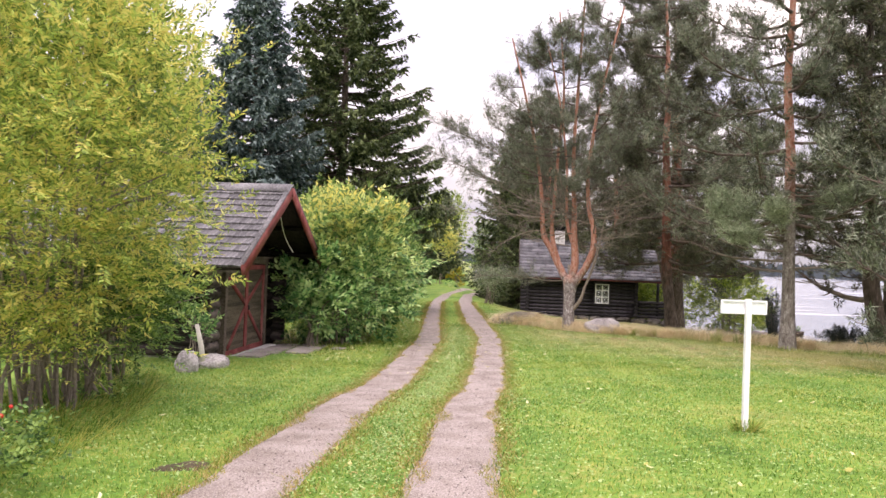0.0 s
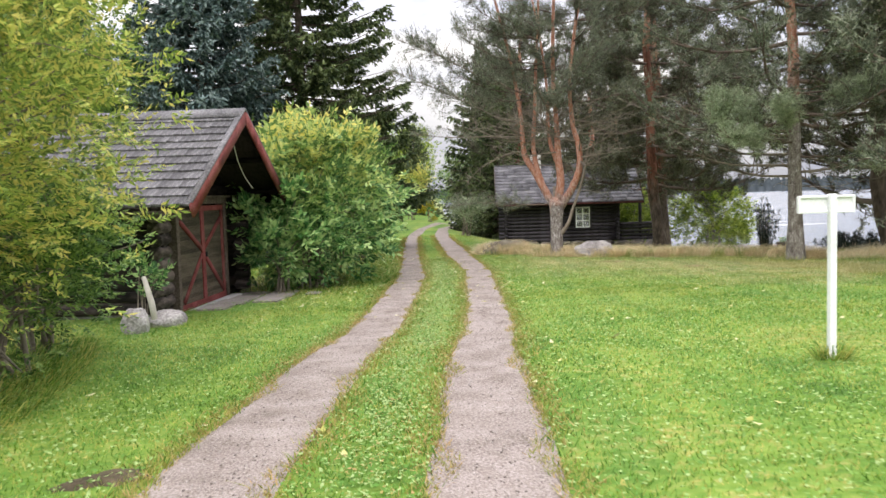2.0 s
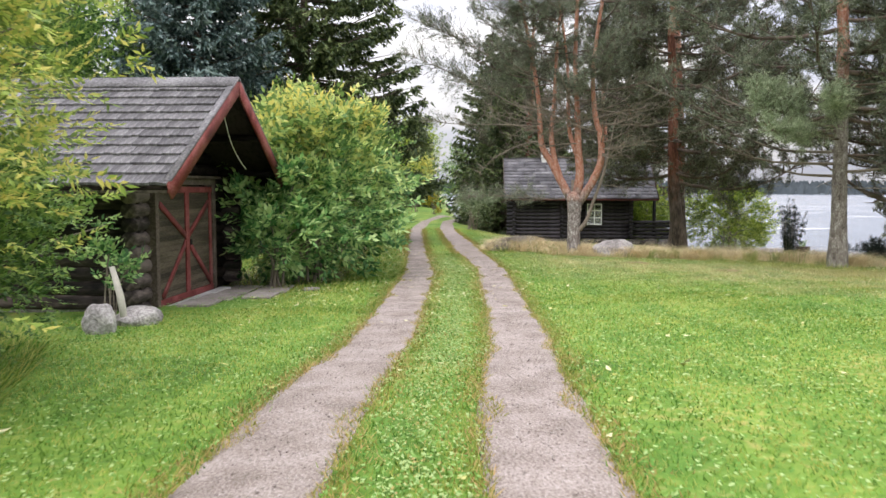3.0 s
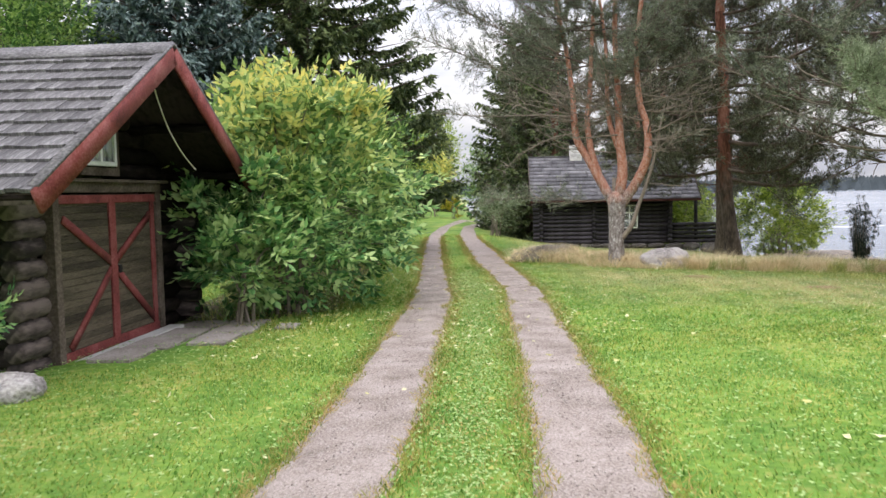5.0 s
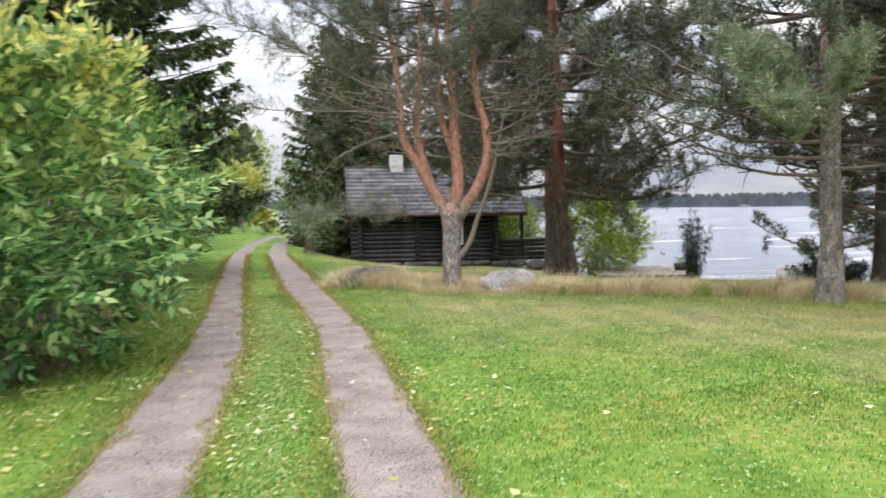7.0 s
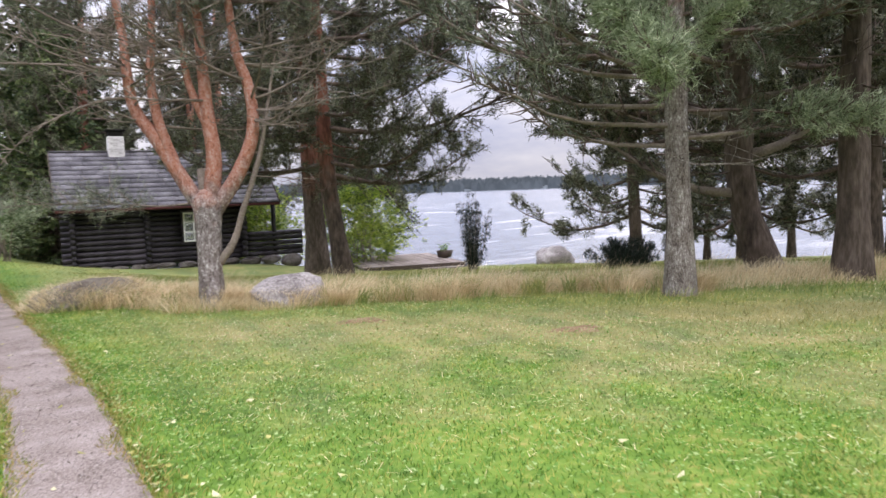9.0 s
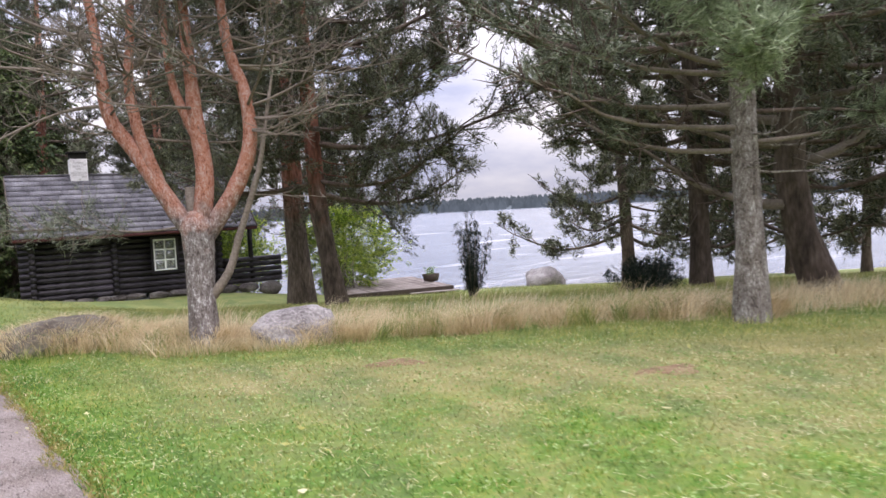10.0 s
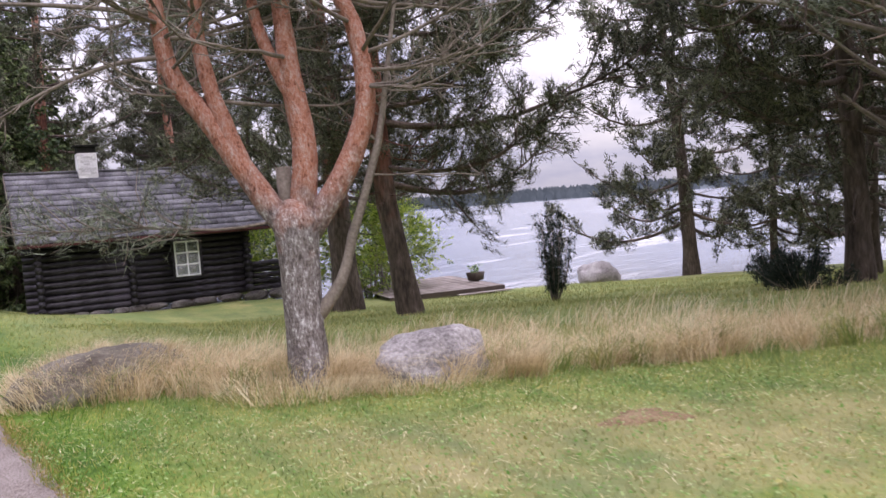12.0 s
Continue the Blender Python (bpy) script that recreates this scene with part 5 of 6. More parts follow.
while xx < C_END - 0.2:
    p = C2W @ Vector((xx, 0.02, 0))
    gz = float(ground_height(p.x, p.y))
    hgt = max(0.15, (CB + 0.05 - gz) * 0.55) * rng.uniform(0.75, 1.0)
    w = rng.uniform(0.18, 0.32) + 0.03 * xx
    st = boulder("foundation_stone", p.x, p.y, w, 0.22, hgt, 900 + int(xx * 10), "rounded dark granite foundation stone under the cabin", M_DARKSTONE, sink=0.2, group="cabin foundation stones", category="stone")
    st.location.z = CB + 0.02 - hgt
    xx += w * rng.uniform(1.6, 2.1)

# deck with planter, boulders, sign
DECK = thing("wooden_deck", "low weathered wooden deck on the lake shore", "deck", pose(29.36, 37.1, -2.42, 0, 0, 151.0))
for kk in range(30):
    part("deck_board", box_mesh("deck_board", M_DECK, kk * 0.148, kk * 0.148 + 0.14, -5.5, 0.0, 0, 0.03, 0), DECK)
part("deck_edge", box_mesh("deck_edge", M_TERRA, 0, 4.44, 0.0, 0.05, -0.2, 0.03), DECK, "dark edge beam")
part("deck_edge", box_mesh("deck_edge", M_TERRA, -0.05, 0.0, -5.5, 0.05, -0.2, 0.03), DECK, "dark edge beam")
part("deck_step", box_mesh("deck_step", M_DECK, -0.2, 1.9, 0.06, 0.36, -0.16, -0.12), DECK, "low plank step")
for xx in (0.3, 2.2, 4.1):
    for yy in (-5.2, -2.6, -0.3):
        part("deck_post", mesh_of("deck_post", *box_arrays(xx, xx + 0.12, yy, yy + 0.12, -0.9, 0.0), M_TERRA), DECK)
PLANTER = thing("planter", "dark wooden planter with a small plant on the deck", "planter", pose(30.3, 39.1, -2.39))
pb = Pile()
for s0, s1 in ((0.22, 0.27),):
    ring = np.array([(-1, -1), (1, -1), (1, 1), (-1, 1)])
    v = np.concatenate([np.c_[ring * s0, np.full(4, 0.04)], np.c_[ring * s1, np.full(4, 0.36)], np.c_[ring * (s1 - 0.04), np.full(4, 0.36)], np.c_[ring * (s1 - 0.05), np.full(4, 0.28)]])
    a = np.arange(4)
    b = (a + 1) % 4
    pb.add(v, np.concatenate([np.stack([a, b, b + 4, a + 4], 1), np.stack([a + 4, b + 4, b + 8, a + 8], 1), np.stack([a + 8, b + 8, b + 12, a + 12], 1), [[3, 2, 1, 0]], [[12, 13, 14, 15]]]))
part("box", pb.mesh("box", M_TERRA), PLANTER)
rng = np.random.default_rng(77)
e = np.c_[rng.normal(0, 0.12, (90, 2)), rng.uniform(0.3, 0.6, 90)]
v, t = leaves_arrays(e, unit(rng.normal(0, 1, (90, 3)) + [0, 0, 0.8]) * 0.16, unit(rng.normal(0, 1, (90, 3))), np.full(90, 0.05))
tagged(part("plant", mesh_of("plant", v, t, M_LEAF["dark"]), PLANTER), kind="stuff")
boulder("boulder", 11.9, 25.42, 0.66, 0.46, 0.38, 21, "grey granite boulder in dry grass by the pine", turn=-35, sink=0.3)
boulder("boulder", 10.0, 28.8, 1.0, 0.85, 0.38, 22, "low mossy boulder overgrown with dry grass", M_MOSSROCK, turn=20, sink=0.42)
boulder("boulder", 34.4, 35.9, 1.0, 0.8, 0.7, 23, "large pale boulder at the water's edge", sink=0.35)

SIGN = thing("signpost", "white painted sign board on a white post in the lawn", "sign", pose(5.55, 7.9, float(ground_height(5.55, 7.9)), 0, 0, -13.5))
part("post", box_mesh("post", M_WHITE, -0.032, 0.032, -0.03, 0.03, -0.2, 1.5, 0.006), SIGN)
SB = part("board", box_mesh("board", M_WHITE, -0.30, 0.22, 0.034, 0.054, 1.33, 1.485, 0.004), SIGN, "blank white sign board")
for nm, b in (("board_frame", (-0.30, 0.22, 1.465, 1.487)), ("board_frame", (-0.30, 0.22, 1.328, 1.35)), ("board_frame", (-0.302, -0.28, 1.35, 1.465)), ("board_frame", (0.2, 0.222, 1.35, 1.465))):
    part(nm, box_mesh(nm, M_WHITE, b[0], b[1], 0.014, 0.034, b[2], b[3], 0.003), SB)


# ---- the forked pine ----
def forked_pine():
    rng = np.random.default_rng(100)
    x, y = 11.0, 26.4
    root = thing("forked_pine", "old Scots pine forking into several orange stems above a grey trunk", "tree", pose(x, y, float(ground_height(x, y)) - 0.02), "pines by the lake")
    trunk, dead, twigwork = Pile(), Pile(), Pile()
    p = spline([(-0.02, -0.05, -0.15), (0.0, -0.03, 0.25), (0.02, 0.0, 1.0), (0.04, 0.02, 1.6), (0.05, 0.02, 2.0)], 14)
    v, q, _ = tube_arrays(p, [0.34, 0.265, 0.235, 0.22, 0.212, 0.206, 0.204, 0.204, 0.212, 0.226, 0.245, 0.26, 0.22, 0.1], 14, 0.035, rng)
    trunk.add(v, q)
    paths = {
        "left": ([(0.02, 0.05, 1.6), (-0.24, 0.38, 2.26), (-0.45, 0.69, 2.87), (-0.66, 0.97, 3.38), (-0.71, 1.09, 4.04), (-0.72, 1.15, 4.7), (-0.85, 1.4, 6.2), (-1.2, 1.9, 8.5), (-1.7, 2.4, 11.0)], 0.145, 0.03),
        "left2": ([(-0.28, 0.42, 2.4), (-0.42, 0.66, 3.2), (-0.45, 0.78, 3.94), (-0.38, 0.76, 4.68), (-0.3, 0.75, 6.4), (-0.1, 0.9, 8.8), (-0.3, 1.1, 11.8)], 0.1, 0.025),
        "centre": ([(0.06, 0.0, 1.55), (0.16, -0.07, 2.49), (0.14, 0.03, 3.31), (0.14, 0.09, 3.97), (0.14, 0.15, 4.72), (0.1, 0.24, 6.4), (0.2, 0.2, 9.5), (0.4, 0.3, 13.0)], 0.15, 0.03),
        "centre2": ([(0.13, 0.0, 3.0), (-0.04, 0.26, 3.8), (-0.06, 0.37, 4.57), (-0.05, 0.5, 6.0), (-0.3, 0.8, 8.4), (-0.7, 1.2, 10.6)], 0.075, 0.02),
        "right": ([(0.1, -0.02, 1.55), (0.44, -0.4, 2.3), (0.63, -0.56, 2.95), (0.63, -0.5, 3.69), (0.52, -0.31, 4.44), (0.5, -0.25, 6.0), (0.85, -0.45, 8.8), (1.4, -0.8, 11.6)], 0.14, 0.03),
    }
    ends, dirs = [], []
    for nm, (pts, r0, r1) in paths.items():
        c = spline(pts, 32)
        v, q, _ = tube_arrays(c, np.linspace(r0, r1, 32), 10, 0.03, rng)
        stems = Pile().add(v, q)
        for kk in range(40):
            i = int(rng.uniform(10, 31))
            z = c[i][2]
            a = rng.uniform(0, 6.283)
            ln = rng.uniform(0.9, 2.8) * (0.7 if z > 9.5 else 1)
            way = unit(np.array([math.cos(a), math.sin(a), rng.uniform(-0.05, 0.5)]))
            lp = limb_path(rng, c[i], way, ln, 0.06, 0.12, 8, 0.22)
            leafy = z > 5.0
            grow_limb(rng, twigwork if leafy else dead, lp, 0.011 + 0.006 * ln, ends, dirs, 0.3, 30 if leafy else 12, 0.5, 0.1 if leafy else 0.97)
        part("stem", stems.mesh("stem", M_FORKBARK, True), root, "orange-red bark on an upper stem")
    # long limbs towards the track
    for pts in ([(-0.72, 1.15, 4.6), (-1.3, 1.6, 4.75), (-2.2, 2.1, 5.3), (-3.4, 2.9, 6.0), (-4.6, 3.5, 6.6)], [(-0.8, 1.3, 5.6), (-1.8, 2.0, 6.2), (-3.0, 2.6, 7.0), (-4.4, 3.0, 7.6)], [(-0.70, 1.08, 4.05), (-1.6, 1.7, 4.15), (-2.8, 2.6, 4.2), (-3.8, 3.4, 4.35)],
                [(-0.66, 1.0, 3.6), (-1.2, 1.4, 3.5), (-1.9, 2.0, 3.1), (-2.3, 2.5, 2.6)]):
        c = spline(pts, 14)
        feathery, low_dead = pts[0][2] > 4.5, pts[0][2] < 3.8
        grow_limb(rng, dead, c, 0.032, ends, dirs, 0.4, 80 if feathery else 26, 0.42 if feathery else 0.26, 0.15 if feathery else (1.0 if low_dead else 0.35))
    c = spline([(0.0, 0.1, 1.80), (-0.55, 0.5, 1.74), (-1.2, 1.2, 1.82), (-2.0, 2.4, 1.84), (-2.6, 3.2, 1.76)], 16)
    grow_limb(rng, dead, c, 0.02, ends, dirs, 0.3, 60, 0.3, 0.05)
    c = spline([(0.12, -0.12, 0.75), (0.3, -0.32, 1.1), (0.42, -0.42, 1.56), (0.68, -0.65, 2.53), (0.82, -0.74, 3.34), (0.95, -0.85, 4.2)], 16)
    v, q, _ = tube_arrays(c, np.linspace(0.075, 0.015, 16), 8, 0.04, rng)
    dead.add(v, q)
    for kk in range(7):
        lp = limb_path(rng, c[8 + kk], unit(rng.normal(0, 1, 3) + [0.3, -0.3, 0.5]), rng.uniform(0.5, 1.2), 0, 0.1, 6, 0.2)
        grow_limb(rng, dead, lp, 0.012, ends, dirs, 0.3, 6, 0.5, 1.0)
    # the sawn stub in the fork
    v, q, t = tube_arrays([(0.08, 0.12, 1.7), (0.09, 0.2, 2.05), (0.09, 0.22, 2.35)], [0.1, 0.085, 0.08], 9, 0.05, rng, True)
    dead.add(v, q, t)
    part("trunk", trunk.mesh("trunk", M_FORKBARK, True), root, "grey flaking bark with pale lichen")
    tagged(part("twigwork", twigwork.mesh("twigwork", M_BOUGH, True), root, "brown needled boughs"), kind="stuff")
    tagged(part("deadwood", dead.mesh("deadwood", M_TWIG, True), root, "bare grey dead branches"), kind="stuff")
    v, t = tufts(rng, np.concatenate(ends), np.concatenate(dirs), 9, 0.13, 0.0085)
    part("crown", mesh_of("crown", v, t, M_GREYPINE), root)


forked_pine()

pine("pine", (17.94, 31.23), 16.0, 0.25, 201, crown=0.17, reach=5.3, limbs=52, short=(85, 215, 0.46), bend=([0, 2.8, 6, 16], [0, 0.45, 0.5, 0.9], -0.64, 0.77), bark=M_TURNDARK, label="tall Scots pine with a slightly leaning rust-brown trunk", dens=1.3, width=0.018, per=11, needle=0.17)
stout = pine("pine", (21.4, 37.0), 17.0, 0.42, 202, crown=0.2, reach=5.4, limbs=48, lean=(-0.03, 0.02), bark=M_TURNDARK, label="stout old Scots pine beside the cabin porch", dens=0.65, width=0.032, per=7, needle=0.2)
pine("pine", (15.19, 19.95), 14.5, 0.19, 203, crown=0.24, reach=4.2, limbs=42, lean=(-0.01, 0.0), bark=M_TURNLICHEN, label="Scots pine with pale lichen-covered trunk in dry grass", dens=0.85, needles=M_GREYPINE, per=11, width=0.014, needle=0.16,
     bare_limbs=((2.3, 128, 3.0, 0.42), (2.9, 118, 4.4, 0.3), (3.3, 142, 4.6, 0.36), (2.4, -55, 2.4, 0.1), (3.4, 165, 3.4, 0.3), (3.9, 100, 4.2, 0.3), (2.6, 150, 3.4, 0.2)),
     leafy_limbs=((3.2, 205, 3.2, 0.05, 0.4), (3.5, 190, 3.0, 0.1, 0.4), (3.7, 222, 2.8, 0.1, 0.4), (4.1, 178, 2.6, 0.12, 0.35), (2.8, -58, 2.7, -0.12, 0.55), (4.5, -48, 3.2, 0.06, 0.35), (4.2, -85, 2.6, 0.1, 0.35)))
pine("pine", (18.7, 19.95), 13.5, 0.27, 204, crown=0.3, reach=4.4, limbs=32, bark=M_DARKBARK, label="stout crooked dark pine behind the lichened one", up_bark=False, dens=0.6, dead=16, width=0.036,
     bare_limbs=((1.5, 128, 2.6, 0.45, 0.11), (2.5, 140, 2.4, 0.25, 0.09), (2.2, -40, 3.0, 0.75, 0.12), (2.9, 110, 3.0, 0.9, 0.1), (3.2, -70, 2.8, 0.4, 0.08)), bend=([0, 1.1, 2.1, 3.2, 5, 14], [0, -0.42, -0.56, -0.5, -0.65, -0.9], 0.651, -0.759))
pine("pine", (17.9, 18.3), 12.5, 0.27, 213, crown=0.32, reach=3.8, limbs=28, bark=M_DARKBARK, label="brown-barked pine in the shore belt", up_bark=False, dens=0.55, dead=12, width=0.036)
pine("pine", (21.9, 23.4), 12.5, 0.23, 205, crown=0.22, reach=5.0, limbs=42, bark=M_DARKBARK, label="slim dark pine on the shore bank", up_bark=False, dens=0.8, width=0.024, per=9, dead=14)
pine("pine", (36.6, 32.8), 15.0, 0.31, 206, crown=0.12, reach=5.2, limbs=40, lean=(-0.06, 0.04), bark=M_DARKBARK, label="leaning pine at the water's edge", up_bark=False, droop=0.2, dens=0.6, width=0.045, needle=0.22)
belt_pine = pine("pine", (23.5, 19.5), 13.0, 0.22, 207, crown=0.14, reach=3.9, limbs=36, bark=M_DARKBARK, label="dark pine in the shore belt", up_bark=False, dens=0.42, width=0.042, needle=0.22, droop=0.2)
young = pine("pine", (28.5, 24.5), 11.0, 0.17, 209, crown=0.12, reach=3.6, limbs=34, bark=M_DARKBARK, label="young bushy pine on the shore", up_bark=False, dens=0.42, width=0.04, needle=0.22, droop=0.22)
pine("pine", (14.8, 12.8), 12.0, 0.22, 212, crown=0.04, reach=3.5, limbs=46, bark=M_DARKBARK, label="bushy pine at the edge of the lawn", up_bark=False, dens=0.9, needles=M_GREYPINE, droop=0.2)
for x, y, s, turn in ((27.5, 20.0, 0.85, 220), (24.5, 14.0, 1.0, 30)):
    copy_thing(belt_pine, pose(x, y, float(ground_height(x, y)) - 0.03, 0, 0, turn) @ Matrix.Scale(s, 4))
for x, y, s, turn in ((33.0, 20.5, 1.05, 200), (38.5, 26.5, 1.0, 300), (37.5, 29.8, 0.9, 70), (35.5, 23.0, 1.0, 20)):
    copy_thing(young, pose(x, y, float(ground_height(x, y)) - 0.03, 0, 0, turn) @ Matrix.Scale(s, 4))
for x, y, s, turn in ((27.5, 53.5, 0.9, 140), (19.5, 52.0, 0.9, 250), (24.6, 50.6, 0.8, 40)):
    tagged(copy_thing(stout, pose(x, y, float(ground_height(x, y)) - 0.03, 0, 0, turn) @ Matrix.Scale(s, 4)), label="broad dark pine in the wood behind the cabin")
spruce("blue_spruce", (-0.3, 30.9), 13.2, 3.8, 301, M_BLUE, "dense blue-grey spruce behind the barn")
spruce("spruce", (3.6, 35.6), 17.8, 5.7, 302, M_SPRUCE, "tall dark green spruce behind the barn", low=0.14)
sp = spruce("spruce", (18.5, 56.0), 14.0, 3.9, 303, M_SPRUCE, "dark spruce in the wood behind the cabin", group="wood behind the cabin", dens=0.36, subs=2, width=0.17)
rng = np.random.default_rng(55)
for x, y, s in ((17.6, 50.6, 0.75), (22.5, 60.0, 1.1), (27.5, 55.5, 0.9), (22.5, 63.5, 1.15), (31.0, 60.0, 1.0), (23.5, 66.0, 1.2), (13.5, 70.0, 0.55), (8.0, 62.0, 0.55), (29.0, 75.0, 1.1), (35.0, 68.0, 1.0), (4.0, 56.0, 0.55), (20.0, 84.0, 0.7), (12.0, 86.0, 0.6), (34.0, 92.0, 1.1), (36.0, 84.0, 1.0), (0.5, 70.0, 0.55), (-5.0, 60.0, 1.1), (-8.0, 48.0, 1.2), (-12.0, 38.0, 1.2)):
    copy_thing(sp, pose(x, y, float(ground_height(x, y)) - 0.03, 0, 0, rng.uniform(0, 360)) @ Matrix.Scale(s, 4))

# ---- broadleaved shrubs ----
shrub("rowan", (-2.3, 9.7), 2.0, 2.2, 5.6, 401, "rowan", "yellow-green rowan with many slim stems beside the track", 7000, 13, 0.085, 0.027, 0.27, stems=30, low=0.15, shape=0.54, spread=0.35, ragged=0.3, group="", category="tree", fat=0.02)
shrub("shrub", (-2.0, 12.4), 1.05, 1.25, 2.5, 402, "dark", "dark leafy shrub at the barn corner", 2000, 7, 0.07, 0.032, 0.16, stems=10)
shrub("shrub", (-2.6, 8.6), 1.0, 1.1, 1.5, 403, "rowan", "low yellowing shrub under the rowan", 900, 7, 0.06, 0.025, 0.14, stems=12)
shrub("shrub", (-2.0, 10.6), 1.2, 1.2, 2.0, 419, "dark", "dark leafy undergrowth beneath the rowan", 1300, 7, 0.07, 0.03, 0.15, stems=14)
rose = shrub("rose_bush", (-1.95, 5.9), 0.62, 0.62, 0.72, 404, "dark", "low rose bush with red hips at the lawn's edge", 850, 5, 0.045, 0.028, 0.1, stems=10, category="bush", group="")
shrub("sapling", (-1.05, 15.0), 0.35, 0.35, 1.55, 420, "elder", "thin sapling with pale leaves among stones", 60, 7, 0.1, 0.045, 0.18, stems=5, group="", category="sapling", low=0.3, fat=0.012)
shrub("elder", (2.1, 20.5), 2.05, 2.0, 4.1, 405, "elder_top", "large leafy elder bush with yellowing top by the barn", 2900, 7, 0.175, 0.074, 0.29, stems=18, shape=0.5, low=0.03, group="bushes along the track", ragged=0.4)
shrub("elder", (1.45, 19.15), 0.7, 0.7, 2.6, 406, "elder", "green elder shoots at the barn wall", 330, 7, 0.18, 0.08, 0.26, stems=8, group="bushes along the track")
shrub("elder", (2.75, 24.8), 2.25, 2.5, 4.7, 407, "dark", "leafy green bush beside the track", 1900, 7, 0.13, 0.055, 0.22, stems=14, group="bushes along the track", shape=0.5, low=0.03)
shrub("elder", (3.6, 28.8), 2.4, 2.7, 4.9, 408, "dark", "dark leafy bush beside the track", 1900, 7, 0.12, 0.055, 0.22, stems=14, group="bushes along the track", shape=0.5, low=0.03)
shrub("elder", (5.0, 34.0), 2.35, 2.9, 4.6, 409, "elder", "green bush beside the track", 1600, 7, 0.13, 0.06, 0.24, stems=12, group="bushes along the track", shape=0.5, low=0.03)
shrub("elder", (6.7, 41.0), 2.3, 3.1, 4.5, 410, "shore", "green bush beside the track", 1500, 5, 0.15, 0.07, 0.24, stems=12, group="bushes along the track", shape=0.5, low=0.03)
birch_a = shrub("birch", (8.4, 50.0), 2.4, 2.6, 7.5, 411, "dark", "leafy tree beside the far track", 1800, 5, 0.17, 0.08, 0.3, stems=8, group="trees along the track", category="tree", low=0.15)
birch_b = shrub("birch", (10.6, 58.0), 2.4, 2.6, 8.5, 412, "shore", "leafy tree beside the far track", 1600, 5, 0.18, 0.09, 0.3, stems=8, group="trees along the track", category="tree", low=0.15)
shrub("birch", (16.6, 72.0), 1.7, 1.7, 6.0, 413, "gold_green", "lime-green young birch at the bend of the track", 1100, 5, 0.16, 0.09, 0.3, stems=6, group="trees along the track", category="tree", low=0.1)
shrub("shrub", (17.6, 68.5), 0.9, 0.9, 1.6, 421, "gold", "small orange autumn shrub at the bend of the track", 300, 5, 0.13, 0.07, 0.2, stems=5)
shrub("birch", (-4.6, 30.5), 3.0, 3.0, 9.5, 414, "dark", "broad leafy tree behind the barn", 2600, 5, 0.16, 0.075, 0.3, stems=12, group="", category="tree", low=0.2)
shrub("shrub", (14.1, 46.6), 1.3, 1.3, 2.3, 415, "pale", "pale green shrub beside the cabin", 900, 5, 0.11, 0.05, 0.2, stems=9)
shrub("shrub", (27.4, 41.6), 2.7, 2.1, 4.3, 416, "shore", "yellow-green willow shrub on the shore", 3200, 5, 0.15, 0.06, 0.22, stems=12, group="shore shrubs", low=0.02, shape=0.45)
shrub("shrub", (25.5, 47.0), 2.4, 2.0, 4.4, 417, "shore", "yellow-green shrub behind the porch", 2800, 5, 0.15, 0.06, 0.22, stems=12, group="shore shrubs", low=0.02, shape=0.45)
shrub("shrub", (30.5, 44.5), 1.6, 1.4, 2.6, 418, "shore", "yellow-green shrub on the shore", 1500, 5, 0.14, 0.055, 0.22, stems=10, group="shore shrubs", low=0.02, shape=0.45)


for x, y, s, which in ((14.0, 78.0, 1.0, 0), (22.0, 96.0, 1.2, 1), (30.0, 102.0, 1.3, 0), (38.0, 108.0, 1.3, 1), (12.0, 98.0, 1.4, 1), (44.0, 100.0, 1.2, 0), (33.0, 78.0, 1.0, 1), (26.0, 72.5, 0.9, 0), (3.0, 86.0, 1.4, 0), (-6.0, 74.0, 1.3, 1), (48.0, 116.0, 1.5, 0), (28.0, 118.0, 1.5, 1)):
    copy_thing((birch_a, birch_b)[which], pose(x, y, float(ground_height(x, y)) - 0.04, 0, 0, 37 * x) @ Matrix.Scale(s, 4))


def juniper(x, y, height, seed, spread=0.42, label="dark upright juniper in the rough grass"):
    """A columnar juniper: upright shoots bristling with short needles."""
    rng = np.random.default_rng(seed)
    stems = []
    ends, dirs = [], []
    for kk in range(26):
        a, r = rng.uniform(0, 6.283), spread * rng.uniform(0.2, 1)
        h = height * (1.0 - 0.35 * r / spread) * rng.uniform(0.75, 1.05)
        p = spline([(0.05 * math.cos(a), 0.05 * math.sin(a), -0.05), (r * 0.6 * math.cos(a), r * 0.6 * math.sin(a), h * 0.4), (r * math.cos(a), r * math.sin(a), h)], 12)
        v, q, _ = tube_arrays(p, np.linspace(0.016, 0.004, 12), 4)
        stems.append(mesh_of("stem", v, q, M_TWIG, True))
        m = 46
        i = rng.integers(3, 12, m)
        e = p[i] + rng.normal(0, 0.04, (m, 3))
        ends.append(e), dirs.append(unit(rng.normal(0, 0.5, (m, 3)) + [0, 0, 0.9]))
    v, t = tufts(rng, np.concatenate(ends), np.concatenate(dirs), 6, 0.1, 0.017)
    root = put_tree("juniper", label, "bush", (x, y), "", Pile(), M_TWIG, v, t, M_JUNIPER, 0, "twigwork", "foliage")
    for me in stems:
        part("stem", me, root)


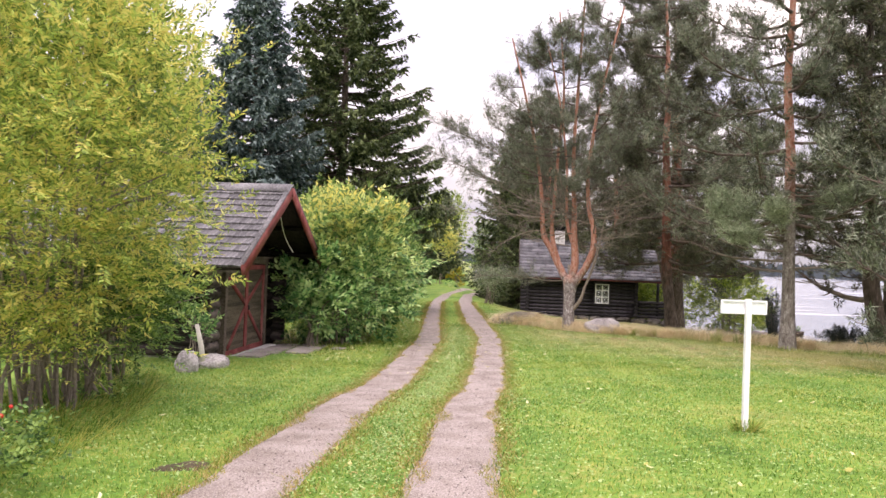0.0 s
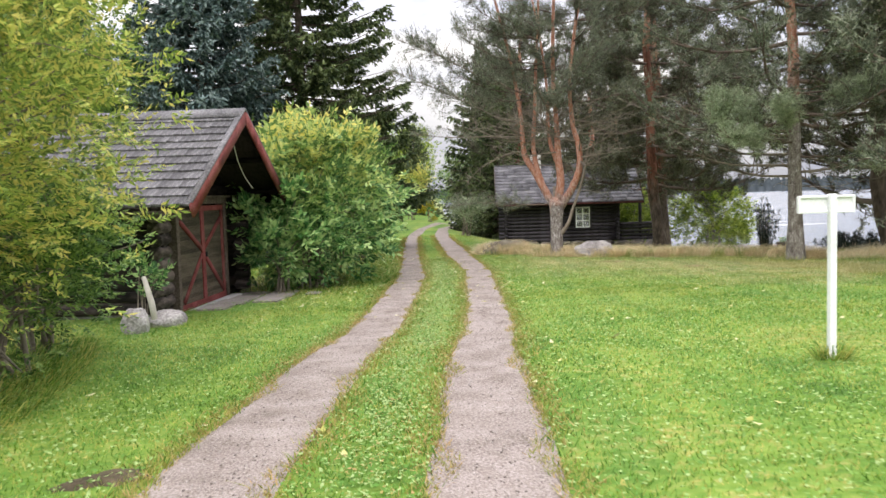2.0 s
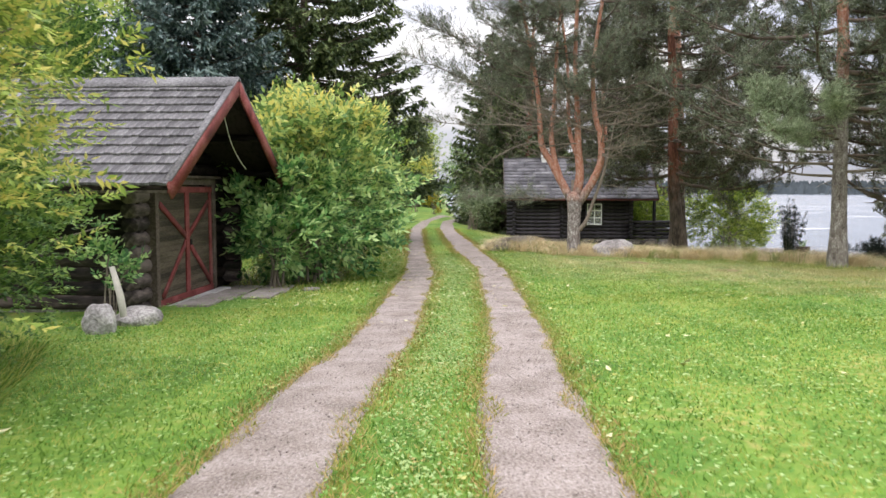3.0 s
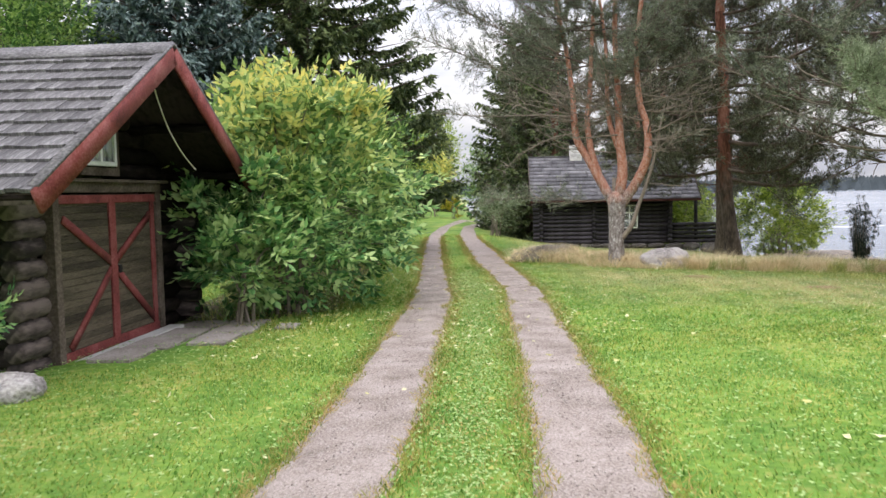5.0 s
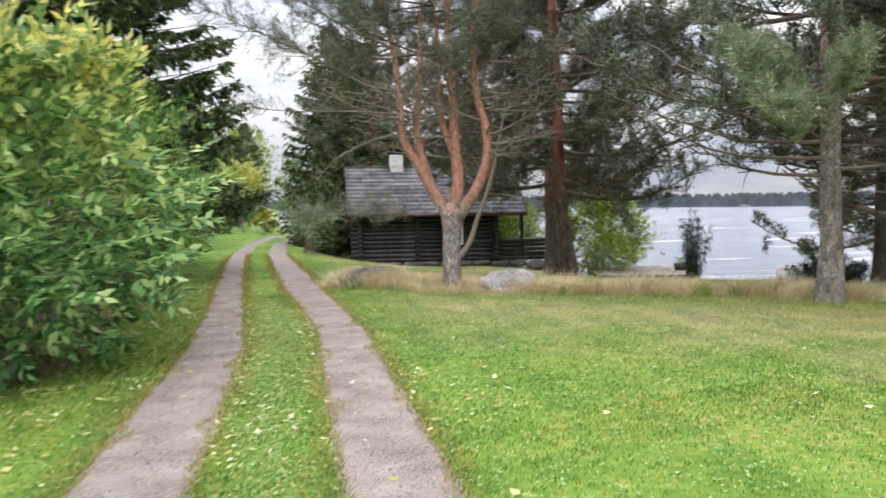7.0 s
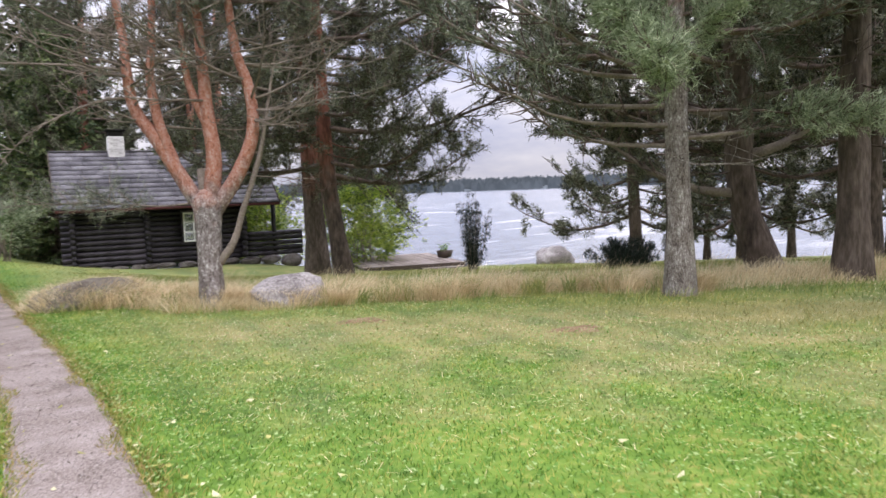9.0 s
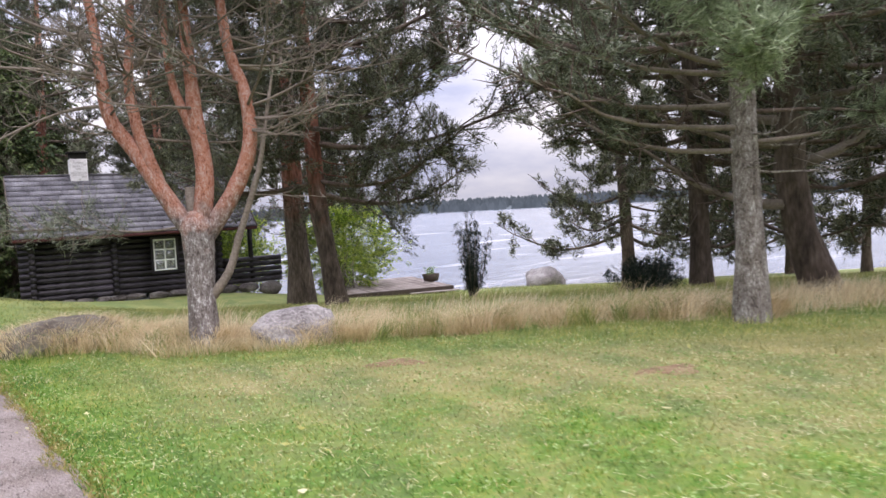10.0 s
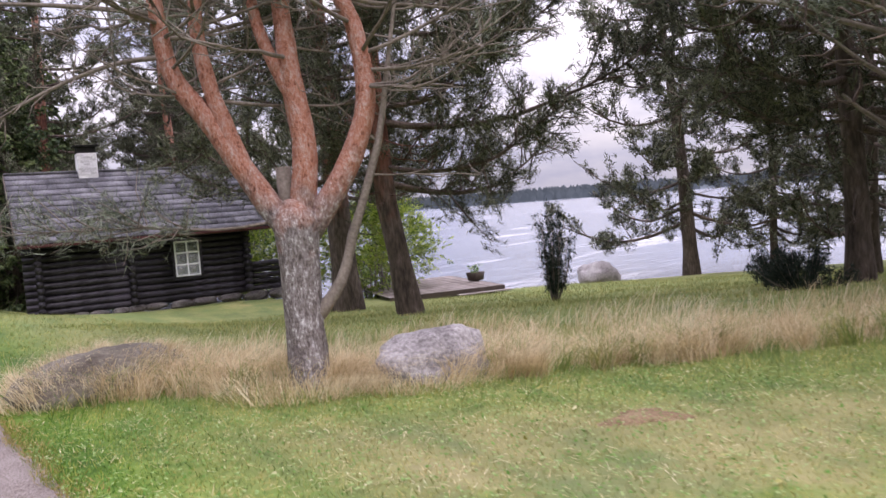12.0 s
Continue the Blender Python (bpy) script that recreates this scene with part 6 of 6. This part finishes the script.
juniper(22.3, 30.4, 2.9, 501, 0.62)
juniper(20.6, 24.1, 0.85, 502, 1.2, "low dark spreading juniper beside a pine")
juniper(22.8, 25.2, 0.9, 503, 0.9, "low dark spreading juniper beside a pine")
rng = np.random.default_rng(9)
for kk in range(9):
    bm = bmesh.new()
    bmesh.ops.create_uvsphere(bm, u_segments=8, v_segments=6, radius=0.016)
    me = bpy.data.meshes.new("hip")
    bm.to_mesh(me)
    bm.free()
    me.materials.append(M_HIP)
    part("hip", me, rose, "ripe red rose hip", pose(rng.uniform(-0.1, 0.5), rng.uniform(-0.45, 0.3), rng.uniform(0.25, 0.6)))


# ---- grass, leaves, pebbles ----
def off_track(x, y, slack=0.0):
    return beside_track(x, y) > slack


def scatter(rng, n, x0, x1, y0, y1):
    return rng.uniform(x0, x1, n), rng.uniform(y0, y1, n)


def lawn_patch(name, seed, n, x0, x1, y0, y1, hmin, hmax, w, label="short mown grass blades with clover"):
    rng = np.random.default_rng(seed)
    x, y = scatter(rng, n, x0, x1, y0, y1)
    inside = np.linalg.inv(np.array(B2W))
    lx, ly = inside[0, 0] * x + inside[0, 1] * y + inside[0, 3], inside[1, 0] * x + inside[1, 1] * y + inside[1, 3]
    ok = off_track(x, y, rng.normal(0, 0.045, n)) & ~((lx > -1.4) & (lx < 2.3) & (ly > -0.35)) & (ground_height(x, y) > LAKE_Z + 0.05)
    x, y = x[ok], y[ok]
    n = len(x)
    root = np.stack([x, y, ground_height(x, y) - 0.005], 1)
    edge = beside_track(x, y)
    tall = 1 + 0.6 * np.exp(-edge ** 2 / 0.02)
    way = (rng.normal(0, 0.5, (n, 3)) * [1, 1, 0] + [0, 0, 1]) * (rng.uniform(hmin, hmax, n) * tall)[:, None]
    a = rng.uniform(0, 6.283, n)
    v = blades(root, way, rng.uniform(0.6, 1.3, n) * w, np.stack([np.cos(a), np.sin(a), np.zeros(n)], 1))
    thing(name, label, "grass", kind="stuff", me=mesh_of(name, v, np.arange(len(v)).reshape(-1, 3), M_BLADE))


lawn_patch("lawn_grass", 601, 150000, -3, 9, 2.5, 16, 0.022, 0.05, 0.010)
lawn_patch("lawn_grass", 602, 190000, 1, 15, 15, 28, 0.022, 0.05, 0.010)
lawn_patch("lawn_grass", 603, 50000, -4, 16, 28, 46, 0.03, 0.07, 0.014)
lawn_patch("lawn_grass", 604, 40000, 8, 18, 4, 16, 0.03, 0.06, 0.012)
lawn_patch("lawn_grass", 605, 60000, 13, 34, 14, 38, 0.04, 0.12, 0.014)


def margin_grass(seed, n):
    """Bleached, trodden turf along both edges of each wheel track."""
    rng = np.random.default_rng(seed)
    y = rng.uniform(2, 44, n)
    e = np.abs(rng.normal(0, 0.13, n)) - 0.04 - 0.06 * np.clip(np.sin(y * 2.3) + np.sin(y * 5.1 + 1), 0, 2)
    which = rng.integers(0, 4, n)
    x = rut_centre(y) + np.stack(np.broadcast_arrays(*track_edges(y)))[which, np.arange(n)] + np.where(which % 2, 1, -1) * e
    root = np.stack([x, y, ground_height(x, y)], 1)
    way = (rng.normal(0, 0.9, (n, 3)) * [1, 1, 0] + [0, 0, 1]) * rng.uniform(0.02, 0.055, n)[:, None]
    a = rng.uniform(0, 6.283, n)
    v = blades(root, way, rng.uniform(0.006, 0.014, n), np.stack([np.cos(a), np.sin(a), np.zeros(n)], 1))
    thing("track_margin_grass", "yellowed trodden grass along the wheel tracks", "grass", kind="stuff", me=mesh_of("track_margin_grass", v, np.arange(len(v)).reshape(-1, 3), M_STRAW))


margin_grass(611, 80000)


def rough_grass(name, seed, n, band, hmin, hmax, mat, label, w=0.008, bend=0.5):
    """Long bent stalks; band(x, y) gives how likely a stalk stands there."""
    rng = np.random.default_rng(seed)
    x, y = scatter(rng, n * 6, 6, 34, 14, 46)
    keep = (rng.uniform(0, 1, len(x)) < band(x, y))
    x, y = x[keep][:n], y[keep][:n]
    m = len(x)
    root = np.stack([x, y, ground_height(x, y) - 0.01], 1)
    h = rng.uniform(hmin, hmax, m) * (0.75 + 0.5 * np.sin(x * 1.9) * np.sin(y * 1.7))
    lean = np.stack([rng.normal(0.25, bend * 0.5, m), rng.normal(-0.15, bend * 0.5, m), np.ones(m)], 1)
    mid = root + lean * (h * 0.55)[:, None]
    tip = mid + (lean * [1.9, 1.9, 0.7]) * (h * 0.5)[:, None]
    a = rng.uniform(0, 6.283, m)
    s = np.stack([np.cos(a), np.sin(a), np.zeros(m)], 1) * w / 2
    v = np.stack([root - s, root + s, mid + s * 0.8, mid - s * 0.8, tip], 1).reshape(-1, 3)
    k = np.arange(m)[:, None] * 5
    thing(name, label, "grass", kind="stuff", me=mesh_of(name, v, [k + np.array([[0, 1, 2, 3]]), k + np.array([[3, 2, 4]])], mat))


def belt(x, y):
    """The unmown belt between lawn and shore."""
    d = (x - 11.2) * 0.80 + (y - 25.6) * 0.60
    lump = 0.5 + 0.5 * np.sin(x * 2.3 + 1.5 * np.sin(y * 1.9)) * np.sin(y * 2.1)
    edge = np.clip(d / 0.5, 0, 1) * np.clip((3.8 - d) / 2.6, 0, 1) * (0.4 + 0.6 * lump)
    return edge * (q_road(x, y) > 1.6)


def q_road(x, y):
    return x - rut_centre(y) - 0.8


rough_grass("dry_grass", 701, 110000, belt, 0.16, 0.44, M_DRY, "tall straw-coloured uncut grass between lawn and shore")


def mound_grass(cx, cy, rx, ry, top, n, seed, mat=None, name="mound_grass", label="dry straw hanging over stones and roots", inner=0.0, long=1.0):
    """Straw hanging over the overgrown boulder."""
    rng = np.random.default_rng(seed)
    a, r = rng.uniform(0, 6.283, n), np.sqrt(rng.uniform(inner ** 2, 1, n)) * 1.15
    x, y = cx + rx * r * np.cos(a), cy + ry * r * np.sin(a)
    ok = off_track(x, y, 0.0)
    a, r, x, y = a[ok], r[ok], x[ok], y[ok]
    n = len(x)
    z = ground_height(x, y) + top * np.sqrt(np.clip(1 - r ** 2, 0, 1)) - 0.04
    root = np.stack([x, y, z], 1)
    h = rng.uniform(0.15, 0.42, n) * long
    out = np.stack([np.cos(a) * 0.5 + rng.normal(0.1, 0.35, n), np.sin(a) * 0.5 + rng.normal(-0.1, 0.35, n), np.full(n, 0.9)], 1)
    mid = root + out * (h * 0.5)[:, None]
    tip = mid + (out * [1.5, 1.5, 0.1]) * (h * 0.6)[:, None]
    b = rng.uniform(0, 6.283, n)
    sd = np.stack([np.cos(b), np.sin(b), np.zeros(n)], 1) * 0.0045
    v = np.stack([root - sd, root + sd, mid + sd * 0.8, mid - sd * 0.8, tip], 1).reshape(-1, 3)
    k = np.arange(n)[:, None] * 5
    thing(name, label, "grass", kind="stuff", me=mesh_of(name, v, [k + np.array([[0, 1, 2, 3]]), k + np.array([[3, 2, 4]])], mat or M_DRY))


mound_grass(10.0, 28.8, 1.05, 0.9, 0.3, 2600, 710, inner=0.25, long=1.2)
mound_grass(10.4, 28.3, 0.9, 0.7, 0.0, 1500, 716, inner=0.1, long=1.6)
mound_grass(11.0, 26.4, 0.8, 0.8, 0.0, 1900, 711, inner=0.2, long=1.5)
mound_grass(11.9, 25.42, 0.85, 0.7, 0.0, 1500, 712, inner=0.5, long=1.2)


def straw_clumps(seed, count, per, mat, name, label):
    """Loose clumps of long stalks that flop over to one side along the front of the belt."""
    rng = np.random.default_rng(seed)
    u = rng.uniform(-5.5, 7.5, count)
    d = np.abs(rng.normal(0, 0.45, count)) + 0.15
    cx, cy = 11.2 + 0.6 * u + 0.8 * d - 0.1, 25.6 - 0.8 * u + 0.6 * d
    ok = q_road(cx, cy) > 0.9
    cx, cy = np.repeat(cx[ok], per), np.repeat(cy[ok], per)
    n = len(cx)
    flop = np.repeat(rng.uniform(0, 6.283, n // per), per)
    x, y = cx + rng.normal(0, 0.07, n), cy + rng.normal(0, 0.07, n)
    root = np.stack([x, y, ground_height(x, y) - 0.01], 1)
    h = rng.uniform(0.25, 0.62, n)
    out = np.stack([np.cos(flop) * 0.35 + rng.normal(0.08, 0.28, n), np.sin(flop) * 0.35 + rng.normal(-0.1, 0.28, n), np.full(n, 0.95)], 1)
    mid = root + out * (h * 0.5)[:, None]
    tip = mid + (out * [1.8, 1.8, 0.35]) * (h * 0.6)[:, None]
    b = rng.uniform(0, 6.283, n)
    sd = np.stack([np.cos(b), np.sin(b), np.zeros(n)], 1) * 0.004
    v = np.stack([root - sd, root + sd, mid + sd * 0.8, mid - sd * 0.8, tip], 1).reshape(-1, 3)
    k = np.arange(n)[:, None] * 5
    thing(name, label, "grass", kind="stuff", me=mesh_of(name, v, [k + np.array([[0, 1, 2, 3]]), k + np.array([[3, 2, 4]])], mat))


straw_clumps(721, 130, 90, M_DRY, "straw_clumps", "loose floppy clumps of long pale straw")
straw_clumps(722, 60, 60, M_BLADE, "green_clumps", "loose clumps of long green grass among straw")
mound_grass(-2.05, 10.2, 0.75, 3.6, 0.0, 7000, 714, M_BLADE, "edge_weeds", "rank green grass and weeds along the shrubs")
mound_grass(2.6, 24.6, 2.4, 6.0, 0.0, 6000, 715, M_BLADE, "edge_weeds", "rank green grass under the bushes along the track")
mound_grass(5.55, 7.9, 0.09, 0.09, 0.0, 260, 713, M_BLADE, "tuft_grass", "uncut green tuft at the foot of the signpost")
rough_grass("green_rough_grass", 702, 22000, lambda x, y: np.exp(-(((x - 11.0) * 0.8 + (y - 25.2) * 0.6) / 0.5) ** 2) * (q_road(x, y) > 1.0), 0.12, 0.32, M_BLADE, "longer green grass at the edge of the lawn", 0.009, 0.6)


def flat_bits(name, seed, n, x0, x1, y0, y1, size, mat, label, category, on_track=False, between=False):
    rng = np.random.default_rng(seed)
    x, y = scatter(rng, n, x0, x1, y0, y1)
    if between:
        x = rut_centre(y) + rng.normal(0, 0.16, n)
    ok = ~off_track(x, y, -0.03) if on_track else off_track(x, y, 0.0)
    x, y = x[ok], y[ok]
    m = len(x)
    c = np.stack([x, y, ground_height(x, y) + (0.022 if on_track else 0.035)], 1)
    way = unit(rng.normal(0, 1, (m, 3)) * [1, 1, 0.25]) * (size * rng.uniform(0.5, 1.4, m))[:, None]
    v, t = leaves_arrays(c - way / 2, way, unit(np.cross(way, [0, 0, 1.0] + rng.normal(0, 0.2, (m, 3)))), size * rng.uniform(0.4, 0.9, m))
    thing(name, label, category, kind="stuff", me=mesh_of(name, v, t, mat))


def thatch(seed, n):
    """Dry clippings and bleached stalks lying on the lawn in patches."""
    rng = np.random.default_rng(seed)
    x, y = scatter(rng, n, 4.5, 17, 13, 29)
    d = x * 0.8 + y * 0.6
    patch = 0.5 + 0.3 * np.sin(x * 1.7 + 2 * np.sin(y * 0.9)) * np.sin(y * 1.4 + x) + 0.25 * np.sin(x * 4.1 + y * 3.3)
    ok = off_track(x, y, 0.0) & (d < 24.6) & (rng.uniform(0, 1, n) < np.clip(patch, 0, 1) * np.clip((d - 15) / 4, 0, 1))
    x, y = x[ok], y[ok]
    m = len(x)
    root = np.stack([x, y, ground_height(x, y) + rng.uniform(0.02, 0.05, m)], 1)
    a, b = rng.uniform(0, 6.283, m), rng.normal(0, 0.25, m)
    way = np.stack([np.cos(a), np.sin(a), b], 1) * rng.uniform(0.03, 0.10, m)[:, None]
    v = blades(root, way, rng.uniform(0.004, 0.009, m), np.stack([-np.sin(a), np.cos(a), np.zeros(m)], 1))
    thing("dry_thatch", "bleached dry clippings lying on the lawn", "grass", kind="stuff", me=mesh_of("dry_thatch", v, np.arange(len(v)).reshape(-1, 3), M_DRY))


thatch(731, 45000)
flat_bits("clover_leaves", 801, 80000, -2, 13, 4, 27, 0.033, M_CLOVER, "small clover leaves in the lawn", "clover")
flat_bits("clover_leaves", 805, 9000, 0, 1, 3, 26, 0.032, M_CLOVER, "clover and plantain leaves between the wheel tracks", "clover", between=True)
flat_bits("dry_bits", 806, 5000, 0, 1, 3, 26, 0.022, M_STRAW, "yellowed stalks and bare patches between the wheel tracks", "grass", between=True)
flat_bits("fallen_leaves", 802, 420, -1, 14, 5, 28, 0.07, M_FALLEN, "pale fallen leaves on the lawn", "leaves")
flat_bits("fallen_leaves", 804, 2200, 0.8, 6.5, 16, 32, 0.065, M_FALLEN, "pale fallen leaves strewn under the bushes", "leaves")
flat_bits("fallen_leaves", 803, 260, 2, 9, 14, 30, 0.07, M_FALLEN, "pale fallen leaves on the gravel", "leaves", True)


def pebbles(seed, n, x0, x1, y0, y1, size):
    rng = np.random.default_rng(seed)
    x, y = scatter(rng, n, x0, x1, y0, y1)
    ok = ~off_track(x, y, 0.02)
    x, y = x[ok], y[ok]
    m = len(x)
    c = np.stack([x, y, ground_height(x, y) + 0.014], 1)
    s = size * rng.uniform(0.4, 1.5, (m, 1, 1))
    shape = np.array([(1, 0, 0), (0, 1, 0), (-1, 0, 0), (0, -1, 0), (0, 0, 0.7), (0, 0, -0.6)])[None] * rng.uniform(0.6, 1.2, (m, 6, 3)) * s
    a = rng.uniform(0, 6.283, m)
    ca, sa = np.cos(a)[:, None], np.sin(a)[:, None]
    v = np.stack([shape[..., 0] * ca - shape[..., 1] * sa, shape[..., 0] * sa + shape[..., 1] * ca, shape[..., 2]], -1) + c[:, None]
    f = np.array([(0, 1, 4), (1, 2, 4), (2, 3, 4), (3, 0, 4), (1, 0, 5), (2, 1, 5), (3, 2, 5), (0, 3, 5)])
    thing("track_pebbles", "small loose stones on the gravel track", "gravel", kind="stuff",
          me=mesh_of("track_pebbles", v.reshape(-1, 3), (np.arange(m)[:, None, None] * 6 + f[None]).reshape(-1, 3), M_PEBBLE))


pebbles(901, 60000, -2, 9, 2.5, 26, 0.0075)

# ---- the far shore ----
al = np.arange(-2600, 2600, 25.0)
rng = np.random.default_rng(67)
roll = np.convolve(rng.normal(0, 1, len(al) + 30), np.hanning(24) / 8, "same")[15:15 + len(al)]
prof = ((574, -4.0), (582, -2.0), (600, 0.0), (720, 2.0), (900, 3.0))
hv = np.array([(0.8 * d - 0.6 * a, 0.6 * d + 0.8 * a, z + (1.6 * r if z > 0 else 0)) for d, z in prof for a, r in zip(al, roll)])
i, j = np.meshgrid(np.arange(len(prof) - 1), np.arange(len(al) - 1), indexing="ij")
k = i * len(al) + j
thing("backdrop_hill", "low wooded hills across the lake", "hill", kind="structure",
      me=mesh_of("backdrop_hill", hv, np.stack([k, k + 1, k + len(al) + 1, k + len(al)], -1).reshape(-1, 4), M_FARWOOD, True))
rng = np.random.default_rng(66)
n = 9000
along = rng.uniform(-1500, 1500, n)
deep = 90 * rng.uniform(0, 1, n) ** 2.2
cx = 0.8 * (576 + deep) - 0.6 * along
cy = 0.6 * (576 + deep) + 0.8 * along
cz = np.interp(576 + deep, [574, 582, 600, 720], [-4, -2, 0, 2]) - 1.2
hh = rng.uniform(6.5, 8.5, n)
ww = rng.uniform(3, 6, n)
sd = np.stack([-0.6 * ww / 2, 0.8 * ww / 2, np.zeros(n)], 1)
c = np.stack([cx, cy, cz], 1)
up = np.array([0, 0, 1.0])
v = np.stack([c - sd, c + sd, c + sd * 0.75 + up * hh[:, None] * 0.6, c + up * hh[:, None], c - sd * 0.7 + up * hh[:, None] * 0.65], 1).reshape(-1, 3)
k = np.arange(n)[:, None] * 5
thing("far_woods", "dark wooded far shore across the lake", "woods", kind="stuff", me=mesh_of("far_woods", v, [k + np.array([[0, 1, 2, 4]]), k + np.array([[4, 2, 3]])], M_FARWOOD))
